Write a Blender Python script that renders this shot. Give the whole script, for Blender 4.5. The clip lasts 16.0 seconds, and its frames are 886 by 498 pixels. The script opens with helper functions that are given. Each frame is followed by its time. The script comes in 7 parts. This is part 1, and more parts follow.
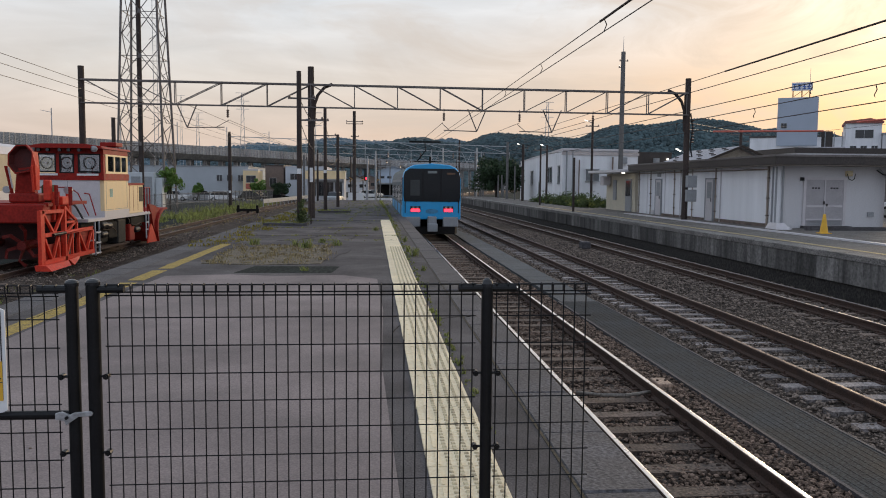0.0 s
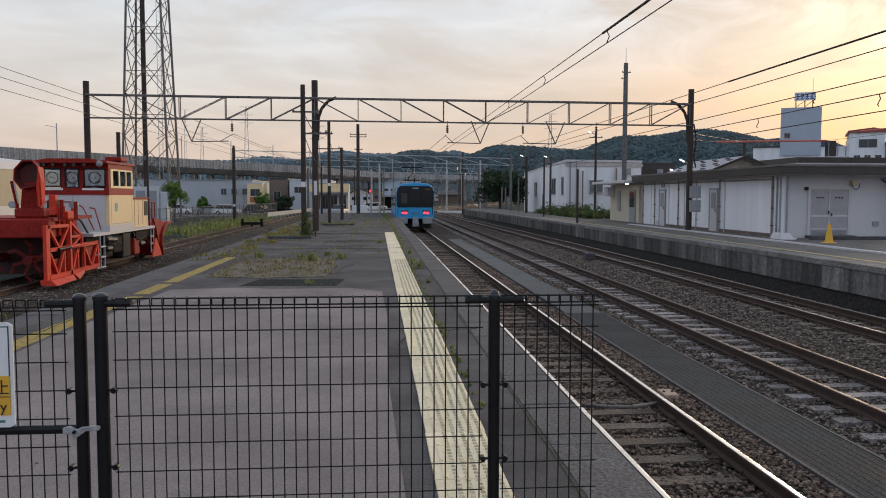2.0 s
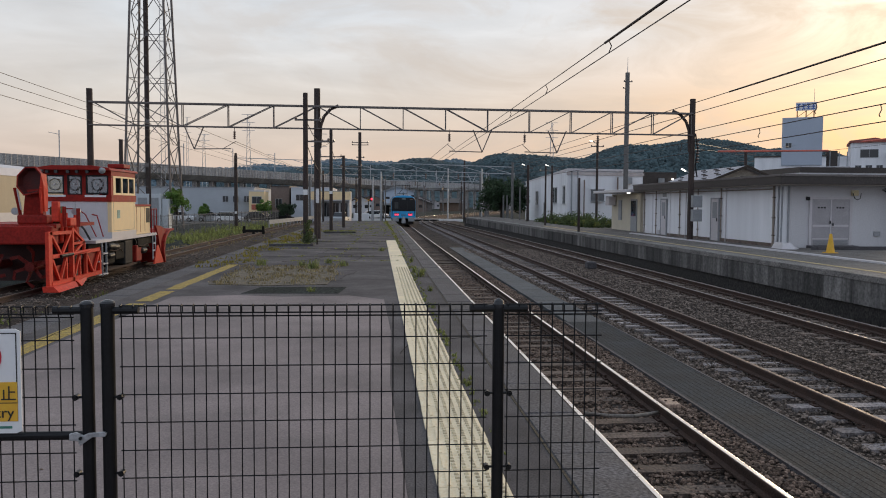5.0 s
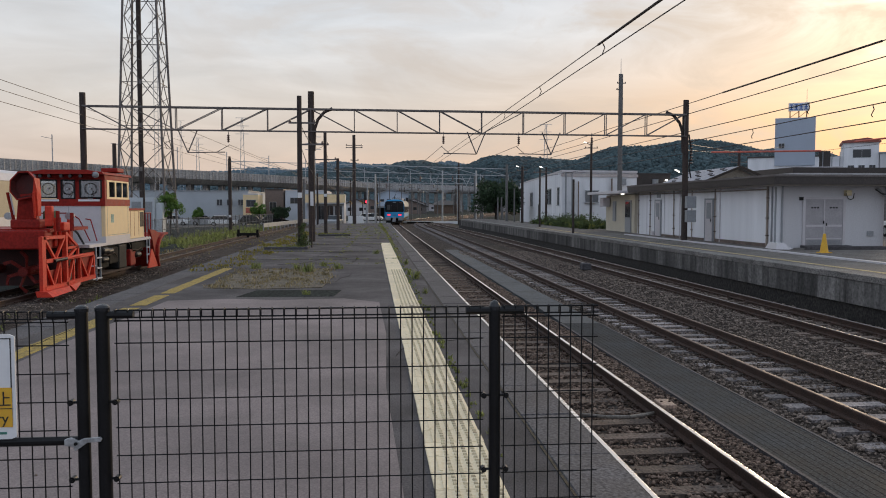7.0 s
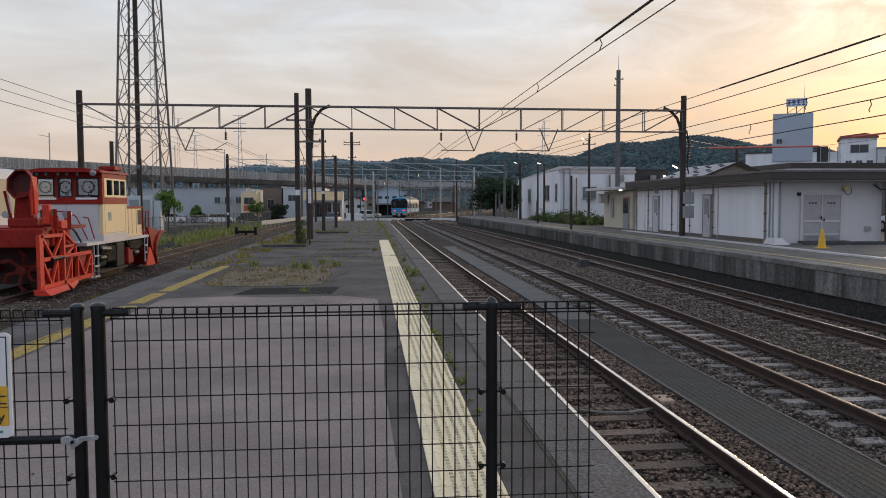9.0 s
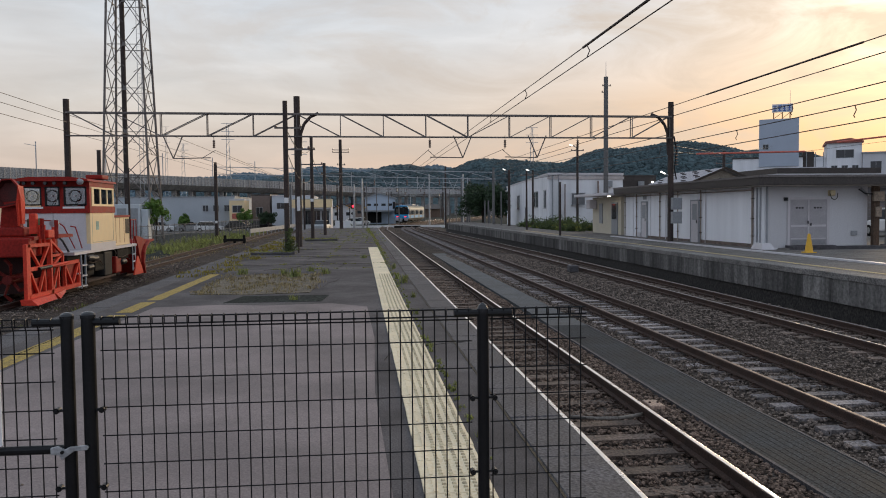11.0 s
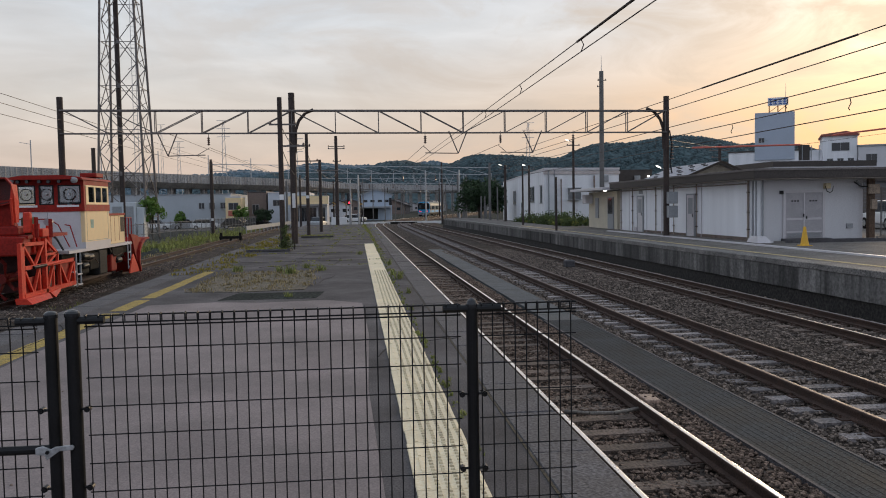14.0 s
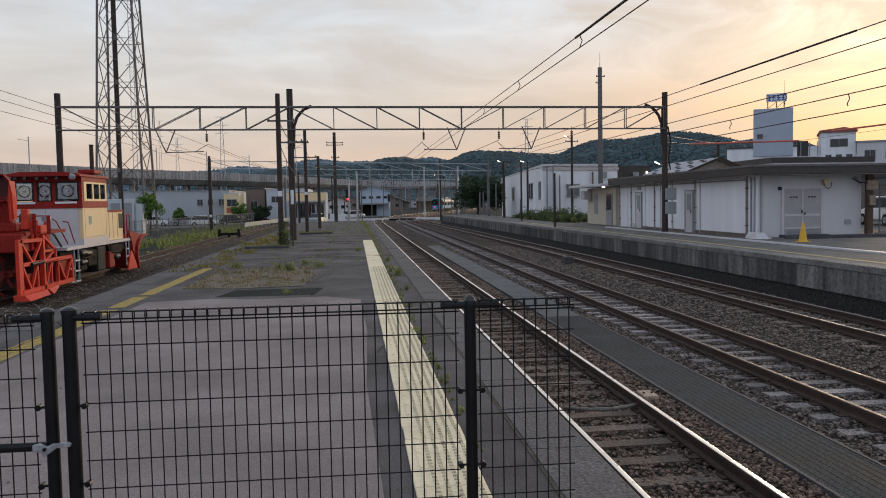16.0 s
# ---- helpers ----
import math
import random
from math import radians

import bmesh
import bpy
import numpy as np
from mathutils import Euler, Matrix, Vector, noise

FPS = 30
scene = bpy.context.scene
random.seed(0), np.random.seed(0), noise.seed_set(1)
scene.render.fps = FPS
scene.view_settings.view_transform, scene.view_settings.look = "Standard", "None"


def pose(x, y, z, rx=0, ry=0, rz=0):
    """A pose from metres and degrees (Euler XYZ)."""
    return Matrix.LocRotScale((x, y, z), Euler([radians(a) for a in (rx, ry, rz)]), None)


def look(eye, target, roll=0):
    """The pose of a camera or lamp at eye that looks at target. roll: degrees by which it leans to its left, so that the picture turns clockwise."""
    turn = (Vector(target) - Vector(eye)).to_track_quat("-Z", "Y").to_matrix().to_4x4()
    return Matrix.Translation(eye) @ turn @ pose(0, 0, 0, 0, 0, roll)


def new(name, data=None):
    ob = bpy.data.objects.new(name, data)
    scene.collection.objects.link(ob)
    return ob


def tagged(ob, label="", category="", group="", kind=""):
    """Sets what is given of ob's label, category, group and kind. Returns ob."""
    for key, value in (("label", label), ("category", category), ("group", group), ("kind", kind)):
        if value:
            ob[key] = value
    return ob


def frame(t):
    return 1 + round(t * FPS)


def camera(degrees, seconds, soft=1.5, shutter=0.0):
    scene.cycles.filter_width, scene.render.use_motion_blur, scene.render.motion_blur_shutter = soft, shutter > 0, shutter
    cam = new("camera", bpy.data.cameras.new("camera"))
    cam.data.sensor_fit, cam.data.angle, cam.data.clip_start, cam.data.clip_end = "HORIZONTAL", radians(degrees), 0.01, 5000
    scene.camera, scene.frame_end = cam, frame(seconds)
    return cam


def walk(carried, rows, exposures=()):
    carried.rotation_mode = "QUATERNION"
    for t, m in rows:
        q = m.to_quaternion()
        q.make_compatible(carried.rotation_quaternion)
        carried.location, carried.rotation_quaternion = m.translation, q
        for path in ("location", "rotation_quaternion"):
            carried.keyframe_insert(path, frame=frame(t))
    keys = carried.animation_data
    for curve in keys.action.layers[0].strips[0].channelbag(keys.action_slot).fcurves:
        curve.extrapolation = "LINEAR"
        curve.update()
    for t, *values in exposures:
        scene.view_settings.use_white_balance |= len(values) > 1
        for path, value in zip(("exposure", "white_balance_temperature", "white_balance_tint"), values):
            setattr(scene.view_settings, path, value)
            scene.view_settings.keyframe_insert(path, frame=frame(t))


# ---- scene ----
cam = camera(57.8, 16.0, soft=1.0)
walk(cam, [
    (0, look((0.033, 0.021, 1.597), (0.900, 9.950, 0.781), 0.48)),
    (0.5, look((0.027, 0.012, 1.599), (0.899, 9.943, 0.816), 0.39)),
    (1, look((0.026, 0.013, 1.598), (0.885, 9.951, 0.890), 0.24)),
    (1.5, look((0.024, 0.011, 1.599), (0.865, 9.953, 0.929), 0.17)),
    (2, look((0.022, 0.021, 1.596), (0.839, 9.966, 0.930), 0.09)),
    (2.5, look((0.022, 0.017, 1.597), (0.819, 9.962, 0.922), 0.03)),
    (3, look((0.020, 0.015, 1.600), (0.798, 9.962, 0.935), 0.16)),
    (3.5, look((0.016, 0.019, 1.599), (0.793, 9.968, 0.962), 0.36)),
    (4, look((0.012, 0.008, 1.600), (0.799, 9.959, 0.998), 0.45)),
    (6.5, look((-0.003, -0.005, 1.600), (0.849, 9.943, 1.054), 0.03)),
    (7, look((-0.000, 0.001, 1.600), (0.869, 9.948, 1.064), 0.00)),
    (7.5, look((0.005, 0.003, 1.599), (0.888, 9.950, 1.069), -0.08)),
    (8, look((0.009, 0.006, 1.600), (0.916, 9.951, 1.071), -0.22)),
    (8.5, look((0.009, 0.010, 1.599), (0.912, 9.954, 1.043), -0.28)),
    (9, look((0.008, 0.007, 1.598), (0.898, 9.950, 1.023), -0.22)),
    (11.5, look((-0.000, -0.000, 1.597), (1.040, 9.934, 1.117), -0.59)),
    (12, look((0.003, 0.012, 1.595), (1.003, 9.950, 1.112), -0.77)),
    (12.5, look((0.015, 0.014, 1.595), (1.009, 9.952, 1.101), -0.89)),
    (13, look((0.022, 0.016, 1.593), (1.047, 9.950, 1.088), -0.90)),
    (13.5, look((0.030, 0.028, 1.591), (1.075, 9.960, 1.076), -0.89)),
    (14, look((0.041, 0.029, 1.592), (1.102, 9.958, 1.050), -0.97)),
    (14.5, look((0.045, 0.038, 1.590), (1.132, 9.962, 1.020), -1.04)),
    (15, look((0.048, 0.035, 1.590), (1.141, 9.958, 0.996), -1.08)),
    (15.5, look((0.046, 0.042, 1.591), (1.120, 9.966, 0.990), -1.06)),
    (16, look((0.045, 0.037, 1.591), (1.122, 9.962, 1.004), -1.01)),
], exposures=[(0, 0.12), (3.5, 0.09), (7, 0.05), (9, 0.05), (12.5, -0.01), (16, 0.04)])

# ---------- world and light ----------
world = bpy.data.worlds.new("evening_sky")
scene.world = world
world.use_nodes = True
SUN_AZ, SUN_EL = radians(36), radians(11)


def sky():
    nt = world.node_tree
    N, L = nt.nodes, nt.links
    N.clear()

    def n(kind, **kw):
        nd = N.new(kind)
        for k, v in kw.items():
            nd.inputs[k].default_value = v
        return nd

    def math_(op, a, b):
        nd = N.new("ShaderNodeMath")
        nd.operation = op
        for i, v in enumerate((a, b)):
            if isinstance(v, (int, float)):
                nd.inputs[i].default_value = v
            elif v is not None:
                L.new(v, nd.inputs[i])
        return nd.outputs[0]

    co = N.new("ShaderNodeTexCoord")
    sep = N.new("ShaderNodeSeparateXYZ")
    L.new(co.outputs["Generated"], sep.inputs[0])
    nish = N.new("ShaderNodeTexSky")
    nish.sky_type = "NISHITA"
    nish.sun_disc = False
    nish.sun_elevation, nish.sun_rotation = SUN_EL, SUN_AZ
    nish.dust_density, nish.air_density = 3.0, 1.5
    # thin high overcast: grey-blue above, peach towards the horizon
    ramp = N.new("ShaderNodeValToRGB")
    L.new(sep.outputs["Z"], ramp.inputs[0])
    e = ramp.color_ramp.elements
    e[0].position, e[0].color = 0.0, (0.63, 0.475, 0.40, 1)
    e[1].position, e[1].color = 1.0, (0.46, 0.56, 0.70, 1)
    for p, c in ((0.06, (0.68, 0.56, 0.48)), (0.12, (0.69, 0.645, 0.605)), (0.20, (0.68, 0.70, 0.73)), (0.30, (0.635, 0.69, 0.77))):
        k = e.new(p)
        k.color = (*c, 1)
    # glow round the veiled sun
    veil = SUN_EL + radians(1.5)
    sun_way = (math.sin(SUN_AZ) * math.cos(veil), math.cos(SUN_AZ) * math.cos(veil), math.sin(veil))
    dot = N.new("ShaderNodeVectorMath")
    dot.operation = "DOT_PRODUCT"
    L.new(co.outputs["Generated"], dot.inputs[0])
    dot.inputs[1].default_value = sun_way
    d = math_("MAXIMUM", dot.outputs["Value"], 0.0)
    wide, tight = math_("POWER", d, 9.0), math_("POWER", d, 100.0)
    # streaky cloud
    mp = N.new("ShaderNodeMapping")
    mp.inputs["Scale"].default_value = (2.2, 2.2, 11.0)
    mp.inputs["Rotation"].default_value = (0.1, 0.25, 0.3)
    L.new(co.outputs["Generated"], mp.inputs[0])
    ns = n("ShaderNodeTexNoise", Scale=2.4, Detail=7.0, Roughness=0.55, Distortion=0.6)
    L.new(mp.outputs[0], ns.inputs["Vector"])
    cr = N.new("ShaderNodeMapRange")
    L.new(ns.outputs["Fac"], cr.inputs[0])
    cr.inputs[1].default_value, cr.inputs[2].default_value = 0.35, 0.72
    cr.inputs[3].default_value, cr.inputs[4].default_value = 1.07, 0.89
    mixc = N.new("ShaderNodeMix")
    mixc.data_type = "RGBA"
    mixc.blend_type = "MULTIPLY"
    mixc.inputs[0].default_value = 1.0
    L.new(ramp.outputs[0], mixc.inputs[6])
    L.new(cr.outputs[0], mixc.inputs[7])

    def glow(base, fac, colour, amount):
        m = N.new("ShaderNodeMix")
        m.data_type = "RGBA"
        m.blend_type = "ADD"
        L.new(math_("MULTIPLY", fac, amount), m.inputs[0])
        L.new(base, m.inputs[6])
        m.inputs[7].default_value = (*colour, 1)
        return m.outputs[2]

    away = N.new("ShaderNodeMapRange")
    L.new(dot.outputs["Value"], away.inputs[0])
    away.inputs[1].default_value, away.inputs[2].default_value = 0.55, -0.5
    away.inputs[3].default_value, away.inputs[4].default_value = 0.0, 0.8
    east = N.new("ShaderNodeMix")
    east.data_type = "RGBA"
    L.new(away.outputs[0], east.inputs[0])
    L.new(mixc.outputs[2], east.inputs[6])
    east.inputs[7].default_value = (0.50, 0.57, 0.72, 1)
    # orange band low under the veiled sun
    low = N.new("ShaderNodeMapRange")
    L.new(sep.outputs["Z"], low.inputs[0])
    low.inputs[1].default_value, low.inputs[2].default_value = 0.21, 0.06
    low.inputs[3].default_value, low.inputs[4].default_value = 0.0, 0.85
    band = N.new("ShaderNodeMix")
    band.data_type = "RGBA"
    L.new(math_("MULTIPLY", low.outputs[0], math_("POWER", d, 11.0)), band.inputs[0])
    L.new(east.outputs[2], band.inputs[6])
    band.inputs[7].default_value = (0.74, 0.42, 0.22, 1)
    c = glow(band.outputs[2], wide, (0.5, 0.20, 0.0), 0.08)
    c = glow(c, math_("MULTIPLY", tight, cr.outputs[0]), (0.85, 0.60, 0.28), 0.58)
    # thicker grey cloud drifting across the bright side
    mp2 = N.new("ShaderNodeMapping")
    mp2.inputs["Scale"].default_value = (1.6, 1.6, 4.2)
    mp2.inputs["Rotation"].default_value = (0.35, -0.2, 0.1)
    L.new(co.outputs["Generated"], mp2.inputs[0])
    ns2 = n("ShaderNodeTexNoise", Scale=3.1, Detail=8.0, Roughness=0.6, Distortion=0.9)
    L.new(mp2.outputs[0], ns2.inputs["Vector"])
    grey = N.new("ShaderNodeMapRange")
    L.new(ns2.outputs["Fac"], grey.inputs[0])
    grey.inputs[1].default_value, grey.inputs[2].default_value = 0.42, 0.60
    grey.inputs[3].default_value, grey.inputs[4].default_value = 0.0, 0.85
    cloud = N.new("ShaderNodeMix")
    cloud.data_type = "RGBA"
    L.new(math_("MULTIPLY", grey.outputs[0], math_("POWER", d, 2.5)), cloud.inputs[0])
    L.new(c, cloud.inputs[6])
    cloud.inputs[7].default_value = (0.58, 0.51, 0.46, 1)
    c = cloud.outputs[2]
    b1 = N.new("ShaderNodeBackground")
    b1.inputs[1].default_value = 0.006
    L.new(nish.outputs[0], b1.inputs[0])
    b2 = N.new("ShaderNodeBackground")
    b2.inputs[1].default_value = 0.98
    L.new(c, b2.inputs[0])
    add = N.new("ShaderNodeAddShader")
    L.new(b1.outputs[0], add.inputs[0])
    L.new(b2.outputs[0], add.inputs[1])
    out = N.new("ShaderNodeOutputWorld")
    L.new(add.outputs[0], out.inputs[0])


sky()
sun = new("sun", bpy.data.lights.new("sun", "SUN"))
sun.data.energy, sun.data.angle, sun.data.color = 1.4, radians(14), (1.0, 0.76, 0.50)
sun.matrix_world = look((60 * math.sin(SUN_AZ), 60 * math.cos(SUN_AZ), 60 * math.tan(SUN_EL)), (0, 0, 0))


# ---------- materials ----------
MATS = {}


def mat(name, colour, rough=0.7, metal=0.0, var=0.25, scale=3.0, fine=40.0, bump=0.2, tint=None, streak=False, island=0.0, spec=0.5, emit=None, world=False, grain_mix=None, thin=0.0):
    """Two scales of noise over a base colour, with relief and uneven gloss."""
    if name in MATS:
        return MATS[name]
    m = bpy.data.materials.new(name)
    m.use_nodes = True
    nt = m.node_tree
    N, L = nt.nodes, nt.links
    bs = N["Principled BSDF"]
    bs.inputs["Metallic"].default_value = metal
    bs.inputs["Specular IOR Level"].default_value = spec
    co = N.new("ShaderNodeTexCoord")
    mp = N.new("ShaderNodeMapping")
    place = N.new("ShaderNodeNewGeometry").outputs["Position"] if world else co.outputs["Object"]
    L.new(place, mp.inputs[0])
    if streak:
        mp.inputs["Scale"].default_value = (1, 1, 0.12)
    big = N.new("ShaderNodeTexNoise")
    big.inputs["Scale"].default_value, big.inputs["Detail"].default_value, big.inputs["Roughness"].default_value = scale, 6, 0.62
    L.new(mp.outputs[0], big.inputs["Vector"])
    small = N.new("ShaderNodeTexNoise")
    small.inputs["Scale"].default_value, small.inputs["Detail"].default_value = fine, 3
    L.new(place, small.inputs["Vector"])
    r = N.new("ShaderNodeValToRGB")
    L.new(big.outputs["Fac"], r.inputs[0])
    dark = [c * (1 - var) for c in colour]
    lite = [min(1, c * (1 + var * 0.8)) for c in (tint or colour)]
    r.color_ramp.elements[0].position, r.color_ramp.elements[0].color = 0.3, (*dark, 1)
    r.color_ramp.elements[1].position, r.color_ramp.elements[1].color = 0.72, (*lite, 1)
    mx = N.new("ShaderNodeMix")
    mx.data_type, mx.blend_type = "RGBA", "OVERLAY"
    mx.inputs[0].default_value = min(1, var * 1.6) if grain_mix is None else grain_mix
    L.new(r.outputs[0], mx.inputs[6])
    grain = N.new("ShaderNodeMapRange")
    L.new(small.outputs["Fac"], grain.inputs[0])
    grain.inputs[1].default_value, grain.inputs[2].default_value = 0.3, 0.7
    L.new(grain.outputs[0], mx.inputs[7])
    col = mx.outputs[2]
    if island:
        src = N.new("ShaderNodeNewGeometry").outputs["Random Per Island"] if island > 0 else N.new("ShaderNodeObjectInfo").outputs["Random"]
        a = abs(island)
        mr = N.new("ShaderNodeMapRange")
        L.new(src, mr.inputs[0])
        mr.inputs[3].default_value, mr.inputs[4].default_value = 1 - a, 1 + a
        m2 = N.new("ShaderNodeMix")
        m2.data_type, m2.blend_type = "RGBA", "MULTIPLY"
        m2.inputs[0].default_value = 1
        L.new(col, m2.inputs[6])
        L.new(mr.outputs[0], m2.inputs[7])
        col = m2.outputs[2]
    L.new(col, bs.inputs["Base Color"])
    rr = N.new("ShaderNodeMapRange")
    L.new(big.outputs["Fac"], rr.inputs[0])
    rr.inputs[1].default_value, rr.inputs[2].default_value = 0.3, 0.7
    rr.inputs[3].default_value, rr.inputs[4].default_value = max(0.02, rough - 0.1), min(1, rough + 0.1)
    L.new(rr.outputs[0], bs.inputs["Roughness"])
    if bump:
        bp = N.new("ShaderNodeBump")
        bp.inputs["Strength"].default_value = bump
        bp.inputs["Distance"].default_value = 0.02
        L.new(small.outputs["Fac"], bp.inputs["Height"])
        L.new(bp.outputs[0], bs.inputs["Normal"])
    if emit:
        bs.inputs["Emission Color"].default_value = (*emit[:3], 1)
        bs.inputs["Emission Strength"].default_value = emit[3]
    if thin:
        # blades and leaves let part of the light through
        tl, mix, out = N.new("ShaderNodeBsdfTranslucent"), N.new("ShaderNodeMixShader"), N["Material Output"]
        L.new(col, tl.inputs[0])
        mix.inputs[0].default_value = thin
        L.new(bs.outputs[0], mix.inputs[1])
        L.new(tl.outputs[0], mix.inputs[2])
        L.new(mix.outputs[0], out.inputs[0])
    MATS[name] = m
    return m


M_ASPHALT = mat("worn_asphalt", (0.106, 0.097, 0.097), 0.94, var=0.6, scale=0.7, fine=80, bump=0.25, spec=0.12, grain_mix=0.4)
M_PINK = mat("pinkish_concrete", (0.220, 0.184, 0.178), 0.87, var=0.4, scale=0.6, fine=90, bump=0.12, grain_mix=0.25, spec=0.3)
M_COPING = mat(world=True, name="coping_concrete", colour=(0.078, 0.073, 0.077), rough=0.88, var=0.4, scale=2, fine=45, bump=0.3, island=-0.12)
M_WALLCON = mat(world=True, name="stained_concrete", colour=(0.05, 0.045, 0.04), rough=0.9, var=0.7, scale=2.2, fine=30, bump=0.4, streak=True, tint=(0.115, 0.108, 0.10))
M_GROUND = mat("dirt_ground", (0.043, 0.047, 0.042), 0.97, var=0.4, scale=0.5, fine=18, bump=0.25, spec=0.02)
M_BALLAST = mat("ballast_bed", (0.075, 0.062, 0.054), 0.97, var=0.5, scale=1.2, fine=26, bump=0.4, spec=0.03)
M_STONE = mat("ballast_stone", (0.17, 0.135, 0.112), 0.95, var=0.3, scale=6, fine=60, bump=0.3, island=0.65, spec=0.2)
M_RAILSIDE = mat("rusty_rail", (0.062, 0.036, 0.026), 0.9, 0.0, var=0.35, scale=4, fine=60, bump=0.25)
M_RAILTOP = mat("polished_rail_head", (0.86, 0.83, 0.80), 0.3, 1.0, var=0.08, scale=1.5, fine=40, bump=0.02)
M_RAILMID = mat("worn_rail_head", (0.32, 0.29, 0.28), 0.5, 0.8, var=0.2, scale=3, fine=40, bump=0.05)
M_RAILDULL = mat("dull_rail_head", (0.14, 0.10, 0.085), 0.6, 0.4, var=0.3, scale=3, fine=40, bump=0.05)
M_SLEEPER = mat(world=True, name="weathered_sleeper", colour=(0.135, 0.10, 0.08), rough=0.9, var=0.4, scale=3, fine=30, bump=0.6, island=-0.3)
M_SLEEPLIGHT = mat(world=True, name="grey_sleeper", colour=(0.24, 0.21, 0.20), rough=0.9, var=0.4, scale=3, fine=30, bump=0.5, island=-0.35)
M_TROUGH = mat("cable_trough_cover", (0.042, 0.047, 0.051), 0.92, var=0.4, scale=1.5, fine=40, bump=0.3, spec=0.15)
M_YELLOW = mat(world=True, name="tactile_yellow", colour=(0.78, 0.66, 0.45), rough=0.75, var=0.14, scale=1.6, fine=60, bump=0.1, island=-0.06)
M_PAINT = mat(world=True, name="faded_yellow_paint", colour=(0.52, 0.36, 0.05), rough=0.9, var=0.2, scale=11, fine=45, bump=0.3, tint=(0.17, 0.13, 0.06), grain_mix=0.6)
M_BLACK = mat("black_coated_steel", (0.006, 0.006, 0.007), 0.42, 0.0, var=0.2, scale=9, fine=80, bump=0.03, spec=0.3)
M_CAP = mat("glossy_black_cap", (0.02, 0.02, 0.022), 0.2, var=0.1, bump=0)
M_STEEL = mat("galvanised_steel", (0.42, 0.43, 0.44), 0.45, 0.8, var=0.15, scale=6, fine=60, bump=0.05)
M_RUSTPOLE = mat("rust_brown_pole", (0.05, 0.035, 0.03), 0.75, 0.1, var=0.4, scale=2, fine=40, bump=0.2)
M_TRUSS = mat("weathered_truss_steel", (0.17, 0.15, 0.14), 0.7, 0.2, var=0.3, scale=2, fine=40, bump=0.1)
M_CONPOLE = mat("grey_concrete_pole", (0.15, 0.145, 0.14), 0.85, var=0.2, scale=2, fine=40, bump=0.15)
M_WIRE = mat("copper_wire", (0.05, 0.036, 0.03), 0.6, 0.3, var=0.1, bump=0)
M_INSUL = mat("insulator_porcelain", (0.16, 0.11, 0.09), 0.25, var=0.1, bump=0)
M_WHITEWALL = mat("white_painted_wall", (0.83, 0.83, 0.845), 0.8, var=0.12, scale=0.9, fine=20, bump=0.08, streak=True)
M_GREYWALL = mat("grey_plaster_wall", (0.62, 0.61, 0.62), 0.85, var=0.08, scale=0.7, fine=20, bump=0.08, streak=True)
M_ROOFDARK = mat("dark_metal_roof", (0.06, 0.05, 0.045), 0.6, 0.2, var=0.3, scale=1.5, fine=30, bump=0.1)
M_GLASSDK = mat("dark_window_glass", (0.02, 0.024, 0.028), 0.08, var=0.05, bump=0, spec=0.6)
M_BLUE = mat("sky_blue_paint", (0.018, 0.34, 0.68), 0.35, var=0.06, scale=2, bump=0.0)
M_SILVER = mat("stainless_body", (0.12, 0.148, 0.165), 0.55, 0.3, var=0.08, scale=3, bump=0.02)
M_UNDER = mat("dirty_underframe", (0.014, 0.013, 0.012), 0.8, var=0.3, scale=4, bump=0.2, spec=0.15)
M_GREYPART = mat("grey_paint", (0.30, 0.31, 0.32), 0.55, var=0.12, scale=4, bump=0.05)
M_GLASSGREY = mat("hazy_window_glass", (0.16, 0.165, 0.17), 0.2, var=0.2, scale=1.5, bump=0, spec=0.5)
M_TAIL = mat("lit_tail_lamp", (0.5, 0.02, 0.02), 0.3, var=0, bump=0, emit=(1.0, 0.03, 0.06, 3.0))
M_RED = mat("vermilion_paint", (0.64, 0.046, 0.022), 0.55, var=0.14, scale=2, fine=14, bump=0.02, spec=0.3)
M_DKRED = mat("weathered_maroon_paint", (0.28, 0.018, 0.012), 0.55, var=0.16, scale=2, fine=14, bump=0.02, spec=0.2)
M_CREAM = mat("cream_paint", (0.82, 0.63, 0.36), 0.5, var=0.07, scale=2, bump=0.03)
M_PALE = mat("pale_grey_paint", (0.60, 0.57, 0.58), 0.5, var=0.08, scale=2, bump=0.03)
M_LEAF = mat("leaf_green", (0.13, 0.23, 0.045), 0.7, var=0.35, scale=2, bump=0, island=0.45, thin=0.45)
M_LEAFDARK = mat("dark_leaf", (0.030, 0.056, 0.022), 0.75, var=0.35, scale=2, bump=0, island=0.4, thin=0.25)
M_GRASS = mat("weed_green", (0.215, 0.245, 0.08), 0.8, var=0.35, scale=2, bump=0, island=0.4, thin=0.5)
M_DRY = mat("dry_grass", (0.28, 0.22, 0.11), 0.9, var=0.35, scale=3, bump=0, island=0.4)
M_BARK = mat("bark", (0.05, 0.038, 0.03), 0.9, var=0.35, scale=6, bump=0.5)
M_WALLDARK = mat("dark_old_wall", (0.028, 0.025, 0.022), 0.95, var=0.45, scale=3, fine=14, bump=0.8)
# blue-grey haze is mixed into the hill colours, more with distance
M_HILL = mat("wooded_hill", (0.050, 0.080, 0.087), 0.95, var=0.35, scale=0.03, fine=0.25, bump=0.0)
M_HILLFAR = mat("haze_tinted_far_hill", (0.105, 0.155, 0.185), 0.95, var=0.15, scale=0.02, fine=0.15, bump=0.0)
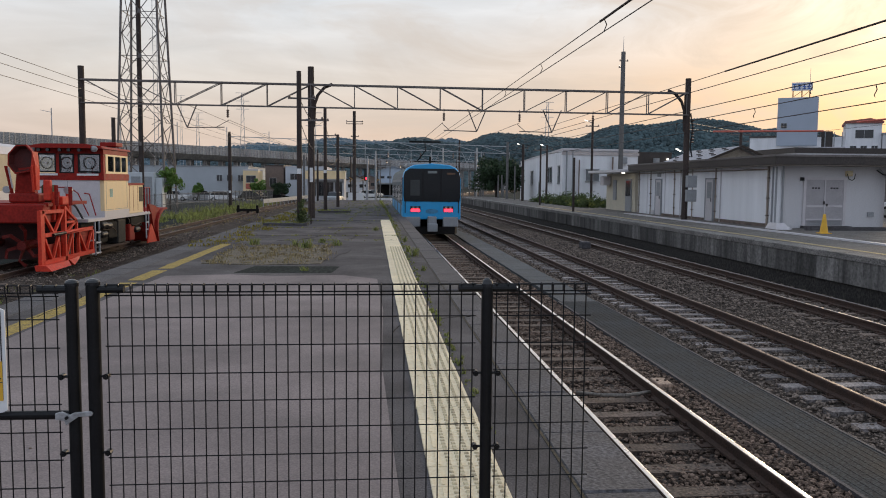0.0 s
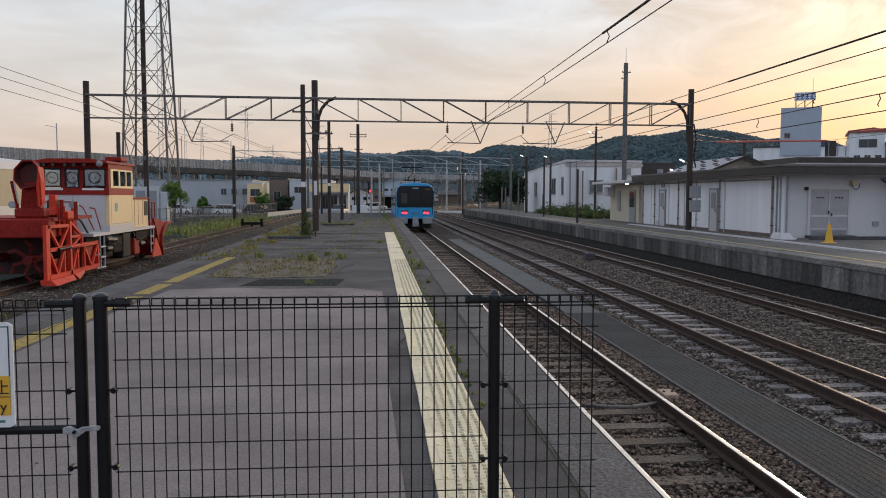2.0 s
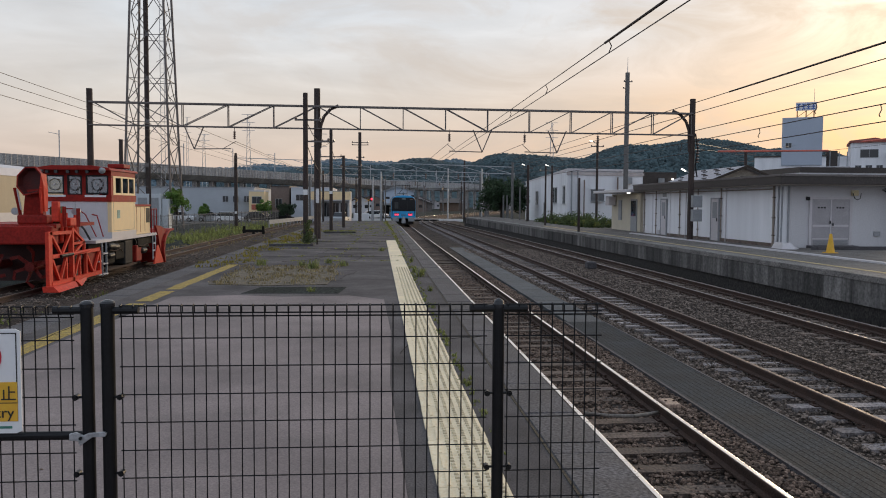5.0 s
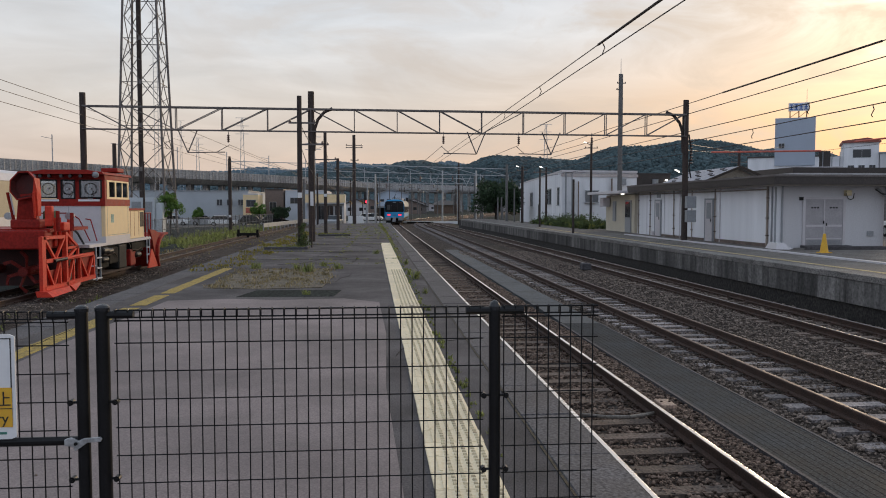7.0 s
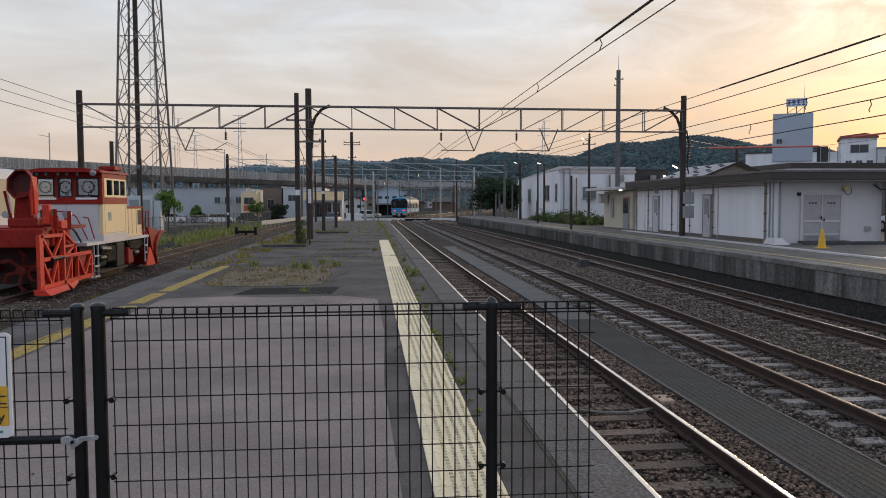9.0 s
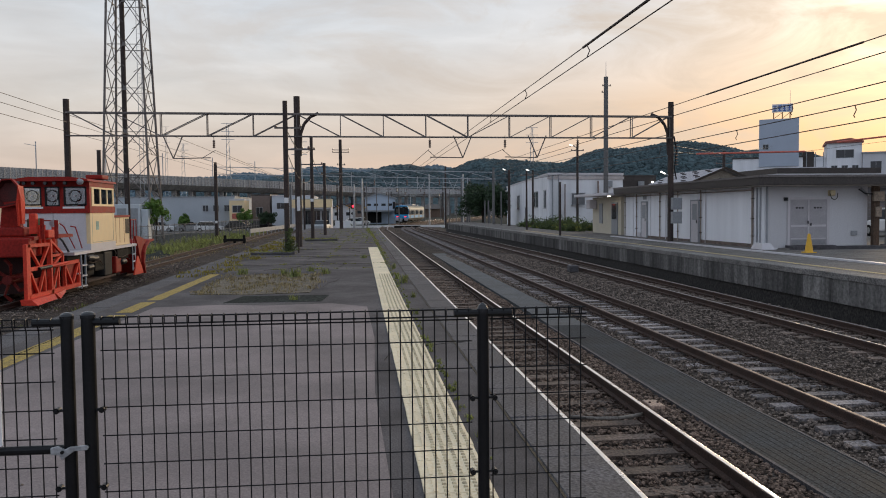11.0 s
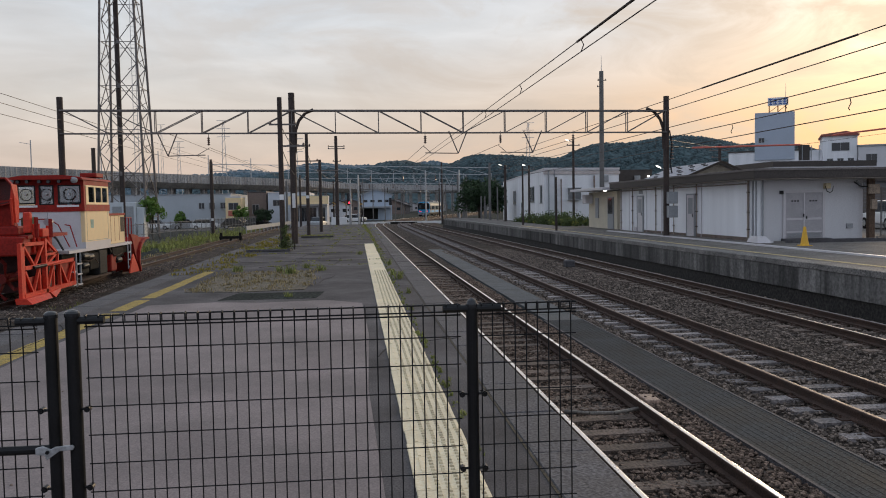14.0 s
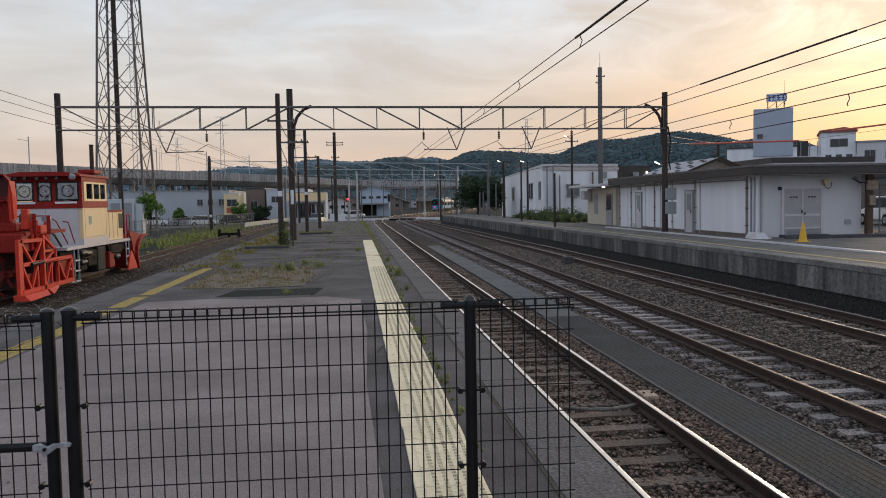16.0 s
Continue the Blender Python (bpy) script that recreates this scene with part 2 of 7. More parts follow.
M_VIADUCT = mat("viaduct_concrete", (0.36, 0.345, 0.335), 0.9, var=0.35, scale=0.35, fine=4, bump=0.1, streak=True)
M_CONE = mat("yellow_cone_plastic", (0.75, 0.42, 0.03), 0.5, var=0.1, bump=0.02)
M_WHITE = mat("white_enamel", (0.78, 0.78, 0.78), 0.4, var=0.04, bump=0)
M_AMBER = mat("amber_enamel", (0.75, 0.42, 0.04), 0.4, var=0.04, bump=0)
M_SIGNRED = mat("red_enamel", (0.55, 0.03, 0.04), 0.4, var=0.04, bump=0)
M_INK = mat("black_ink", (0.02, 0.02, 0.02), 0.5, var=0, bump=0)
M_FARTOP = mat("pale_platform_top", (0.17, 0.155, 0.14), 0.92, var=0.4, scale=0.8, fine=40, bump=0.3, spec=0.15)
M_STREAK = mat(world=True, name="limestreaked_concrete", colour=(0.024, 0.022, 0.020), rough=0.92, var=0.5, scale=1.9, fine=14, bump=0.3, streak=True, tint=(0.14, 0.133, 0.125), grain_mix=0.35, island=-0.5)
M_LAMP = mat("lit_lamp", (0.9, 0.9, 0.85), 0.3, var=0, bump=0, emit=(1.0, 0.95, 0.85, 3.0))


# ---------- mesh helpers ----------
class Geo:
    def __init__(self):
        self.v, self.f = [], []

    def add(self, verts, faces):
        n = len(self.v)
        self.v += [tuple(p) for p in verts]
        self.f += [tuple(n + i for i in f) for f in faces]
        return self

    def box(self, x0, x1, y0, y1, z0, z1, m=None, c=0.0):
        """A box; c chamfers its vertical edges."""
        if c:
            return self.prism([(x0 + c, y0), (x1 - c, y0), (x1, y0 + c), (x1, y1 - c), (x1 - c, y1), (x0 + c, y1), (x0, y1 - c), (x0, y0 + c)], z0, z1, m)
        p = [Vector((x, y, z)) for z in (z0, z1) for x, y in ((x0, y0), (x1, y0), (x1, y1), (x0, y1))]
        if m:
            p = [m @ q for q in p]
        return self.add(p, [(0, 3, 2, 1), (4, 5, 6, 7), (0, 1, 5, 4), (1, 2, 6, 5), (2, 3, 7, 6), (3, 0, 4, 7)])

    def prism(self, outline, z0, z1, m=None):
        """An outline in x, y drawn up from z0 to z1."""
        n = len(outline)
        p = [Vector((x, y, z)) for z in (z0, z1) for x, y in outline]
        if m:
            p = [m @ q for q in p]
        return self.add(p, [tuple(range(n - 1, -1, -1)), tuple(range(n, 2 * n))] + [(i, (i + 1) % n, n + (i + 1) % n, n + i) for i in range(n)])

    def sweep(self, outline, y0, y1):
        """An outline in x, z drawn along y."""
        n = len(outline)
        p = [(x, y, z) for y in (y0, y1) for x, z in outline]
        return self.add(p, [tuple(range(n)), tuple(range(2 * n - 1, n - 1, -1))] + [((i + 1) % n, i, n + i, n + (i + 1) % n) for i in range(n)])

    def along(self, outline, path, cap=True):
        """An outline (across, up) carried along a path of x, y, z."""
        n, k = len(outline), len(path)
        pts = []
        for i, p in enumerate(path):
            a, b = Vector(path[max(i - 1, 0)]), Vector(path[min(i + 1, k - 1)])
            d = (b - a).normalized()
            side = d.cross(Vector((0, 0, 1))).normalized() if abs(d.z) < 0.99 else Vector((1, 0, 0))
            up = side.cross(d)
            pts += [Vector(p) + side * u + up * w for u, w in outline]
        faces = [(i * n + (j + 1) % n, i * n + j, (i + 1) * n + j, (i + 1) * n + (j + 1) % n) for i in range(k - 1) for j in range(n)]
        if cap:
            faces += [tuple(range(n)), tuple(range(k * n - 1, (k - 1) * n - 1, -1))]
        return self.add(pts, faces)

    def rod(self, a, b, r, r2=None, n=8):
        """A round bar from a to b."""
        a, b = Vector(a), Vector(b)
        d = (b - a).normalized()
        s = d.orthogonal().normalized()
        u = d.cross(s)
        r2 = r if r2 is None else r2
        ring = [(math.cos(2 * math.pi * i / n), math.sin(2 * math.pi * i / n)) for i in range(n)]
        p = [a + (s * c + u * w) * r for c, w in ring] + [b + (s * c + u * w) * r2 for c, w in ring]
        return self.add(p, [tuple(range(n - 1, -1, -1)), tuple(range(n, 2 * n))] + [(i, (i + 1) % n, n + (i + 1) % n, n + i) for i in range(n)])

    def tube(self, path, r, n=6):
        for a, b in zip(path, path[1:]):
            self.rod(a, b, r, n=n)
        return self

    def bar(self, a, b, w, h=None):
        """A square bar from a to b."""
        h = h or w
        return self.along([(-w / 2, -h / 2), (w / 2, -h / 2), (w / 2, h / 2), (-w / 2, h / 2)], [a, b])

    def lathe(self, rings, n=16, m=None):
        """Rings of (radius, z) turned round z."""
        p = []
        for r, z in rings:
            p += [Vector((r * math.cos(2 * math.pi * i / n), r * math.sin(2 * math.pi * i / n), z)) for i in range(n)]
        if m:
            p = [m @ q for q in p]
        k = len(rings)
        return self.add(p, [(j * n + i, j * n + (i + 1) % n, (j + 1) * n + (i + 1) % n, (j + 1) * n + i) for j in range(k - 1) for i in range(n)] + [tuple(range(n - 1, -1, -1)), tuple(range((k - 1) * n, k * n))])


def mesh_of(name, g, material):
    me = bpy.data.meshes.new(name)
    me.from_pydata(g.v, [], g.f)
    me.materials.append(material)
    me.update()
    return me


def thing(name, at, label, category, group="", kind="", rz=0):
    ob = new(name)
    ob.empty_display_size = 0.2
    ob.matrix_world = pose(*at, 0, 0, rz)
    return tagged(ob, label, category, group, kind)


def part(name, g, material, parent=None, label="", bevel=0.0, smooth=False):
    ob = new(name, g if isinstance(g, bpy.types.Mesh) else mesh_of(name, g, material))
    ob.parent = parent
    if label:
        ob["label"] = label
    if bevel:
        b = ob.modifiers.new("edge", "BEVEL")
        b.width, b.segments, b.limit_method = bevel, 2, "ANGLE"
    if smooth:
        for p in ob.data.polygons:
            p.use_smooth = True
    return ob


def solid(name, g, material, label, category="", kind="", group="", bevel=0.0):
    """A thing that is one mesh."""
    return tagged(part(name, g, material, None, "", bevel), label, category, group, kind)


RAIL_Z, BED_Z, GROUND_Z = -0.97, -1.19, -1.28
CURVE_Y, CURVE_R, CURVE_END = 104.0, 270.0, 0.27


def drift(y):
    """The far platform and its track lean in towards the others beyond the shed."""
    return -0.9 * (max(0.0, min(y, 112.0) - 25.0) / 75.0) ** 2


def track_point(x, s, z=0.0):
    """A place on a track that leaves the straight at CURVE_Y and bends to the right; s is its length along the middle."""
    if s <= CURVE_Y:
        return Vector((x, s, z))
    a = min(CURVE_END, (s - CURVE_Y) / CURVE_R)
    r = CURVE_R - (x - 3.09)
    on = max(0.0, s - CURVE_Y - CURVE_END * CURVE_R)
    return Vector((3.09 + CURVE_R - r * math.cos(a) + on * math.sin(a), CURVE_Y + r * math.sin(a) + on * math.cos(a), z))


# ---------- ground, platforms, tracks ----------
def ground():
    g = Geo()
    g.add([(-2500, -60, GROUND_Z), (2500, -60, GROUND_Z), (2500, 4000, GROUND_Z), (-2500, 4000, GROUND_Z)], [(0, 1, 2, 3)])
    solid("ground", g, M_GROUND, "bare dark earth and gravel of the railway yard", kind="structure")


def rail_profile(w=0.036, h=0.15):
    return [(-0.06, -h), (0.06, -h), (0.06, -h + 0.02), (0.012, -h + 0.04), (0.012, -0.045), (w, -0.035), (w, -0.006), (w - 0.008, 0), (-w + 0.008, 0), (-w, -0.006), (-w, -0.035), (-0.012, -0.045), (-0.012, -h + 0.04), (-0.06, -h + 0.02)]


def track(x, y0, y1, head, sleeper_mat, spacing, label, curved=True, gauge=1.11, lean=0.0, near=12, far=60, z=RAIL_Z):
    t = thing("railway_track", (0, 0, 0), label, "railway track", kind="structure")
    steps = [y0] + [y for y in range(-10, int(y1), 5) if y > y0] + [y1] if curved else [y0, y1]
    tp = (lambda a, s, zz: track_point(a + lean * drift(s), s, zz)) if curved else (lambda a, s, zz: Vector((a, s, zz)))
    for side in (-1, 1):
        path = [tp(x + side * gauge / 2, s, z) for s in steps]
        rl = part("rail", Geo().along(rail_profile(), path), M_RAILSIDE, t)
        part("rail_head", Geo().along([(-0.028, -0.004), (0.028, -0.004), (0.026, 0.003), (0.018, 0.005), (-0.018, 0.005), (-0.026, 0.003)], path), head, rl, "bright worn running surface")
    # sleepers
    rnd = random.Random(int(x * 100))
    sg = Geo().prism([(-1.0, -0.11), (-0.6, -0.115), (0.6, -0.10), (1.0, -0.11), (1.0, 0.11), (0.3, 0.105), (-0.4, 0.115), (-1.0, 0.11)], -0.15, 0.0)
    me = mesh_of("sleeper", sg, sleeper_mat)
    fg = Geo()
    for side in (-1, 1):
        fg.box(side * gauge / 2 - 0.14, side * gauge / 2 + 0.14, -0.08, 0.08, 0.0, 0.018)
        for e in (-1, 1):
            fg.rod((side * gauge / 2 + e * 0.095, 0.03, 0.0), (side * gauge / 2 + e * 0.095, 0.03, 0.06), 0.02, n=6)
    fme = mesh_of("rail_fastening", fg, M_RAILSIDE)
    s, far_g = near - 16.0, Geo()
    k = 0
    while s < y1:
        p = tp(x, s, z - 0.155)
        d = (tp(x, s + 0.5, 0) - tp(x, s, 0)).normalized()
        m = Matrix.Translation(p) @ Matrix.Rotation(math.atan2(-d.x, d.y) + rnd.uniform(-0.012, 0.012), 4, "Z")
        if s < far and k < 140:
            ob = part("sleeper", me, None, t)
            ob.matrix_local = m @ Matrix.Translation((rnd.uniform(-0.04, 0.04), 0, rnd.uniform(-0.03, 0.004)))
            if s < 30:
                fo = part("rail_fastening", fme, None, ob)
        else:
            far_g.box(-1.0, 1.0, -0.11, 0.11, -0.1, 0, m)
        k += 1
        s += spacing
    if far_g.v:
        tagged(part("far_sleepers", far_g, sleeper_mat, t), kind="stuff")
    return t


def bed(name, x0, x1, y0, y1, z, m, label):
    """A ballast bed with a low uneven shoulder, bending with the tracks."""
    rnd = random.Random(3)
    g = Geo()
    ys = [y0 + (y1 - y0) * i / 60 for i in range(61)]
    xs = [x0 + (x1 - x0) * i / 14 for i in range(15)]
    for s in ys:
        for i, x in enumerate(xs):
            edge = 0.07 if i in (0, 14) else 0
            g.v.append(tuple(track_point(x, s, z - edge + rnd.uniform(-0.015, 0.015))))
    for j in range(60):
        for i in range(14):
            a = j * 15 + i
            g.f.append((a, a + 1, a + 16, a + 15))
    solid(name, g, m, label, kind="structure")


def stones(count, x0, x1, y0, y1, z, seed, gaps=(), material=None):
    """Loose ballast, thinning with distance."""
    rnd = np.random.RandomState(seed)
    t = (1 + 5 ** 0.5) / 2
    ico = np.array([(-1, t, 0), (1, t, 0), (-1, -t, 0), (1, -t, 0), (0, -1, t), (0, 1, t), (0, -1, -t), (0, 1, -t), (t, 0, -1), (t, 0, 1), (-t, 0, -1), (-t, 0, 1)]) / 1.9
    tri = np.array([(0, 11, 5), (0, 5, 1), (0, 1, 7), (0, 7, 10), (0, 10, 11), (1, 5, 9), (5, 11, 4), (11, 10, 2), (10, 7, 6), (7, 1, 8), (3, 9, 4), (3, 4, 2), (3, 2, 6), (3, 6, 8), (3, 8, 9), (4, 9, 5), (2, 4, 11), (6, 2, 10), (8, 6, 7), (9, 8, 1)])
    xs = rnd.uniform(x0, x1, count)
    ys = y0 + (y1 - y0) * rnd.uniform(0, 1, count) ** 1.5
    keep = np.ones(count, bool)
    for a, b in gaps:
        keep &= ~((xs > a) & (xs < b))
    xs, ys = xs[keep], ys[keep]
    n = len(xs)
    size = rnd.uniform(0.012, 0.027, n) * (1 + ys / 60)
    pts = ico[None] * size[:, None, None] * rnd.uniform(0.6, 1.25, (n, 12, 1)) * np.stack([rnd.uniform(0.8, 1.3, n), rnd.uniform(0.8, 1.3, n), rnd.uniform(0.5, 0.9, n)], -1)[:, None]
    pts += np.stack([xs, ys, z + rnd.uniform(0.0, 0.02, n)], -1)[:, None]
    faces = tri[None] + (np.arange(n) * 12)[:, None, None]
    me = bpy.data.meshes.new("ballast")
    me.from_pydata(pts.reshape(-1, 3).tolist(), [], faces.reshape(-1, 3).tolist())
    me.materials.append(material or M_STONE)
    tagged(new("ballast", me), "loose brown-grey crushed stone ballast between the tracks", "ballast", kind="stuff")


PLAT_L, PLAT_R, PLAT_END = -4.70, 1.53, 74.0


def home_platform():
    p = thing("platform_near", (0, 0, 0), "worn asphalt island platform with concrete coping and weeds", "platform", kind="structure")
    part("platform_core", Geo().box(PLAT_L + 0.06, PLAT_R - 0.06, -8, PLAT_END, GROUND_Z, -0.02), M_WALLCON, p, "stained concrete retaining wall")
    part("asphalt", Geo().box(PLAT_L + 0.5, PLAT_R - 0.42, -8, PLAT_END, -0.02, 0.0), M_ASPHALT, p, "cracked dark asphalt surface")
    g = Geo()
    g.prism([*[(0.15, -7.5), (0.14, 0), (0.17, 4), (0.11, 7), (0.16, 10), (0.1, 13.3), (-0.5, 13.9), (-1.6, 13.75), (-2.4, 14.0), (-3.45, 13.8), (-3.62, 9), (-3.58, 4), (-3.64, -7.5)]], 0.0, 0.006)
    part("concrete_slab", g, M_PINK, p, "pale pinkish concrete slab")
    patch = Geo().prism([(-3.3, 15.9), (-2.2, 15.6), (-1.0, 15.8), (-0.9, 18.5), (-1.1, 20.3), (-2.6, 20.5), (-3.2, 19.0)], 0.0, 0.012)
    part("gravel_patch", patch, mat("dry_gravel", (0.135, 0.112, 0.078), 0.95, var=0.5, scale=4, fine=50, bump=0.8), p, "patch of dry gravel and straw")
    return p


def far_platform():
    p = thing("platform_far", (0, 0, 0), "opposite station platform with stained concrete wall", "platform", kind="structure")
    ys = [-12, 25, 40, 55, 70, 85, 100]
    back = [(60, -12), (60, 62), (17, 62), (14.5, 104)]
    part("platform_core", Geo().prism([(11.66 + drift(y), y) for y in reversed(ys)] + back, GROUND_Z, -0.13), M_WALLDARK, p, "dark old retaining wall")
    part("asphalt", Geo().prism([(12.1 + drift(y), y) for y in reversed(ys)] + back, -0.13, -0.05), M_FARTOP, p, "worn pale asphalt surface")
    return p


ground()
bed("ballast_bed", 1.3, 11.9, -14, 330, BED_Z, M_BALLAST, "dark ballast bed under the main tracks")
home_platform()
far_platform()
track(3.05, -12, 330, M_RAILTOP, M_SLEEPER, 0.6, "main running track with bright rail heads on old sleepers", gauge=1.15)
track(6.60, -12, 330, M_RAILDULL, M_SLEEPLIGHT, 0.6, "rusty middle track with pale grey sleepers")
track(10.07, -12, 330, M_RAILMID, M_SLEEPER, 0.6, "platform track with dull rails on old sleepers", lean=1.0)


# ---------- fence ----------
def mesh_fence():
    y = 3.4
    f = thing("mesh_fence", (0, y, 0), "black welded-wire mesh fence panel across the platform end", "fence")

    def panel(x0, x1, z0, z1, parent):
        k = 0
        x = x0
        while x <= x1 + 0.001:
            # each upright wire is bent over in a small loop at the head
            w = Geo().tube([(x, 0, z0), (x, 0, z1 - 0.055), (x, -0.012, z1 - 0.03), (x, -0.012, z1 - 0.006), (x, 0.0, z1), (x, 0.014, z1 - 0.006), (x, 0.014, z1 - 0.04)], 0.0029, 6)
            part("upright_wire", w, M_BLACK, parent)
            x += 0.0489
        z = z1 - 0.143
        for zz in (z1 - 0.006, z1 - 0.036, z1 - 0.05):
            part("cross_wire", Geo().rod((x0 - 0.01, 0.003, zz), (x1 + 0.01, 0.003, zz), 0.0036, n=6), M_BLACK, parent)
        while z > z0:
            part("cross_wire", Geo().rod((x0 - 0.01, 0.004, z), (x1 + 0.01, 0.004, z), 0.0029, n=6), M_BLACK, parent)
            z -= 0.1182

    panel(-1.058, 0.462, 0.05, 1.175, f)
    panel(0.56, 0.965, 0.05, 1.175, f)
    post(f, -1.113, 0.0275, 1.19)
    post(f, 0.52, 0.025, 1.175, True)
    for x, zs in ((-1.113, (0.79, 0.467)), (0.52, (0.785, 0.462))):
        for z in zs:
            for e in ((1,) if x < 0 else (-1, 1)):
                clamp(f, x, e, z)
    for x, e in ((-1.113, 1), (0.52, -1), (0.52, 1)):
        part("top_bracket", Geo().rod((x + e * 0.01, 0, 1.152), (x + e * 0.125, 0, 1.152), 0.0165, n=10), M_BLACK, f)
    g = thing("mesh_gate", (0, y, 0), "black wire-mesh gate closed with a grey latch", "gate")
    x = -1.258
    while x > -2.3:
        w = Geo().tube([(x, 0, 0.05), (x, 0, 1.115), (x, -0.012, 1.14), (x, -0.012, 1.165), (x, 0.0, 1.171), (x, 0.014, 1.165), (x, 0.014, 1.13)], 0.0029, 6)
        part("upright_wire", w, M_BLACK, g)
        x -= 0.0489
    for z in [1.166, 1.136, 1.122] + [1.026 - 0.1182 * i for i in range(9)]:
        part("cross_wire", Geo().rod((-2.32, 0.004, z), (-1.25, 0.004, z), 0.003, n=6), M_BLACK, g)
    post(g, -1.196, 0.0255, 1.187)
    part("middle_rail", Geo().rod((-2.32, -0.004, 0.63), (-1.215, -0.004, 0.63), 0.0185, n=12), M_BLACK, g)
    part("top_bracket", Geo().rod((-1.206, 0, 1.152), (-1.33, 0, 1.152), 0.0165, n=10), M_BLACK, g)
    for z in (0.79, 0.467):
        clamp(g, -1.196, -1, z)
    lt = part("latch", Geo().prism([(-1.262, 0.645), (-1.235, 0.652), (-1.205, 0.638), (-1.185, 0.648), (-1.12, 0.652), (-1.112, 0.644), (-1.118, 0.632), (-1.17, 0.63), (-1.195, 0.612), (-1.22, 0.595), (-1.227, 0.615), (-1.262, 0.618)], 0.03, 0.042, Matrix(((1, 0, 0, 0), (0, 0, -1, 0), (0, 1, 0, 0), (0, 0, 0, 1)))), M_STEEL, g, "grey cast latch handle", 0.002)
    part("pin", Geo().rod((-1.215, -0.05, 0.628), (-1.215, -0.03, 0.628), 0.007, n=10), M_BLACK, lt)


def post(parent, x, r, top, dome=False):
    p = part("post", Geo().rod((x, 0, 0), (x, 0, top - 0.01), r, n=20), M_BLACK, parent)
    rings = [(r * 1.09, top - 0.022), (r * 1.09, top - 0.008), (r * 0.9, top), (r * 0.4, top + 0.006), (0.002, top + 0.007)]
    if dome:
        rings = [(r * 1.02, top - 0.02), (r * 1.0, top - 0.004), (r * 0.75, top + 0.012), (r * 0.3, top + 0.02), (0.002, top + 0.022)]
    part("cap", Geo().lathe(rings, 20, Matrix.Translation((x, 0, 0))), M_CAP, p)
    part("footing", Geo().lathe([(r * 2.2, 0.006), (r * 2.2, 0.014), (r * 1.1, 0.02)], 16, Matrix.Translation((x, 0, 0))), M_BLACK, p)


def clamp(parent, x, e, z):
    g = Geo().rod((x + e * 0.02, -0.004, z), (x + e * 0.056, -0.004, z), 0.0055, n=8)
    g.rod((x + e * 0.048, -0.018, z), (x + e * 0.048, 0.016, z), 0.0125, n=8)
    g.rod((x + e * 0.048, -0.024, z), (x + e * 0.048, -0.018, z), 0.007, n=6)
    part("clamp", g, M_BLACK, parent)


def warning_sign():
    s = thing("warning_sign", (-1.62, 3.375, 0.865), "white no-entry notice board with an amber panel, hung on the gate", "sign")
    x1 = 0.168
    part("plate", Geo().prism([(-x1, -0.205), (-x1 + 0.02, -0.215), (x1 - 0.02, -0.215), (x1, -0.205), (x1, 0.205), (x1 - 0.02, 0.215), (-x1 + 0.02, 0.215), (-x1, 0.205)], -0.004, 0.004, Matrix(((1, 0, 0, 0), (0, 0, 1, 0), (0, 1, 0, 0), (0, 0, 0, 1)))), M_WHITE, s)
    part("border", Geo().box(x1 - 0.018, x1 - 0.014, -0.006, -0.004, -0.16, 0.2), M_INK, s)
    part("border", Geo().box(-x1 + 0.014, x1 - 0.014, -0.006, -0.004, 0.196, 0.2), M_INK, s)
    part("amber_panel", Geo().box(-x1 + 0.014, x1 - 0.014, -0.007, -0.004, -0.165, -0.003), M_AMBER, s)
    part("divider", Geo().box(-x1 + 0.014, x1 - 0.014, -0.0085, -0.007, -0.09, -0.087), M_INK, s)
    disc = Geo().rod((0.0, -0.008, 0.1), (0.0, -0.004, 0.1), 0.094, n=32)
    part("red_disc", disc, M_SIGNRED, s)
    part("white_bar", Geo().box(-0.06, 0.06, -0.011, -0.008, 0.085, 0.115), M_WHITE, s)
    for body, size, x, z in (("No entry", 0.062, 0.14, -0.149), ("立入禁止", 0.066, 0.152, -0.074)):
        cu = bpy.data.curves.new("lettering", "FONT")
        cu.body, cu.size, cu.align_x, cu.extrude = body, size, "RIGHT", 0.0008
        ob = new("lettering", cu)
        ob.data.materials.append(M_INK)
        ob.parent = s
        ob.matrix_local = pose(x, -0.0085, z, 90, 0, 0)
    part("small_print", Geo().box(0.03, 0.13, -0.0055, -0.004, -0.195, -0.185), mat("green_ink", (0.05, 0.2, 0.15), 0.6, bump=0), s)


mesh_fence()
warning_sign()


# ---------- overhead line ----------
GANTRY_Y = 36.4


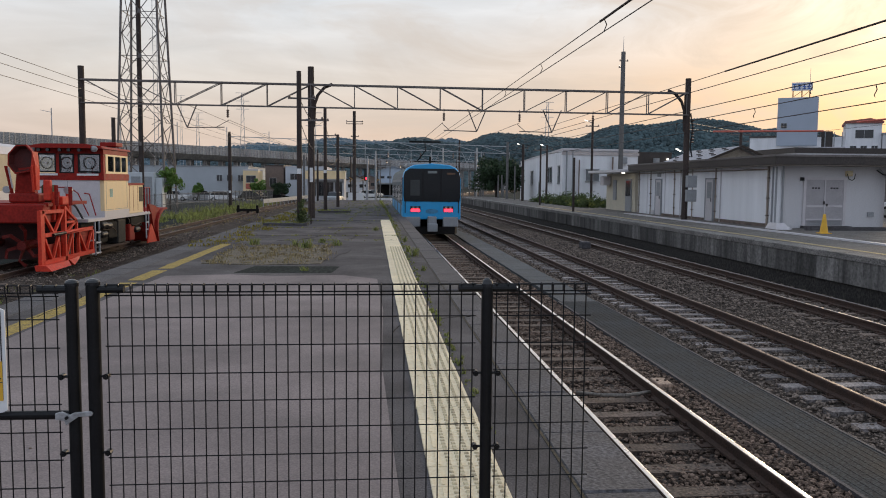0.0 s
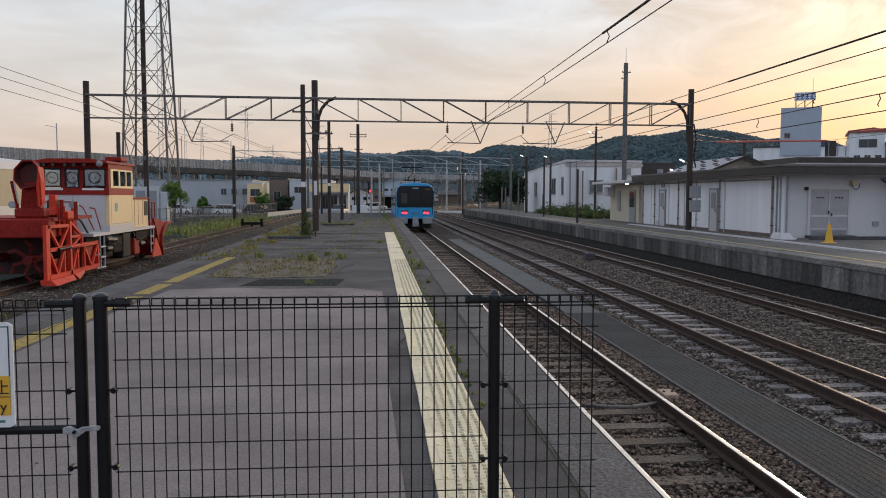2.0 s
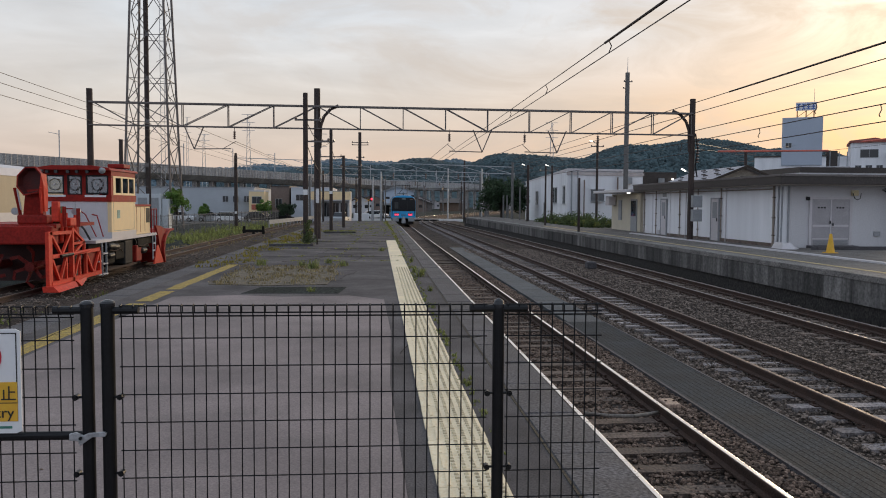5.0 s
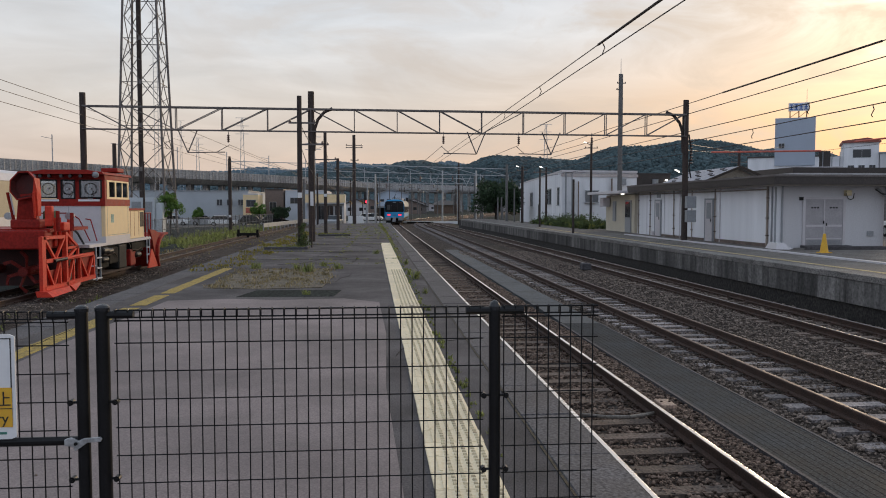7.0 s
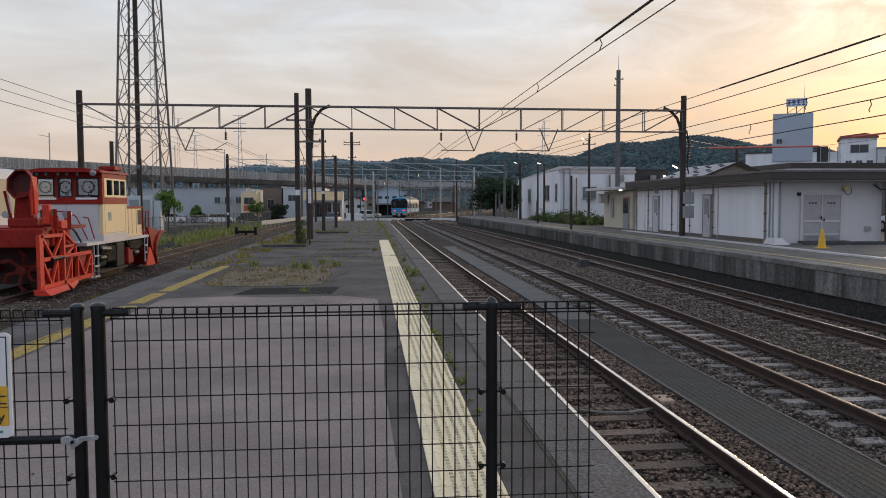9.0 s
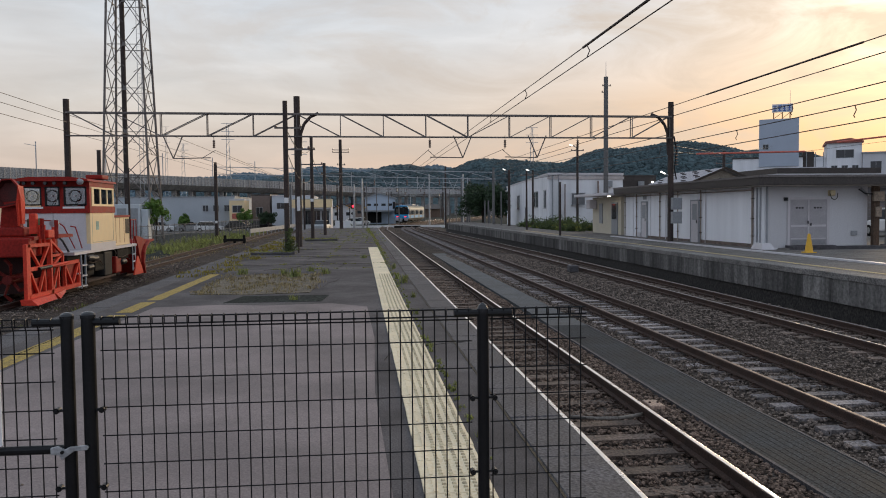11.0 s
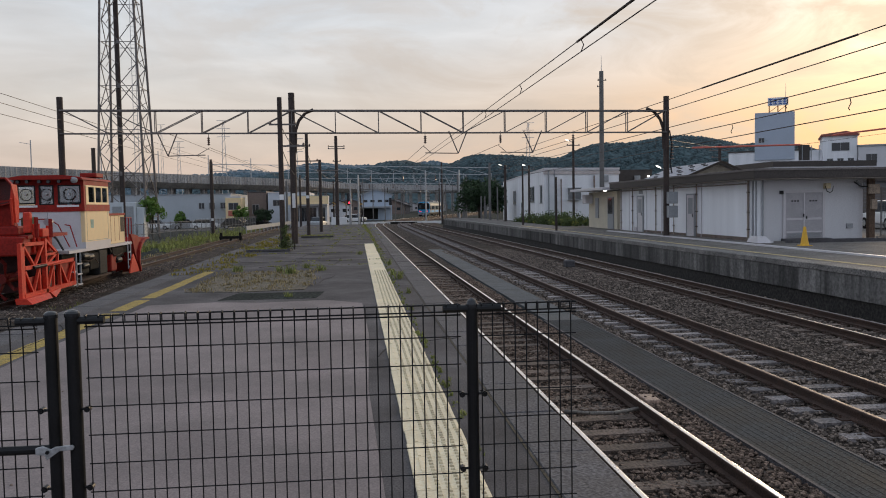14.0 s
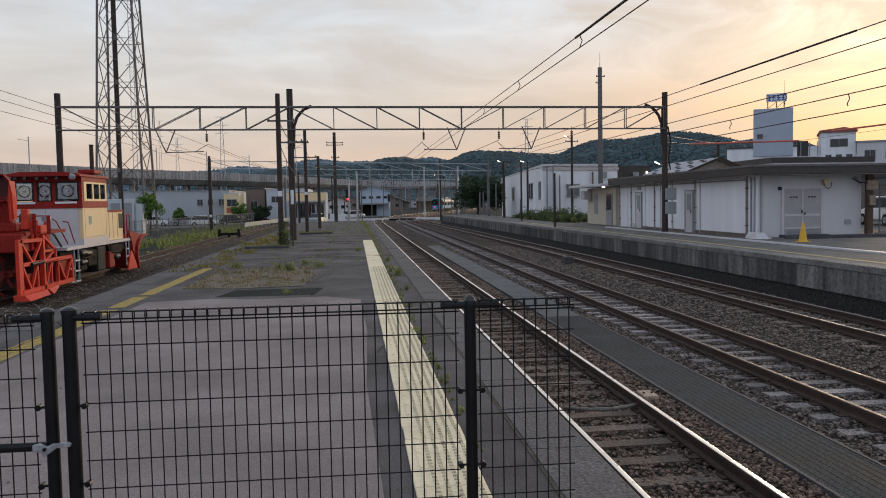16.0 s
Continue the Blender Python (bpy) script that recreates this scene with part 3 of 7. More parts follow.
def gantry():
    g = thing("catenary_gantry", (0, GANTRY_Y, 0), "steel truss gantry carrying overhead wires between brown poles", "gantry")
    xl, xm, xr = -12.55, -2.72, 14.5
    zt, zb = 5.94, 4.95
    for x, top, r, z0 in ((xl, 6.52, 0.14, GROUND_Z), (xm, 6.68, 0.15, 0), (xr, 6.5, 0.14, -0.05)):
        part("pole", Geo().rod((x, 0, z0), (x, 0, top), r, r * 0.92, n=16), M_RUSTPOLE, g)
    tilt = -0.0045

    def zz(x, z):
        return z + tilt * (x - xl)

    for z, h in ((zt, 0.07), (zb, 0.045)):
        for y in (-0.13, 0.13):
            part("chord", Geo().bar((xl, y, zz(xl, z)), (xr, y, zz(xr, z)), 0.06, h), M_TRUSS, g)
    xs = [xl + 0.15] + [xl + 1.98 * i for i in range(1, 5)] + [xm] + [xm + 1.915 * i for i in range(1, 9)] + [xr - 0.1]
    falls = {0, 1, 5, 6, 7, 8}
    for i in range(len(xs) - 1):
        a, b = xs[i], xs[i + 1]
        for y in (-0.13, 0.13):
            if i in falls:
                d = Geo().bar((a, y, zz(a, zt)), (b, y, zz(b, zb)), 0.034)
            else:
                d = Geo().bar((a, y, zz(a, zb)), (b, y, zz(b, zt)), 0.034)
            part("diagonal", d, M_TRUSS, g)
            if i != 0:
                part("vertical", Geo().bar((b, y, zz(b, zt)), (b, y, zz(b, zb)), 0.036), M_TRUSS, g)
        part("lace", Geo().bar((b, -0.13, zz(b, zt)), (b, 0.13, zz(b, zt)), 0.04), M_TRUSS, g)
    # curved brackets at the poles
    for x, e in ((xm, 1), (xr, -1)):
        pts = [(x + e * 0.12, 0, zb - 0.9), (x + e * 0.16, 0, zb + 0.1), (x + e * 0.3, 0, zb + 0.5), (x + e * 0.6, 0, zt - 0.15), (x + e * 0.95, 0, zt)]
        part("curved_bracket", Geo().tube(pts, 0.07, 8), M_RUSTPOLE, g)
    # insulator strings and V hangers
    for x in (-6.35, 3.2, 6.65, 10.05):
        part("hanger", Geo().rod((x, 0, 4.95), (x, 0, 4.75), 0.015, n=6), M_TRUSS, g)
        st = part("insulator_string", Geo().lathe([(0.02, 4.75), (0.07, 4.72), (0.025, 4.66), (0.07, 4.63), (0.025, 4.57), (0.07, 4.54), (0.025, 4.48), (0.07, 4.45), (0.02, 4.4)], 10, Matrix.Translation((x, 0, 0))), M_INSUL, g)
    for x in (-8.1, 4.7, 8.15):
        part("v_hanger", Geo().bar((x - 0.42, 0, 4.95), (x, 0, 3.95), 0.045).bar((x + 0.42, 0, 4.95), (x, 0, 3.95), 0.045), M_TRUSS, g)
        part("cantilever_arm", Geo().rod((x, 0, 3.95), (x - 1.5 if x > 0 else x + 1.6, 0, 3.98), 0.022, n=8), M_TRUSS, g)
        part("registration_arm", Geo().rod((x - 1.2 if x > 0 else x + 1.2, 0, 3.95), (x - 1.6 if x > 0 else x + 1.8, 0, 4.3), 0.014, n=6), M_TRUSS, g)
    part("cable_sheath", Geo().tube([(xr + 0.1, -0.15, 4.9), (xr + 0.2, -0.2, 4.2), (xr + 0.12, -0.16, 3.4), (xr + 0.2, -0.2, 2.9)], 0.035, 8), M_BLACK, g)
    for k in range(8):
        z = 4.6 - k * 0.14
        part("insulator", Geo().lathe([(0.03, z), (0.1, z - 0.03), (0.03, z - 0.07)], 10, Matrix.Translation((xr + 0.2, -0.2, 0))), M_INSUL, g)
    for z0, z1, w in ((1.5, 2.05, 0.2), (0.85, 1.4, 0.22)):
        part("control_box", Geo().box(xr - 0.05, xr + 0.4, -0.42, -0.15, z0, z1), M_GREYPART, g, "grey steel equipment box", 0.015)
    part("lamp_arm", Geo().rod((xr, 0, 3.05), (xr - 0.35, -0.1, 3.2), 0.025, n=8), M_STEEL, g)
    part("lamp_tube", Geo().rod((xr - 0.32, -0.14, 3.17), (xr - 0.56, -0.2, 3.27), 0.03, n=10), M_LAMP, g, "lit white platform lamp")


gantry()


def wire(name, pts, r, label, sag=0.0):
    g = Geo()
    for a, b in zip(pts, pts[1:]):
        a, b = Vector(a), Vector(b)
        n = 12 if sag else 1
        q = [a.lerp(b, i / n) - Vector((0, 0, sag * 4 * (i / n) * (1 - i / n))) for i in range(n + 1)]
        g.tube([tuple(p) for p in q], r, 5)
    return solid(name, g, M_WIRE, label, "wire", group="overhead wires")


# ---------- train ----------
def train_car():
    """A 20 m car; y runs along it, its rear cab stands at y = -10."""
    c = thing("train_car", (0, 0, 0), "stainless one-car commuter train with a sky-blue cab end", "train")
    W = 1.4
    shell = [(-W, 0.30), (W, 0.30), (W, 1.0), (W, 2.75), (W - 0.06, 3.05), (W - 0.22, 3.28), (W - 0.55, 3.43), (0, 3.5), (-W + 0.55, 3.43), (-W + 0.22, 3.28), (-W + 0.06, 3.05), (-W, 2.75), (-W, 1.0)]
    part("body_shell", Geo().sweep([(x, z + 0.6 if z < 0.5 else z) for x, z in shell], -9.55, 9.9), M_SILVER, c, "corrugated stainless body")
    part("roof_band", Geo().sweep([(x * 1.004, z + 0.006) for x, z in shell[4:11]], -9.55, 9.9), mat("grey_green_roof", (0.13, 0.15, 0.145), 0.7, var=0.15), c, "grey-green roof")
    for e in (-1, 1):
        part("waist_band", Geo().box(e * W - 0.006, e * W + 0.006, -9.5, 9.9, 1.0, 1.5), M_BLUE, c, "blue band along the side")
        part("roof_edge_band", Geo().box(e * W - 0.006, e * W + 0.006, -9.5, 9.9, 2.62, 2.74), M_GREYPART, c)
        for y in (-8.2, -2.9, 2.7, 8.2):
            d = part("door", Geo().box(e * W - 0.012, e * W + 0.012, y - 0.66, y + 0.66, 0.98, 2.5), M_SILVER, c, "sliding passenger door")
            for k in (-1, 1):
                part("door_window", Geo().box(e * W - 0.018, e * W + 0.018, y + k * 0.33 - 0.22, y + k * 0.33 + 0.22, 1.6, 2.4), M_GLASSDK, d)
        for y in (-5.5, -0.1, 5.4):
            part("window", Geo().box(e * W - 0.015, e * W + 0.015, y - 1.5, y + 1.5, 1.65, 2.45), M_GLASSDK, c, "dark passenger window")
    part("underframe", Geo().box(-1.25, 1.25, -9.3, 9.8, 0.55, 0.9), M_UNDER, c)
    for y in (-6.9, 6.9):
        b = part("bogie", Geo().box(-0.95, 0.95, y - 1.6, y + 1.6, 0.35, 0.6), M_UNDER, c, "dirty two-axle bogie")
        for yy in (y - 1.05, y + 1.05):
            for e in (-1, 1):
                part("wheel", Geo().rod((e * 0.49, yy, 0.43), (e * 0.62, yy, 0.43), 0.43, n=20), M_RAILSIDE, b)
    for y in (-3, 0.5, 3.4):
        part("equipment_box", Geo().box(-1.2, 1.2, y - 1.1, y + 1.1, 0.32, 0.6), M_UNDER, c)
    part("air_conditioner", Geo().box(-0.85, 0.85, -2.0, 2.2, 3.46, 3.72), M_GREYPART, c, "", 0.08)
    part("air_conditioner", Geo().box(-0.6, 0.6, 5.0, 7.0, 3.46, 3.66), M_GREYPART, c, "", 0.06)
    # rounded blue cab end
    y0 = -9.55

    def ring(grow, y, s=1.0):
        return [(x * grow, z) for x, z in shell]

    g = Geo()
    secs = [(1.0, y0), (1.0, y0 - 0.2), (0.985, y0 - 0.36), (0.95, y0 - 0.45)]
    n = len(shell)
    for k, (s, y) in enumerate(secs):
        for x, z in shell:
            zz = z + (0.55 if z < 0.5 else 0)
            g.v.append((x * s, y, 1.9 + (zz - 1.9) * (0.985 if k == 3 else 1.0)))
    for k in range(3):
        for i in range(n):
            g.f.append((k * n + i, k * n + (i + 1) % n, (k + 1) * n + (i + 1) % n, (k + 1) * n + i))
    g.f.append(tuple(3 * n + i for i in range(n)))
    cab = part("cab_front", g, M_BLUE, c, "glossy sky-blue cab front", 0.03)
    for e in (-1, 1):
        part("corner_glass", Geo().box(e * 1.385, e * 1.408, y0 - 0.34, y0 + 0.55, 1.72, 2.85), M_GLASSDK, cab, "dark wrapped corner glass")
    yf = y0 - 0.452
    def zx(pts, y0_, y1_):
        return Geo().prism(pts, y0_, y1_, Matrix(((1, 0, 0, 0), (0, 0, 1, 0), (0, 1, 0, 0), (0, 0, 0, 1))))
    part("windscreen", zx([(-1.31, 1.70), (1.31, 1.70), (1.345, 1.95), (1.345, 2.85), (1.27, 3.1), (1.05, 3.25), (-1.05, 3.25), (-1.27, 3.1), (-1.345, 2.85), (-1.345, 1.95)], yf - 0.03, yf + 0.01), mat("cab_windscreen", (0.012, 0.014, 0.016), 0.12, var=0.3, scale=1.5, bump=0, spec=0.22), cab, "wide black windscreen")
    for x in (-0.43, 0.43):
        part("pillar", Geo().box(x - 0.03, x + 0.03, yf - 0.036, yf - 0.03, 1.79, 3.18), M_BLACK, cab)
    part("window_frame", zx([(-1.02, 1.98), (-0.58, 1.98), (-0.58, 2.72), (-1.02, 2.72)], yf - 0.034, yf - 0.03), mat("pale_cab_interior", (0.035, 0.04, 0.04), 0.4, bump=0), cab, "pale cab fitting behind the glass")
    part("destination_display", Geo().box(-0.2, 0.24, yf - 0.04, yf - 0.03, 3.03, 3.14), mat("display_grey", (0.22, 0.25, 0.25), 0.4, bump=0), cab)
    part("destination_display", Geo().box(0.72, 1.1, yf - 0.04, yf - 0.03, 2.98, 3.06), mat("display_amber", (0.16, 0.08, 0.04), 0.4, bump=0), cab)
    for x in (-0.78, 0.78):
        lc = part("lamp_cluster", Geo().box(x - 0.24, x + 0.24, yf - 0.05, yf + 0.02, 1.22, 1.48), M_BLACK, cab, "black lamp housing", 0.02)
        part("tail_lamp", Geo().box(x - 0.21, x + 0.21, yf - 0.065, yf - 0.05, 1.22, 1.36), M_TAIL, lc, "lit red tail lamp", 0.01)
        for k in (-0.1, 0.1):
            part("head_lamp", Geo().rod((x + k, yf - 0.06, 1.42), (x + k, yf - 0.05, 1.42), 0.055, n=12), M_GREYPART, lc)
        part("corner_rail", Geo().rod((1.62 * x, yf + 0.02, 1.15), (1.62 * x, yf + 0.02, 1.78), 0.03, n=8), M_BLACK, cab)
        part("wiper", Geo().rod((x, yf - 0.05, 1.68), (x + 0.25, yf - 0.05, 1.78), 0.015, n=6), M_BLACK, cab)
        part("step_panel", Geo().box(x * 1.15 - 0.36, x * 1.15 + 0.36, yf - 0.02, yf + 0.4, 0.5, 0.98), M_GREYPART, c, "grey lower skirt panel", 0.04)
    part("emblem", zx([(0.3 * math.cos(k * math.pi / 12), 1.24 + 0.11 * math.sin(k * math.pi / 12)) for k in range(24)], yf - 0.03, yf), mat("pale_blue_badge", (0.05, 0.22, 0.38), 0.4, bump=0), cab)
    cp = part("coupler", Geo().box(-0.2, 0.2, yf - 0.45, yf + 0.3, 0.62, 1.0), M_GREYPART, c, "grey automatic coupler", 0.03)
    part("coupler_head", Geo().box(-0.24, 0.24, yf - 0.6, yf - 0.4, 0.3, 0.68), M_GREYPART, cp, "", 0.04)
    part("skirt", Geo().prism([(-1.25, 0), (1.25, 0), (1.1, -0.55), (-1.1, -0.55)], 0.16, 0.5, Matrix.Translation((0, yf + 0.5, 0))), M_UNDER, c, "dark obstacle skirt")
    pg = part("pantograph", Geo().bar((-0.6, -4.2, 3.75), (0.6, -4.2, 3.75), 0.06), M_UNDER, c)
    part("arm", Geo().tube([(-0.4, -4.2, 3.75), (0, -5.4, 4.3), (0, -4.5, 4.75)], 0.03, 6), M_UNDER, pg)
    part("collector_head", Geo().bar((-0.85, -4.5, 4.78), (0.85, -4.5, 4.78), 0.08), M_UNDER, pg)
    part("aerial", Geo().rod((0, -8.6, 3.48), (0, -8.6, 3.85), 0.05, n=8), M_UNDER, c)
    return c


CARS = [train_car()]


# ---------- overhead wires ----------
def wires():
    for x, z in ((4.9, 5.1), (4.9, 4.83), (3.15, 4.32), (6.65, 4.36), (10.05, 4.32)):
        y0 = -15 if x == 4.9 else GANTRY_Y
        wire("contact_wire", [(x, y0, z), (x, GANTRY_Y, z), (x - 0.1, 86.5, z)], 0.012, "thin overhead contact wire above the tracks")
    for x, z in ((14.5, 6.3), (14.5, 5.83), (14.6, 5.04), (14.6, 4.56), (14.6, 4.05)):
        wire("feeder_wire", [(x, -15, z), (x, GANTRY_Y, z), (x, 86.5, z + 0.1)], 0.017, "dark feeder cable strung along the far platform poles")
    for x, z in ((-12.5, 5.86), (-12.5, 5.52), (-12.5, 5.12), (-6.3, 4.3), (-8.0, 4.9)):
        wire("yard_wire", [(x, -15 if x < -12 else GANTRY_Y, z), (x, GANTRY_Y, z), (x, 86.5, z)], 0.011, "thin overhead wire above the yard track")
    g = Geo().rod((4.9, 2, 5.1), (4.9, 17.3, 5.1), 0.026, n=8)
    solid("cable_sleeve", g, M_WIRE, "thick dark protective sleeve on the overhead cable", "cable sleeve")
    g = Geo().rod((14.5, 22.0, 6.3), (14.5, 32.5, 6.3), 0.034, n=8)
    solid("cable_sleeve", g, M_WIRE, "thick dark protective sleeve on the feeder cable", "cable sleeve")
    for k, y in enumerate((17.0, 23.5, 30.0)):
        d = Geo().tube([(4.9, y, 5.1), (4.96, y, 4.98), (4.9, y, 4.83)], 0.012, 5)
        solid("dropper", d, M_WIRE, "short looped dropper between two overhead wires", "dropper", group="droppers")
    for z, ys in ((4.56, (22.5, 30.0, 38)), (5.04, (18.0, 26.0))):
        for y in ys:
            d = Geo().tube([(14.6, y, z), (14.64, y, z - 0.14), (14.56, y, z - 0.3), (14.6, y, z - 0.36)], 0.016, 5)
            solid("dropper", d, M_WIRE, "small hook hanging from the feeder cable", "dropper", group="droppers")
    # cables crossing towards the clinic; low sun on the sleeves is painted red
    sleeve = mat("sunlit_red_sleeve", (0.55, 0.13, 0.09), 0.6, bump=0)
    wire("service_cable", [(14.5, GANTRY_Y, 4.2), (27.7, 64, 6.0), (37.1, 64, 6.17), (52, 64, 7.9)], 0.015, "dark service cable above the shed roof")
    for p, q in (((27.7, 64, 6.0), (37.1, 64, 6.17)), ((40.0, 64, 6.95), (46.0, 64, 7.6))):
        solid("cable_sleeve", Geo().rod(p, q, 0.075, n=8), sleeve, "protective sleeve on a street cable, coloured red as if sunlit", "cable sleeve")
    wire("service_cable", [(14.5, GANTRY_Y, 4.5), (31, 66, 6.1), (80, 149.3, 13.2)], 0.02, "dark service cable above the shed roof")
    # crossing wires between the platform poles
    wire("cross_wire_span", [(-2.7, 30.56, 4.7), (-2.6, 43.9, 4.9), (-2.3, 53, 4.0), (-1.6, 71, 4.6)], 0.014, "slack cable between platform poles", 0.5)
    wire("cross_wire_span", [(-2.7, 30.56, 3.9), (-2.6, 43.9, 3.3), (-2.3, 53, 3.2), (-1.6, 71, 4.0)], 0.014, "slack cable between platform poles", 0.6)


wires()


def far_gantry(y, xl, xr, zt, zl):
    g = thing("far_gantry", (0, y, 0), "distant steel overhead-line gantry across the tracks", "gantry", group="distant gantries")
    for x, z in ((xl, zl), (xr, zt)):
        part("pole", Geo().rod((x, 0, GROUND_Z), (x, 0, z + 0.5), 0.16, 0.13, n=10), M_RUSTPOLE if x == xl else M_CONPOLE, g)
    for dz in (0, -0.75):
        part("chord", Geo().bar((xl, 0, zl + dz), (xr, 0, zt + dz), 0.07), M_STEEL, g)
    n = 10
    for i in range(n):
        a, b = xl + (xr - xl) * i / n, xl + (xr - xl) * (i + 1) / n
        za, zb = zl + (zt - zl) * i / n, zl + (zt - zl) * (i + 1) / n
        part("diagonal", Geo().bar((a, 0, za), (b, 0, zb - 0.75), 0.05), M_STEEL, g)
    for x in (3.1, 6.6, 10.1):
        xx = track_point(x, y + 0.02 * max(0, y - 140)).x
        if xl < xx < xr:
            part("v_hanger", Geo().bar((xx - 0.5, 0, zt - 0.75), (xx, 0, zt - 1.8), 0.05).bar((xx + 0.5, 0, zt - 0.75), (xx, 0, zt - 1.8), 0.05), M_STEEL, g)
            part("insulator_string", Geo().lathe([(0.02, zt - 0.75), (0.09, zt - 0.85), (0.04, zt - 0.95), (0.09, zt - 1.05), (0.04, zt - 1.15), (0.09, zt - 1.25), (0.02, zt - 1.35)], 8, Matrix.Translation((xx - 1.5, 0, 0))), M_INSUL, g)


far_gantry(86.5, -15.0, 14.5, 5.6, 6.3)
far_gantry(118, -8.0, 15.0, 5.6, 5.8)
far_gantry(146, -4.0, 20.0, 5.6, 5.8)
far_gantry(172, 1.0, 28.0, 5.8, 5.8)
far_gantry(205, 8.0, 50.0, 6.0, 6.0)


def pole(name, at, top, r, m, label, arms=(), group="platform poles", lamp=False, boxes=(), sign=None):
    p = thing(name, at, label, "pole", group=group)
    h = top - at[2]
    part("shaft", Geo().rod((0, 0, 0), (0, 0, h), r, r * 0.85, n=14), m, p)
    for z, x0, x1 in arms:
        a = part("crossarm", Geo().bar((x0, 0, z - at[2]), (x1, 0, z - at[2]), 0.06), M_TRUSS, p)
        for x in (x0 + 0.05, x1 - 0.05):
            part("insulator", Geo().lathe([(0.03, z - at[2]), (0.05, z - at[2] + 0.05), (0.03, z - at[2] + 0.12)], 8, Matrix.Translation((x, 0, 0))), M_INSUL, a)
    for z0, z1, w in boxes:
        part("plate", Geo().box(-w / 2, w / 2, -r - 0.03, -r, z0 - at[2], z1 - at[2]), M_WHITE, p, "small white plate")
    if lamp:
        part("lamp_arm", Geo().rod((0, 0, h - 0.2), (-0.4, 0, h), 0.03, n=6), M_STEEL, p)
        part("lamp_tube", Geo().rod((-0.35, 0, h - 0.03), (-0.6, 0, h + 0.05), 0.035, n=8), M_LAMP, p, "lit white lamp")
    return p


pole("utility_pole", (-2.72, 30.56, 0), 5.7, 0.105, M_RUSTPOLE, "slim dark brown steel pole on the platform", ((4.7, -0.4, 0.6), (3.9, -0.05, 0.9)), boxes=((1.9, 2.1, 0.16),))
pole("utility_pole", (-2.55, 43.95, 0), 5.55, 0.10, M_RUSTPOLE, "slim dark brown steel pole on the platform", ((4.1, -0.75, 0.6), (4.9, -0.5, 0.2)), boxes=((2.1, 2.25, 0.16),))
pole("utility_pole", (-2.27, 53.05, 0), 4.7, 0.11, M_RUSTPOLE, "slim dark brown steel pole on the platform", ((4.0, -0.2, 1.2),))
pole("utility_pole", (-1.62, 71.1, 0), 7.8, 0.16, M_RUSTPOLE, "tall utility pole with crossarms and a switch", ((6.9, -0.7, 0.75), (6.7, -0.7, 0.75), (5.6, -0.3, 0.4)))
pole("utility_pole", (-15.0, 86.5, GROUND_Z), 6.55, 0.2, M_RUSTPOLE, "dark brown steel pole beside the yard track", boxes=((0.4, 0.65, 0.25),))
pole("utility_pole", (0.3, 92, GROUND_Z), 5.2, 0.11, M_STEEL, "pale galvanised signal pole at the platform end")
pole("utility_pole", (-0.6, 92, GROUND_Z), 4.6, 0.1, M_STEEL, "pale galvanised signal pole at the platform end")
pole("radio_mast", (19.4, 62, GROUND_Z), 11.9, 0.2, M_CONPOLE, "tall grey concrete pole with a whip aerial", ((11.2, -0.3, 0.4), (10.7, -0.35, 0.1)), group="")
solid("whip_aerial", Geo().rod((19.4, 62, 11.85), (19.4, 62, 13.1), 0.03, 0.012, 6), M_STEEL, "thin whip aerial on top of the tall pole", "aerial")
for x, y, top, r, m, lamp in ((12.1, 47.8, 3.2, 0.075, M_RUSTPOLE, False), (13.06, 62.2, 4.6, 0.075, M_RUSTPOLE, False), (14.4, 76.8, 5.4, 0.14, M_RUSTPOLE, True), (14.6, 82.3, 3.4, 0.08, M_CONPOLE, False), (14.4, 92, 2.6, 0.1, M_CONPOLE, False), (14.9, 92.5, 2.6, 0.1, M_CONPOLE, False), (15.2, 69.7, 5.0, 0.1, M_RUSTPOLE, True), (16.6, 60.2, 6.4, 0.1, M_RUSTPOLE, True)):
    pole("platform_post", (x, y, -0.05), top, r, m, "slim lamp post with a lit tube on the far platform" if lamp else "slim bare post at the back of the far platform", lamp=lamp, arms=((top - 0.4, -0.5, 0.5),) if top > 4.5 else (), group="far platform posts")
pole("utility_pole", (31, 66, GROUND_Z), 6.4, 0.14, M_RUSTPOLE, "utility pole with stacked insulators behind the shed", ((5.9, -0.9, 0.9), (5.3, -0.7, 0.7), (4.8, -0.7, 0.7)), group="street poles")
pole("utility_pole", (-13.6, 44, GROUND_Z), 4.9, 0.12, M_RUSTPOLE, "dark pole behind the snow plough", group="yard poles")
pole("utility_pole", (-12.4, 45, GROUND_Z), 4.0, 0.06, M_RUSTPOLE, "slim dark post behind the snow plough", group="yard poles")
for k in range(26):
    rnd = random.Random(100 + k)
    y = rnd.uniform(105, 300)
    base = 0.1 * y if rnd.random() > 0.45 else -0.055 * y
    x = base * rnd.uniform(0.3, 1.0) + (6 if base > 0 else -6)
    pole("distant_pole", (x, y, GROUND_Z), rnd.uniform(5.0, 8.5), rnd.uniform(0.1, 0.17), rnd.choice((M_CONPOLE, M_STEEL, M_RUSTPOLE)), "distant grey overhead-line pole beside the tracks", ((4.8, -0.7, 0.7),) if rnd.random() > 0.5 else (), group="distant poles")


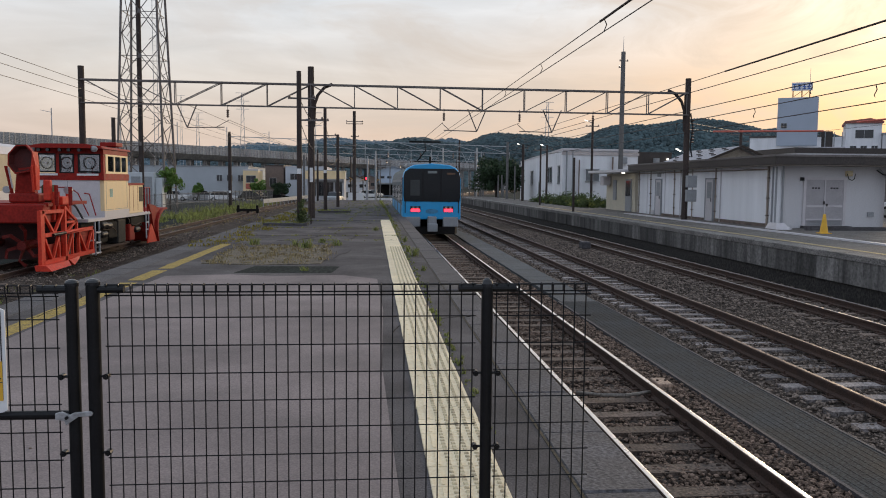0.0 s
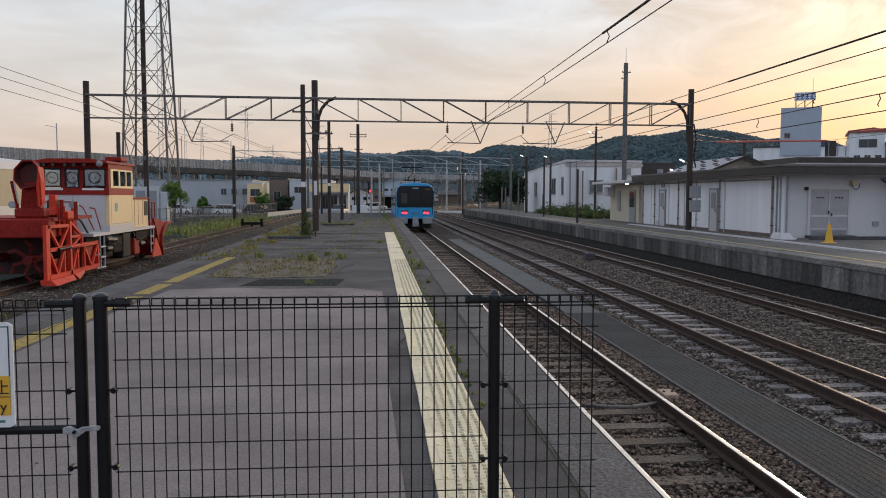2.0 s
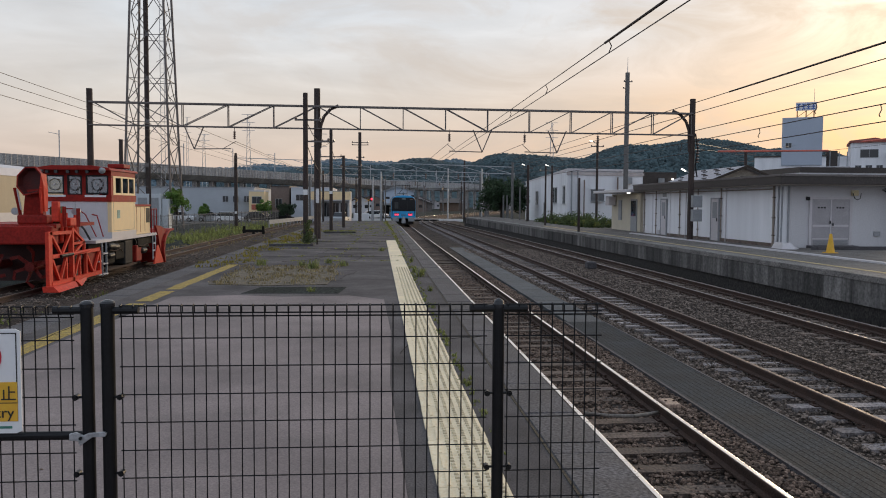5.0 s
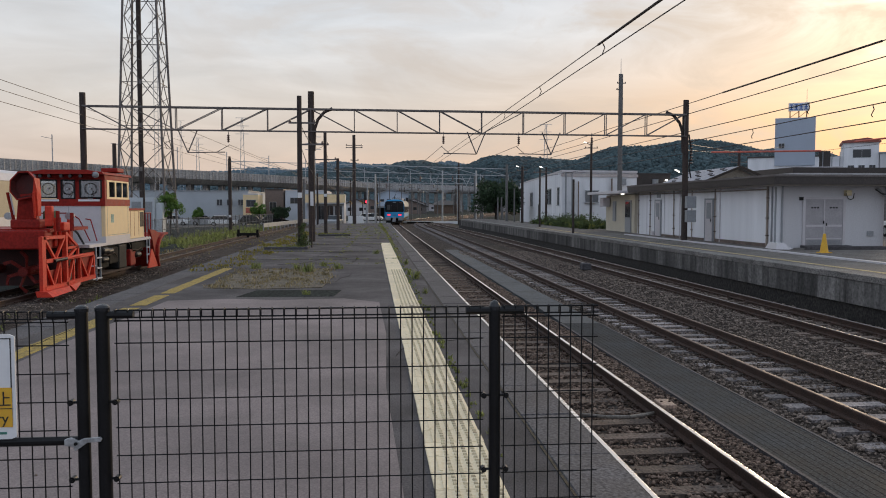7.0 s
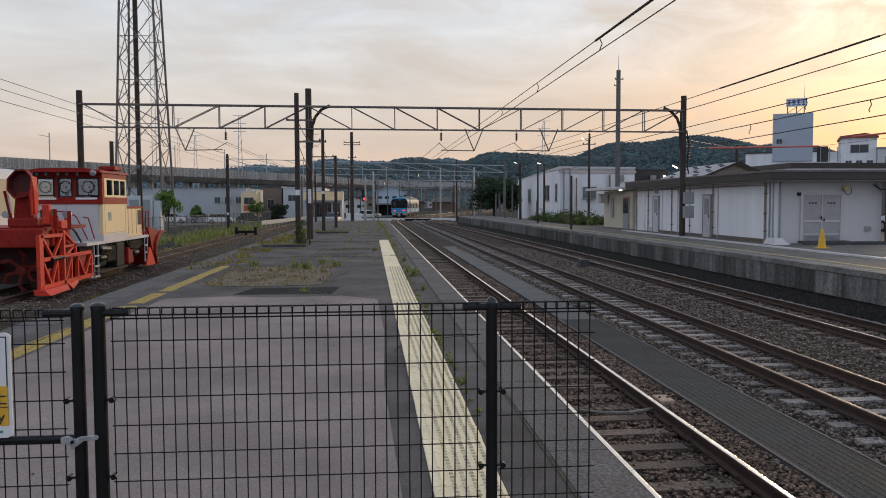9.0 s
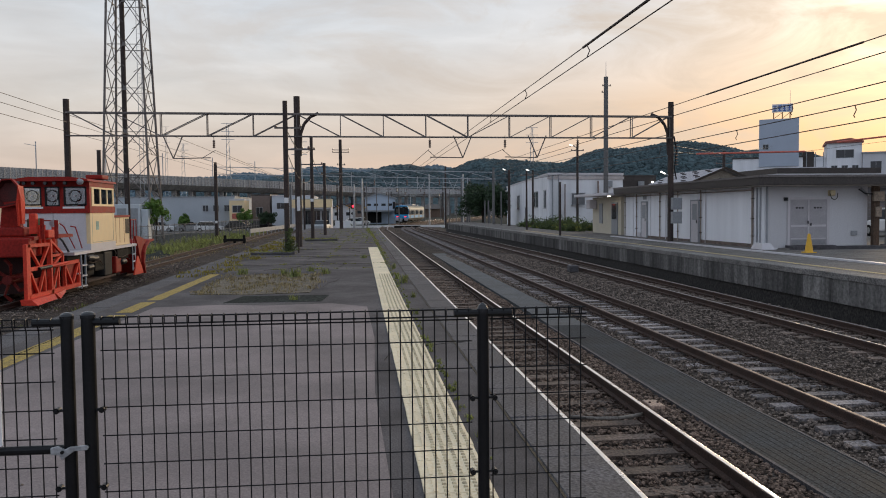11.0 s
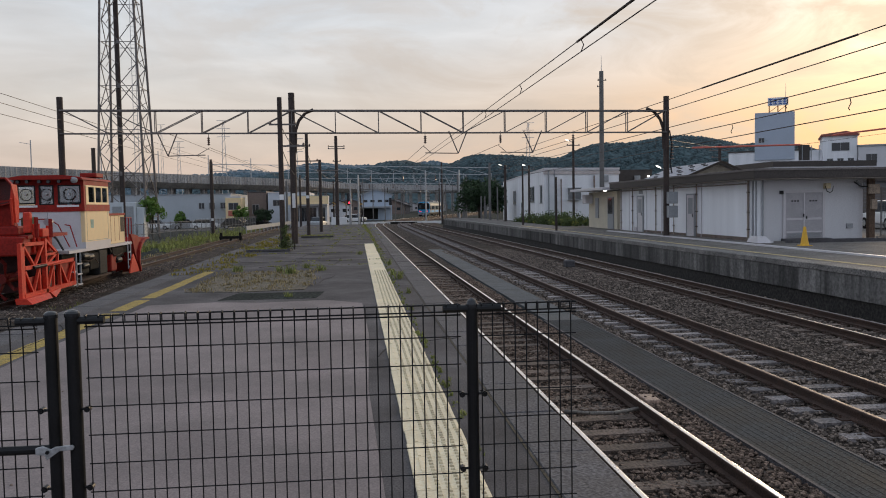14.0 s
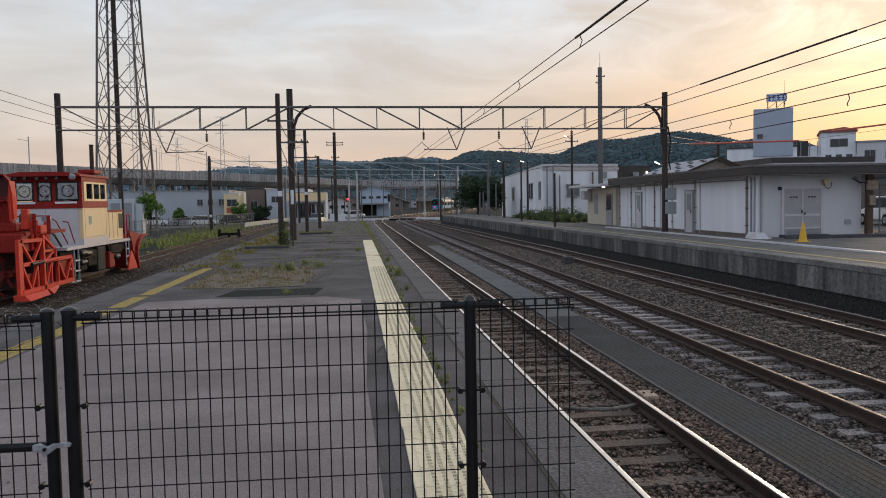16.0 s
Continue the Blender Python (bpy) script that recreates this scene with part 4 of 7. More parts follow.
for x, y, top in ((0.4, 112, 5.4), (0.2, 126, 6.0), (4.9, 133, 5.2), (0.4, 141, 5.6), (12.6, 138, 5.8), (12.8, 150, 6.0), (0.2, 158, 6.2), (12.8, 166, 6.2), (0.2, 178, 6.2), (12.6, 184, 6.2)):
    spot = track_point(x, y)
    pole("utility_pole", (spot.x, spot.y, GROUND_Z), top, 0.09, M_CONPOLE, "slim grey line pole beyond the platforms", ((top - 0.6, -0.5, 0.5),), group="line poles")


def signal(at, red):
    s = thing("railway_signal", at, "black colour-light railway signal on a slim post" + (" showing red" if red else ""), "signal", group="signals")
    part("post", Geo().rod((0, 0, 0), (0, 0, 3.6), 0.07, n=8), M_STEEL, s)
    h = part("head", Geo().box(-0.28, 0.28, -0.12, 0.12, 3.1, 4.6), M_BLACK, s, "", 0.05)
    for k, z in enumerate((3.4, 3.85, 4.3)):
        part("lens", Geo().rod((0, -0.17, z), (0, -0.1, z), 0.15, n=14), M_TAIL if red and k == 0 else M_GLASSDK, h)


signal((-0.8, 100, GROUND_Z), True)
signal((7.0, 165, GROUND_Z), False)


def crossing():
    c = thing("level_crossing", (0, 0, 0), "level crossing road with white kerb across the tracks", "level crossing", kind="structure")
    part("road", Geo().prism([(-40, 136), (9, 129), (60, 131), (60, 137), (9, 135), (-40, 142)], GROUND_Z, RAIL_Z - 0.02), M_ASPHALT, c)
    part("forecourt", Geo().prism([(-45, 110), (-12, 112), (-6, 116), (-6, 119), (-11, 120.5), (-17, 125.5), (-45, 124)], GROUND_Z - 0.05, GROUND_Z + 0.02), M_FARTOP, c, "pale worn asphalt in front of the shops")
    part("kerb", Geo().prism([(-30, 134.2), (9, 128.4), (18, 128.6), (18, 129.0), (9, 128.8), (-30, 134.6)], GROUND_Z, RAIL_Z + 0.12), M_WHITE, c, "white painted kerb")
    part("crossing_panel", Geo().box(5.4, 9.5, 126.5, 129, GROUND_Z, RAIL_Z + 0.06), M_UNDER, c, "dark crossing deck")
    for x, y in ((-3.2, 128), (-1.6, 130), (0.9, 140)):
        s = thing("crossing_signal", (x, y, GROUND_Z), "level crossing post with crossbuck and paired lamps", "crossing signal", group="crossing signals")
        part("post", Geo().rod((0, 0, 0), (0, 0, 3.6), 0.08, n=8), M_BLACK, s)
        part("crossbuck", Geo().bar((-0.55, -0.1, 3.0), (0.55, -0.1, 3.7), 0.16, 0.04).bar((-0.55, -0.14, 3.7), (0.55, -0.14, 3.0), 0.16, 0.04), M_AMBER, s)
        for e in (-0.4, 0.4):
            part("lamp", Geo().rod((e, -0.2, 2.4), (e, -0.05, 2.4), 0.2, n=12), M_BLACK, s)


crossing()


# ---------- snow-clearing locomotive ----------
def clear_glass():
    """Thin clear pane with a sheen."""
    if "clear_cab_glass" in MATS:
        return MATS["clear_cab_glass"]
    m = bpy.data.materials.new("clear_cab_glass")
    m.use_nodes = True
    N, L = m.node_tree.nodes, m.node_tree.links
    N.clear()
    tr, gl, mx, fr, out = (N.new("ShaderNode" + k) for k in ("BsdfTransparent", "BsdfGlossy", "MixShader", "Fresnel", "OutputMaterial"))
    tr.inputs[0].default_value = (0.52, 0.56, 0.58, 1)
    gl.inputs["Roughness"].default_value = 0.04
    fr.inputs[0].default_value = 1.5
    # even reflection added on top of Fresnel to brighten the cab panes
    extra_gloss = N.new("ShaderNodeMath")
    extra_gloss.operation, extra_gloss.use_clamp = "ADD", True
    extra_gloss.inputs[1].default_value = 0.13
    L.new(fr.outputs[0], extra_gloss.inputs[0])
    L.new(extra_gloss.outputs[0], mx.inputs[0])
    L.new(tr.outputs[0], mx.inputs[1])
    L.new(gl.outputs[0], mx.inputs[2])
    L.new(mx.outputs[0], out.inputs[0])
    MATS["clear_cab_glass"] = m
    return m


def locomotive():
    o = thing("snow_plough_locomotive", (-10.85, 30, RAIL_Z), "red and cream rotary snow-plough locomotive parked on the yard track", "locomotive")
    dz, dy = -RAIL_Z, -30

    def B(x0, x1, y0, y1, z0, z1, **k):
        return Geo().box(x0, x1, y0 + dy, y1 + dy, z0 + dz, z1 + dz, **k)

    def T(pts, r, n=6):
        return Geo().tube([(x, y + dy, z + dz) for x, y, z in pts], r, n)

    # frame and running gear
    part("frame", B(-1.25, 1.25, 27.5, 35.5, -0.15, 0.2), M_UNDER, o, "dark steel main frame", 0.03)
    for y in (28.4, 30.6, 32.6, 34.2):
        w = part("wheelset", Geo().rod((-0.45, y + dy, 0.38), (0.95, y + dy, 0.38), 0.08, n=10), M_UNDER, o)
        for e in (-1, 1):
            part("wheel", Geo().lathe([(0.4, -0.06), (0.4, 0.05), (0.33, 0.06), (0.3, 0.02), (0.1, 0.03), (0.05, 0.08)], 20, Matrix.Translation((0.25 + e * 0.62, y + dy, 0.38)) @ Matrix.Rotation(e * math.pi / 2, 4, "Y")), M_RAILSIDE, w)
    for y0, y1, z0, z1, m in ((28.9, 29.7, -0.6, 0.2, M_UNDER), (30.9, 31.8, -0.75, 0.15, mat("sooty_grey_paint", (0.035, 0.034, 0.033), 0.7, var=0.3, spec=0.15)), (32.5, 34.0, -0.25, 0.15, M_UNDER), (29.8, 30.8, -0.5, 0.1, M_UNDER)):
        part("equipment_box", B(0.85, 1.4, y0, y1, z0, z1), m, o, "", 0.05)
    for y in (32.6, 33.1, 33.6):
        part("air_tank", Geo().rod((1.2, y + dy - 0.2, 0.02 + dz), (1.2, y + dy + 0.2, 0.02 + dz), 0.16, n=14), M_BLACK, o)
    part("footboard", B(1.0, 1.42, 28.9, 32.2, -0.82, -0.76), M_RAILSIDE, o, "rusty footboard")
    part("spring_gear", B(1.15, 1.4, 32.3, 33.0, -0.75, -0.1), M_DKRED, o, "", 0.05)
    # cab
    part("deck", B(-1.42, 1.45, 27.6, 35.2, 0.2, 0.3), M_PALE, o, "pale running plate")
    cab = part("cab_lower", B(-0.95, 1.44, 29.3, 32.1, 0.3, 1.72), M_CREAM, o, "cream cab side", 0.02)
    part("cab_front_panel", B(-0.95, 1.30, 29.27, 29.3, 0.3, 1.68), M_PALE, cab, "pale grey front sheet")
    part("sill_band", B(0.0, 1.455, 29.25, 32.12, 0.28, 0.52), M_PALE, cab)
    part("waist_band", B(-0.97, 1.462, 29.24, 32.13, 1.6, 1.84), M_DKRED, cab)
    z0 = 1.84
    fr = part("cab_upper", B(-0.95, 1.44, 29.3, 29.36, 2.48, 2.72).box(-0.95, -0.76, -0.7, -0.64, z0 + dz, 2.5 + dz).box(-0.2, -0.03, -0.7, -0.64, z0 + dz, 2.5 + dz).box(0.41, 0.6, -0.7, -0.64, z0 + dz, 2.5 + dz).box(1.31, 1.437, -0.7, -0.5, z0 + dz, 2.478 + dz).box(-0.95, 1.44, 2.04, 2.1, 2.5 + dz, 2.72 + dz).box(-0.95, -0.7, 2.04, 2.1, z0 + dz, 2.5 + dz).box(0.1, 0.35, 2.04, 2.1, z0 + dz, 2.5 + dz).box(1.2, 1.44, 2.04, 2.1, z0 + dz, 2.5 + dz).box(-0.95, -0.89, -0.7, 2.1, 2.5 + dz, 2.72 + dz).box(-0.95, -0.89, -0.64, -0.4, z0 + dz, 2.5 + dz).box(-0.95, -0.89, 1.8, 2.04, z0 + dz, 2.5 + dz).box(1.38, 1.44, -0.64, 2.04, 2.52 + dz, 2.72 + dz), M_DKRED, o, "maroon window surround")
    for x0, x1, zz0 in ((-0.76, -0.2, 1.9), (-0.03, 0.41, 1.86), (0.6, 1.31, 1.9)):
        wnd = part("front_window", B(x0, x1, 29.32, 29.335, zz0, 2.5), clear_glass(), fr, "cab front window")
        part("gasket", B(x0 - 0.03, x0 + 0.02, 29.285, 29.33, zz0 - 0.02, 2.52).box(x1 - 0.02, x1 + 0.03, -0.715, -0.67, zz0 - 0.02 + dz, 2.52 + dz).box(x0, x1, -0.715, -0.67, zz0 - 0.03 + dz, zz0 + 0.02 + dz).box(x0, x1, -0.715, -0.67, 2.48 + dz, 2.53 + dz), M_BLACK, wnd, "black rubber window gasket")
        ring = [((x0 + x1) / 2 + 0.2 * math.cos(a), 29.27, 2.2 + 0.2 * math.sin(a)) for a in [i * math.pi / 10 for i in range(21)]]
        part("clear_view_ring", T(ring, 0.011), M_BLACK, wnd, "round clear-view screen")
        part("clear_view_motor", Geo().rod(((x0 + x1) / 2, 29.24 + dy, 2.2 + dz), ((x0 + x1) / 2, 29.3 + dy, 2.2 + dz), 0.03, n=10), M_PALE, wnd)
    side = part("side_window_frame", B(1.40, 1.45, 29.5, 32.05, 1.84, 1.92).box(1.40, 1.45, -0.5, 2.05, 2.46 + dz, 2.52 + dz).box(1.40, 1.45, -0.5, -0.25, 1.92 + dz, 2.46 + dz).box(1.40, 1.45, 0.4, 0.55, 1.92 + dz, 2.46 + dz).box(1.40, 1.45, 1.2, 1.3, 1.92 + dz, 2.46 + dz).box(1.40, 1.45, 1.9, 2.05, 1.92 + dz, 2.46 + dz), M_CREAM, o, "cream side window frame")
    for y0, y1 in ((29.75, 30.4), (30.55, 31.2), (31.3, 31.9)):
        part("side_window", B(1.42, 1.43, y0, y1, 1.92, 2.46), clear_glass(), side)
    roof = part("roof", Geo().sweep([(-1.05, 2.70 + dz), (1.5, 2.70 + dz), (1.46, 2.78 + dz), (0.9, 2.86 + dz), (-0.5, 2.86 + dz), (-1.0, 2.78 + dz)], 29.0 + dy, 32.3 + dy), M_DKRED, o, "maroon cab roof")
    part("visor", B(-0.95, 1.2, 28.75, 29.3, 2.7, 2.78), M_DKRED, roof)
    for x in (-0.6, -0.3, 0.1, 0.4, 0.75):
        part("marker_lamp", Geo().rod((x, 28.9 + dy, 2.64 + dz), (x, 29.02 + dy, 2.64 + dz), 0.06, n=10), M_CAP, roof)
    part("roof_box", B(0.7, 1.3, 31.2, 32.0, 2.86, 3.02), M_DKRED, roof, "", 0.03)
    for x in (-0.8, 1.28):
        part("head_lamp", Geo().lathe([(0.05, 0), (0.1, 0.03), (0.11, 0.14), (0.04, 0.2)], 14, Matrix.Translation((x, 28.95 + dy, 2.68 + dz)) @ Matrix.Rotation(math.pi / 2, 4, "X")), M_GREYPART, roof, "grey head lamp")
    for x in (-0.4, 0.9):
        part("driver_seat", B(x - 0.22, x + 0.22, 30.6, 30.75, 1.72, 2.0).box(x - 0.22, x + 0.22, 0.3, 0.7, 1.72 + dz, 1.8 + dz), M_UNDER, cab, "dark driver seat", 0.04)
    part("front_stripe", B(0.55, 1.28, 29.225, 29.235, 1.76, 1.83), M_WHITE, fr)
    part("maker_plate", B(1.44, 1.452, 29.9, 30.2, 1.0, 1.3), mat("green_plate", (0.25, 0.4, 0.36), 0.4, bump=0), cab)
    # hood behind the cab
    hood = part("engine_hood", B(-1.2, 1.3, 32.1, 34.6, 0.3, 1.42), M_CREAM, o, "cream engine hood", 0.03)
    part("hood_top", B(-1.22, 1.33, 32.1, 34.62, 1.42, 1.5), M_DKRED, hood)
    for y in (32.7, 33.2, 33.8):
        part("door_seam", B(1.298, 1.306, y, y + 0.02, 0.4, 1.4), M_DKRED, hood)
    part("hood_grille", B(1.295, 1.31, 34.0, 34.5, 0.75, 1.35), M_BLACK, hood)
    for y in (34.6, 35.0, 35.4):
        part("handrail", T([(1.35, y, 0.3), (1.35, y, 1.3)], 0.025), M_DKRED, o)
    part("handrail", T([(1.35, 34.6, 1.3), (1.35, 35.4, 1.3)], 0.025), M_DKRED, o)
    part("ladder", T([(1.45, 34.4, -0.8), (1.45, 34.4, 0.25)], 0.025).tube([(1.45, 34.8 + dy, -0.8 + dz), (1.45, 34.8 + dy, 0.25 + dz)], 0.025).box(1.42, 1.47, 4.4, 4.8, -0.75 + dz, -0.7 + dz).box(1.42, 1.47, 4.4, 4.8, -0.45 + dz, -0.4 + dz).box(1.42, 1.47, 4.4, 4.8, -0.15 + dz, -0.1 + dz), M_PALE, o, "pale ladder")
    # rear wedge plough
    curl = [(37.3, 0.34), (36.7, 0.30), (36.2, 0.14), (35.85, -0.15), (35.75, -0.55), (35.9, -1.0), (35.82, -1.03), (35.6, -0.55), (35.68, -0.1), (36.05, 0.22), (36.6, 0.4), (37.25, 0.42)]
    n = len(curl)
    rp = part("rear_plough", Geo().add([(x, y + dy + k * 0.22 * (1 - abs(x) / 1.6), z + dz) for k, x in ((0, -1.6), (0, 1.6)) for y, z in curl], [tuple(range(n)), tuple(range(2 * n - 1, n - 1, -1))] + [((i + 1) % n, i, n + i, n + (i + 1) % n) for i in range(n)]), M_DKRED, o, "maroon curled rear snow plough")
    for e in (-1.45, 1.45):
        part("cheek_plate", Geo().add([(e + w, y + dy, z + dz) for w in (-0.04, 0.04) for y, z in ((34.75, 0.62), (35.4, 0.58), (36.6, 0.36), (36.0, 0.12), (35.66, -0.2), (35.6, -0.6), (35.3, -0.2), (35.1, 0.2))], [tuple(range(7, -1, -1)), tuple(range(8, 16))] + [(i, (i + 1) % 8, 8 + (i + 1) % 8, 8 + i) for i in range(8)]), M_DKRED, rp)
    part("plough_side", Geo().add([(1.48 + w, y + dy, z + dz) for w in (0, 0.05) for y, z in ((34.3, -0.98), (35.75, -1.0), (35.5, -0.72), (34.95, -0.22), (34.82, -0.22))], [(4, 3, 2, 1, 0), (5, 6, 7, 8, 9)] + [(i, (i + 1) % 5, 5 + (i + 1) % 5, 5 + i) for i in range(5)]), M_RED, o, "orange-red plough brace plate")
    # walkway rails in front of the cab
    part("handrail", T([(-1.1, 28.9, 1.35), (0.4, 28.9, 1.35), (0.75, 28.7, 1.15), (1.2, 28.4, 0.4)], 0.022), M_DKRED, o)
    part("handrail", T([(0.9, 28.9, 1.15), (1.1, 28.8, 1.12), (1.4, 28.5, 0.4)], 0.022), M_DKRED, o)
    for x in (-1.1, -0.3, 0.4):
        part("stanchion", T([(x, 28.9, 0.3), (x, 28.9, 1.35)], 0.02), M_DKRED, o)
    part("tool_locker", B(-0.9, 0.3, 28.6, 29.2, 0.3, 0.9), M_GREYPART, o, "", 0.03)
    part("steps", B(1.1, 1.45, 27.9, 28.3, -0.9, -0.85).box(1.1, 1.45, -2.1, -1.7, -0.45 + dz, -0.4 + dz).box(1.08, 1.12, -2.1, -1.7, -0.9 + dz, 0.2 + dz), M_PALE, o, "pale cab steps")
    # rotary head
    part("head_beam", B(-1.45, 1.3, 24.3, 26.6, 0.33, 0.88), M_DKRED, o, "maroon rotor housing", 0.04)
    # back of the recess, its shade put into a near-black maroon
    part("head_back", B(-1.45, 1.3, 26.2, 26.6, -0.9, 0.35), mat("dark_rotor_cavity", (0.05, 0.012, 0.01), 0.7, var=0.3, bump=0.1), o)
    part("head_deck", B(-1.45, 1.35, 24.6, 27.8, 0.82, 0.92), M_DKRED, o)
    for x in (-0.75, 0.55):
        hub = part("rotor", Geo().rod((x, 24.6 + dy, -0.35 + dz), (x, 26.3 + dy, -0.35 + dz), 0.14, n=12), mat("dark_rotor_paint", (0.15, 0.016, 0.012), 0.6, var=0.3, spec=0.2), o, "maroon snow rotor")
        for k in range(6):
            a = k * math.pi / 3 + 0.3
            c, s_ = math.cos(a), math.sin(a)
            part("blade", Geo().along([(-0.02, -0.05), (0.02, -0.05), (0.02, 0.05), (-0.02, 0.05)], [(x + c * 0.12, 24.8 + dy, -0.35 + s_ * 0.12 + dz), (x + c * 0.45, 24.65 + dy, -0.35 + s_ * 0.45 + dz), (x + 0.62 * math.cos(a + 0.35), 24.7 + dy, -0.35 + 0.62 * math.sin(a + 0.35) + dz)]), mat("dark_rotor_paint", (0.13, 0.02, 0.014)), hub)
    # blower chute: an eight-sided hood, open to the front, on a tapering neck
    # shade inside the open hood is put into this darker red
    hood_in = mat("chute_inside_shade", (0.085, 0.012, 0.010), 0.7, var=0.3, bump=0.05)
    mouth = [(0.32, 2.35), (0.55, 2.60), (0.84, 2.62), (1.02, 2.40), (1.02, 2.05), (0.90, 1.84), (0.50, 1.76), (0.30, 2.02)]

    def shrink(k, sh=0.0):
        return [(0.66 + (x - 0.66) * k, 2.2 + (z - 2.2) * k + sh) for x, z in mouth]

    rings = [(24.45, shrink(1.0)), (24.45, shrink(0.90)), (24.68, shrink(0.74)), (24.68, shrink(0.0)), (24.88, shrink(0.0)), (24.88, shrink(0.74)), (24.66, shrink(0.96))]
    v = [(x, y + dy, z + dz) for y, ring_ in rings for x, z in ring_]
    fc = [(k * 8 + i, k * 8 + (i + 1) % 8, ((k + 1) % 7) * 8 + (i + 1) % 8, ((k + 1) % 7) * 8 + i) for k in range(7) for i in range(8) if k not in (1, 2)]
    ch = part("chute", Geo().add(v, fc), M_DKRED, o, "maroon snow-blowing chute")
    part("chute_mouth", Geo().add(v[8:32], [(k * 8 + i, k * 8 + (i + 1) % 8, (k + 1) * 8 + (i + 1) % 8, (k + 1) * 8 + i) for k in range(2) for i in range(8)]), hood_in, ch, "inside of the open chute, shade painted in dark red")
    part("chute_neck", Geo().add([(x, y + dy, z + dz) for x, y, z in ((0.34, 24.72, 1.15), (0.94, 24.72, 1.15), (0.9, 25.1, 1.15), (0.36, 25.1, 1.15), (0.46, 24.64, 1.9), (0.92, 24.64, 1.95), (0.84, 24.86, 2.1), (0.46, 24.86, 2.1))], [(0, 1, 5, 4), (1, 2, 6, 5), (2, 3, 7, 6), (3, 0, 4, 7), (4, 5, 6, 7), (3, 2, 1, 0)]), M_DKRED, ch, "", 0.04)
    part("chute_flap", Geo().add([(x, y + dy, z + dz) for x, y, z in ((1.03, 24.38, 2.42), (1.08, 24.42, 2.1), (1.06, 24.5, 1.7), (1.03, 24.6, 1.3), (0.94, 24.58, 1.3), (0.93, 24.45, 1.8), (1.06, 24.7, 2.4), (1.08, 24.74, 1.9), (1.04, 24.8, 1.3))], [(0, 1, 2, 3, 4, 5), (0, 6, 7, 1), (1, 7, 8, 2), (2, 8, 3), (6, 0, 5), (8, 4, 3)]), M_RED, ch, "orange-red deflector flap")
    part("flap_ram", T([(0.98, 24.5, 1.25), (1.0, 24.4, 2.0)], 0.035, 8), M_RED, ch)
    part("chute_stay", T([(0.36, 24.6, 1.35), (0.3, 24.5, 1.95)], 0.025, 6), M_PALE, ch)
    part("chute_collar", B(0.2, 1.05, 24.65, 25.2, 0.92, 1.2), M_DKRED, o, "", 0.05)
    part("chute_ram", T([(0.25, 24.9, 1.0), (0.1, 24.8, 2.0)], 0.05), M_DKRED, o)
    for x, z in ((-1.3, 1.6), (1.55, 1.45), (1.95, 1.4)):
        part("guide_post", T([(x, 24.7, 0.85), (x, 24.7, z)], 0.06), M_DKRED, o)
    for x in (0.0, 1.75):
        part("work_lamp", Geo().rod((x, 25.0 + dy, 1.3 + dz), (x, 25.2 + dy, 1.3 + dz), 0.11, n=12), M_STEEL, o)
    # folded side wing, a braced orange frame along the flank
    wg = part("side_wing", B(1.37, 1.47, 24.0, 28.05, -0.06, 0.05), M_RED, o, "orange-red braced side wing")

    def beam(a, b, w=0.09, h=None):
        part("wing_brace", Geo().bar((a[0], a[1] + dy, a[2] + dz), (b[0], b[1] + dy, b[2] + dz), w, h), M_RED, wg)

    x = 1.42
    beam((x, 23.85, -0.86), (x, 23.85, 0.72), 0.1, 0.26)
    beam((x, 25.55, -0.92), (x, 25.55, 0.80), 0.13)
    beam((x, 28.0, -0.82), (x, 28.0, 0.06), 0.1)
    beam((x, 23.9, -0.80), (x, 28.05, -0.78), 0.13)
    beam((x, 23.85, 0.68), (x, 25.6, 0.66), 0.1)
    for a, b in (((24.0, 0.64), (24.75, 0.0)), ((24.75, 0.0), (25.45, 0.62)), ((24.05, -0.1), (24.6, -0.78)), ((24.6, -0.78), (25.1, -0.05)), ((25.1, -0.05), (25.1, -0.78)), ((25.7, -0.75), (26.2, -0.05)), ((26.2, -0.05), (26.2, -0.78)), ((26.75, -0.05), (27.4, -0.75)), ((26.75, -0.78), (26.75, -0.05)), ((27.4, -0.75), (27.95, -0.1)), ((25.6, 0.78), (26.6, 0.3)), ((26.6, 0.3), (26.6, 0.0)), ((25.6, 0.3), (26.6, 0.3)), ((25.7, 0.0), (26.5, 0.3))):
        beam((x, a[0], a[1]), (x, b[0], b[1]), 0.075)
    part("wing_plate", B(1.33, 1.36, 24.0, 25.5, -0.78, -0.3), M_DKRED, wg, "maroon backing plate")
    part("wing_plate", B(1.33, 1.36, 26.7, 27.95, -0.72, -0.05), M_DKRED, wg, "maroon backing plate")
    part("wing_edge", Geo().add([(p[0], p[1] + dy, p[2] + dz) for p in ((1.3, 23.6, -0.84), (1.62, 23.6, -0.84), (1.62, 25.3, -0.84), (1.3, 25.3, -0.84), (1.34, 23.6, -1.0), (1.78, 23.6, -1.0), (1.74, 25.2, -0.98), (1.34, 25.3, -0.98))], [(0, 1, 2, 3), (7, 6, 5, 4), (0, 4, 5, 1), (1, 5, 6, 2), (2, 6, 7, 3), (3, 7, 4, 0)]), M_RED, o, "orange-red cutting edge")
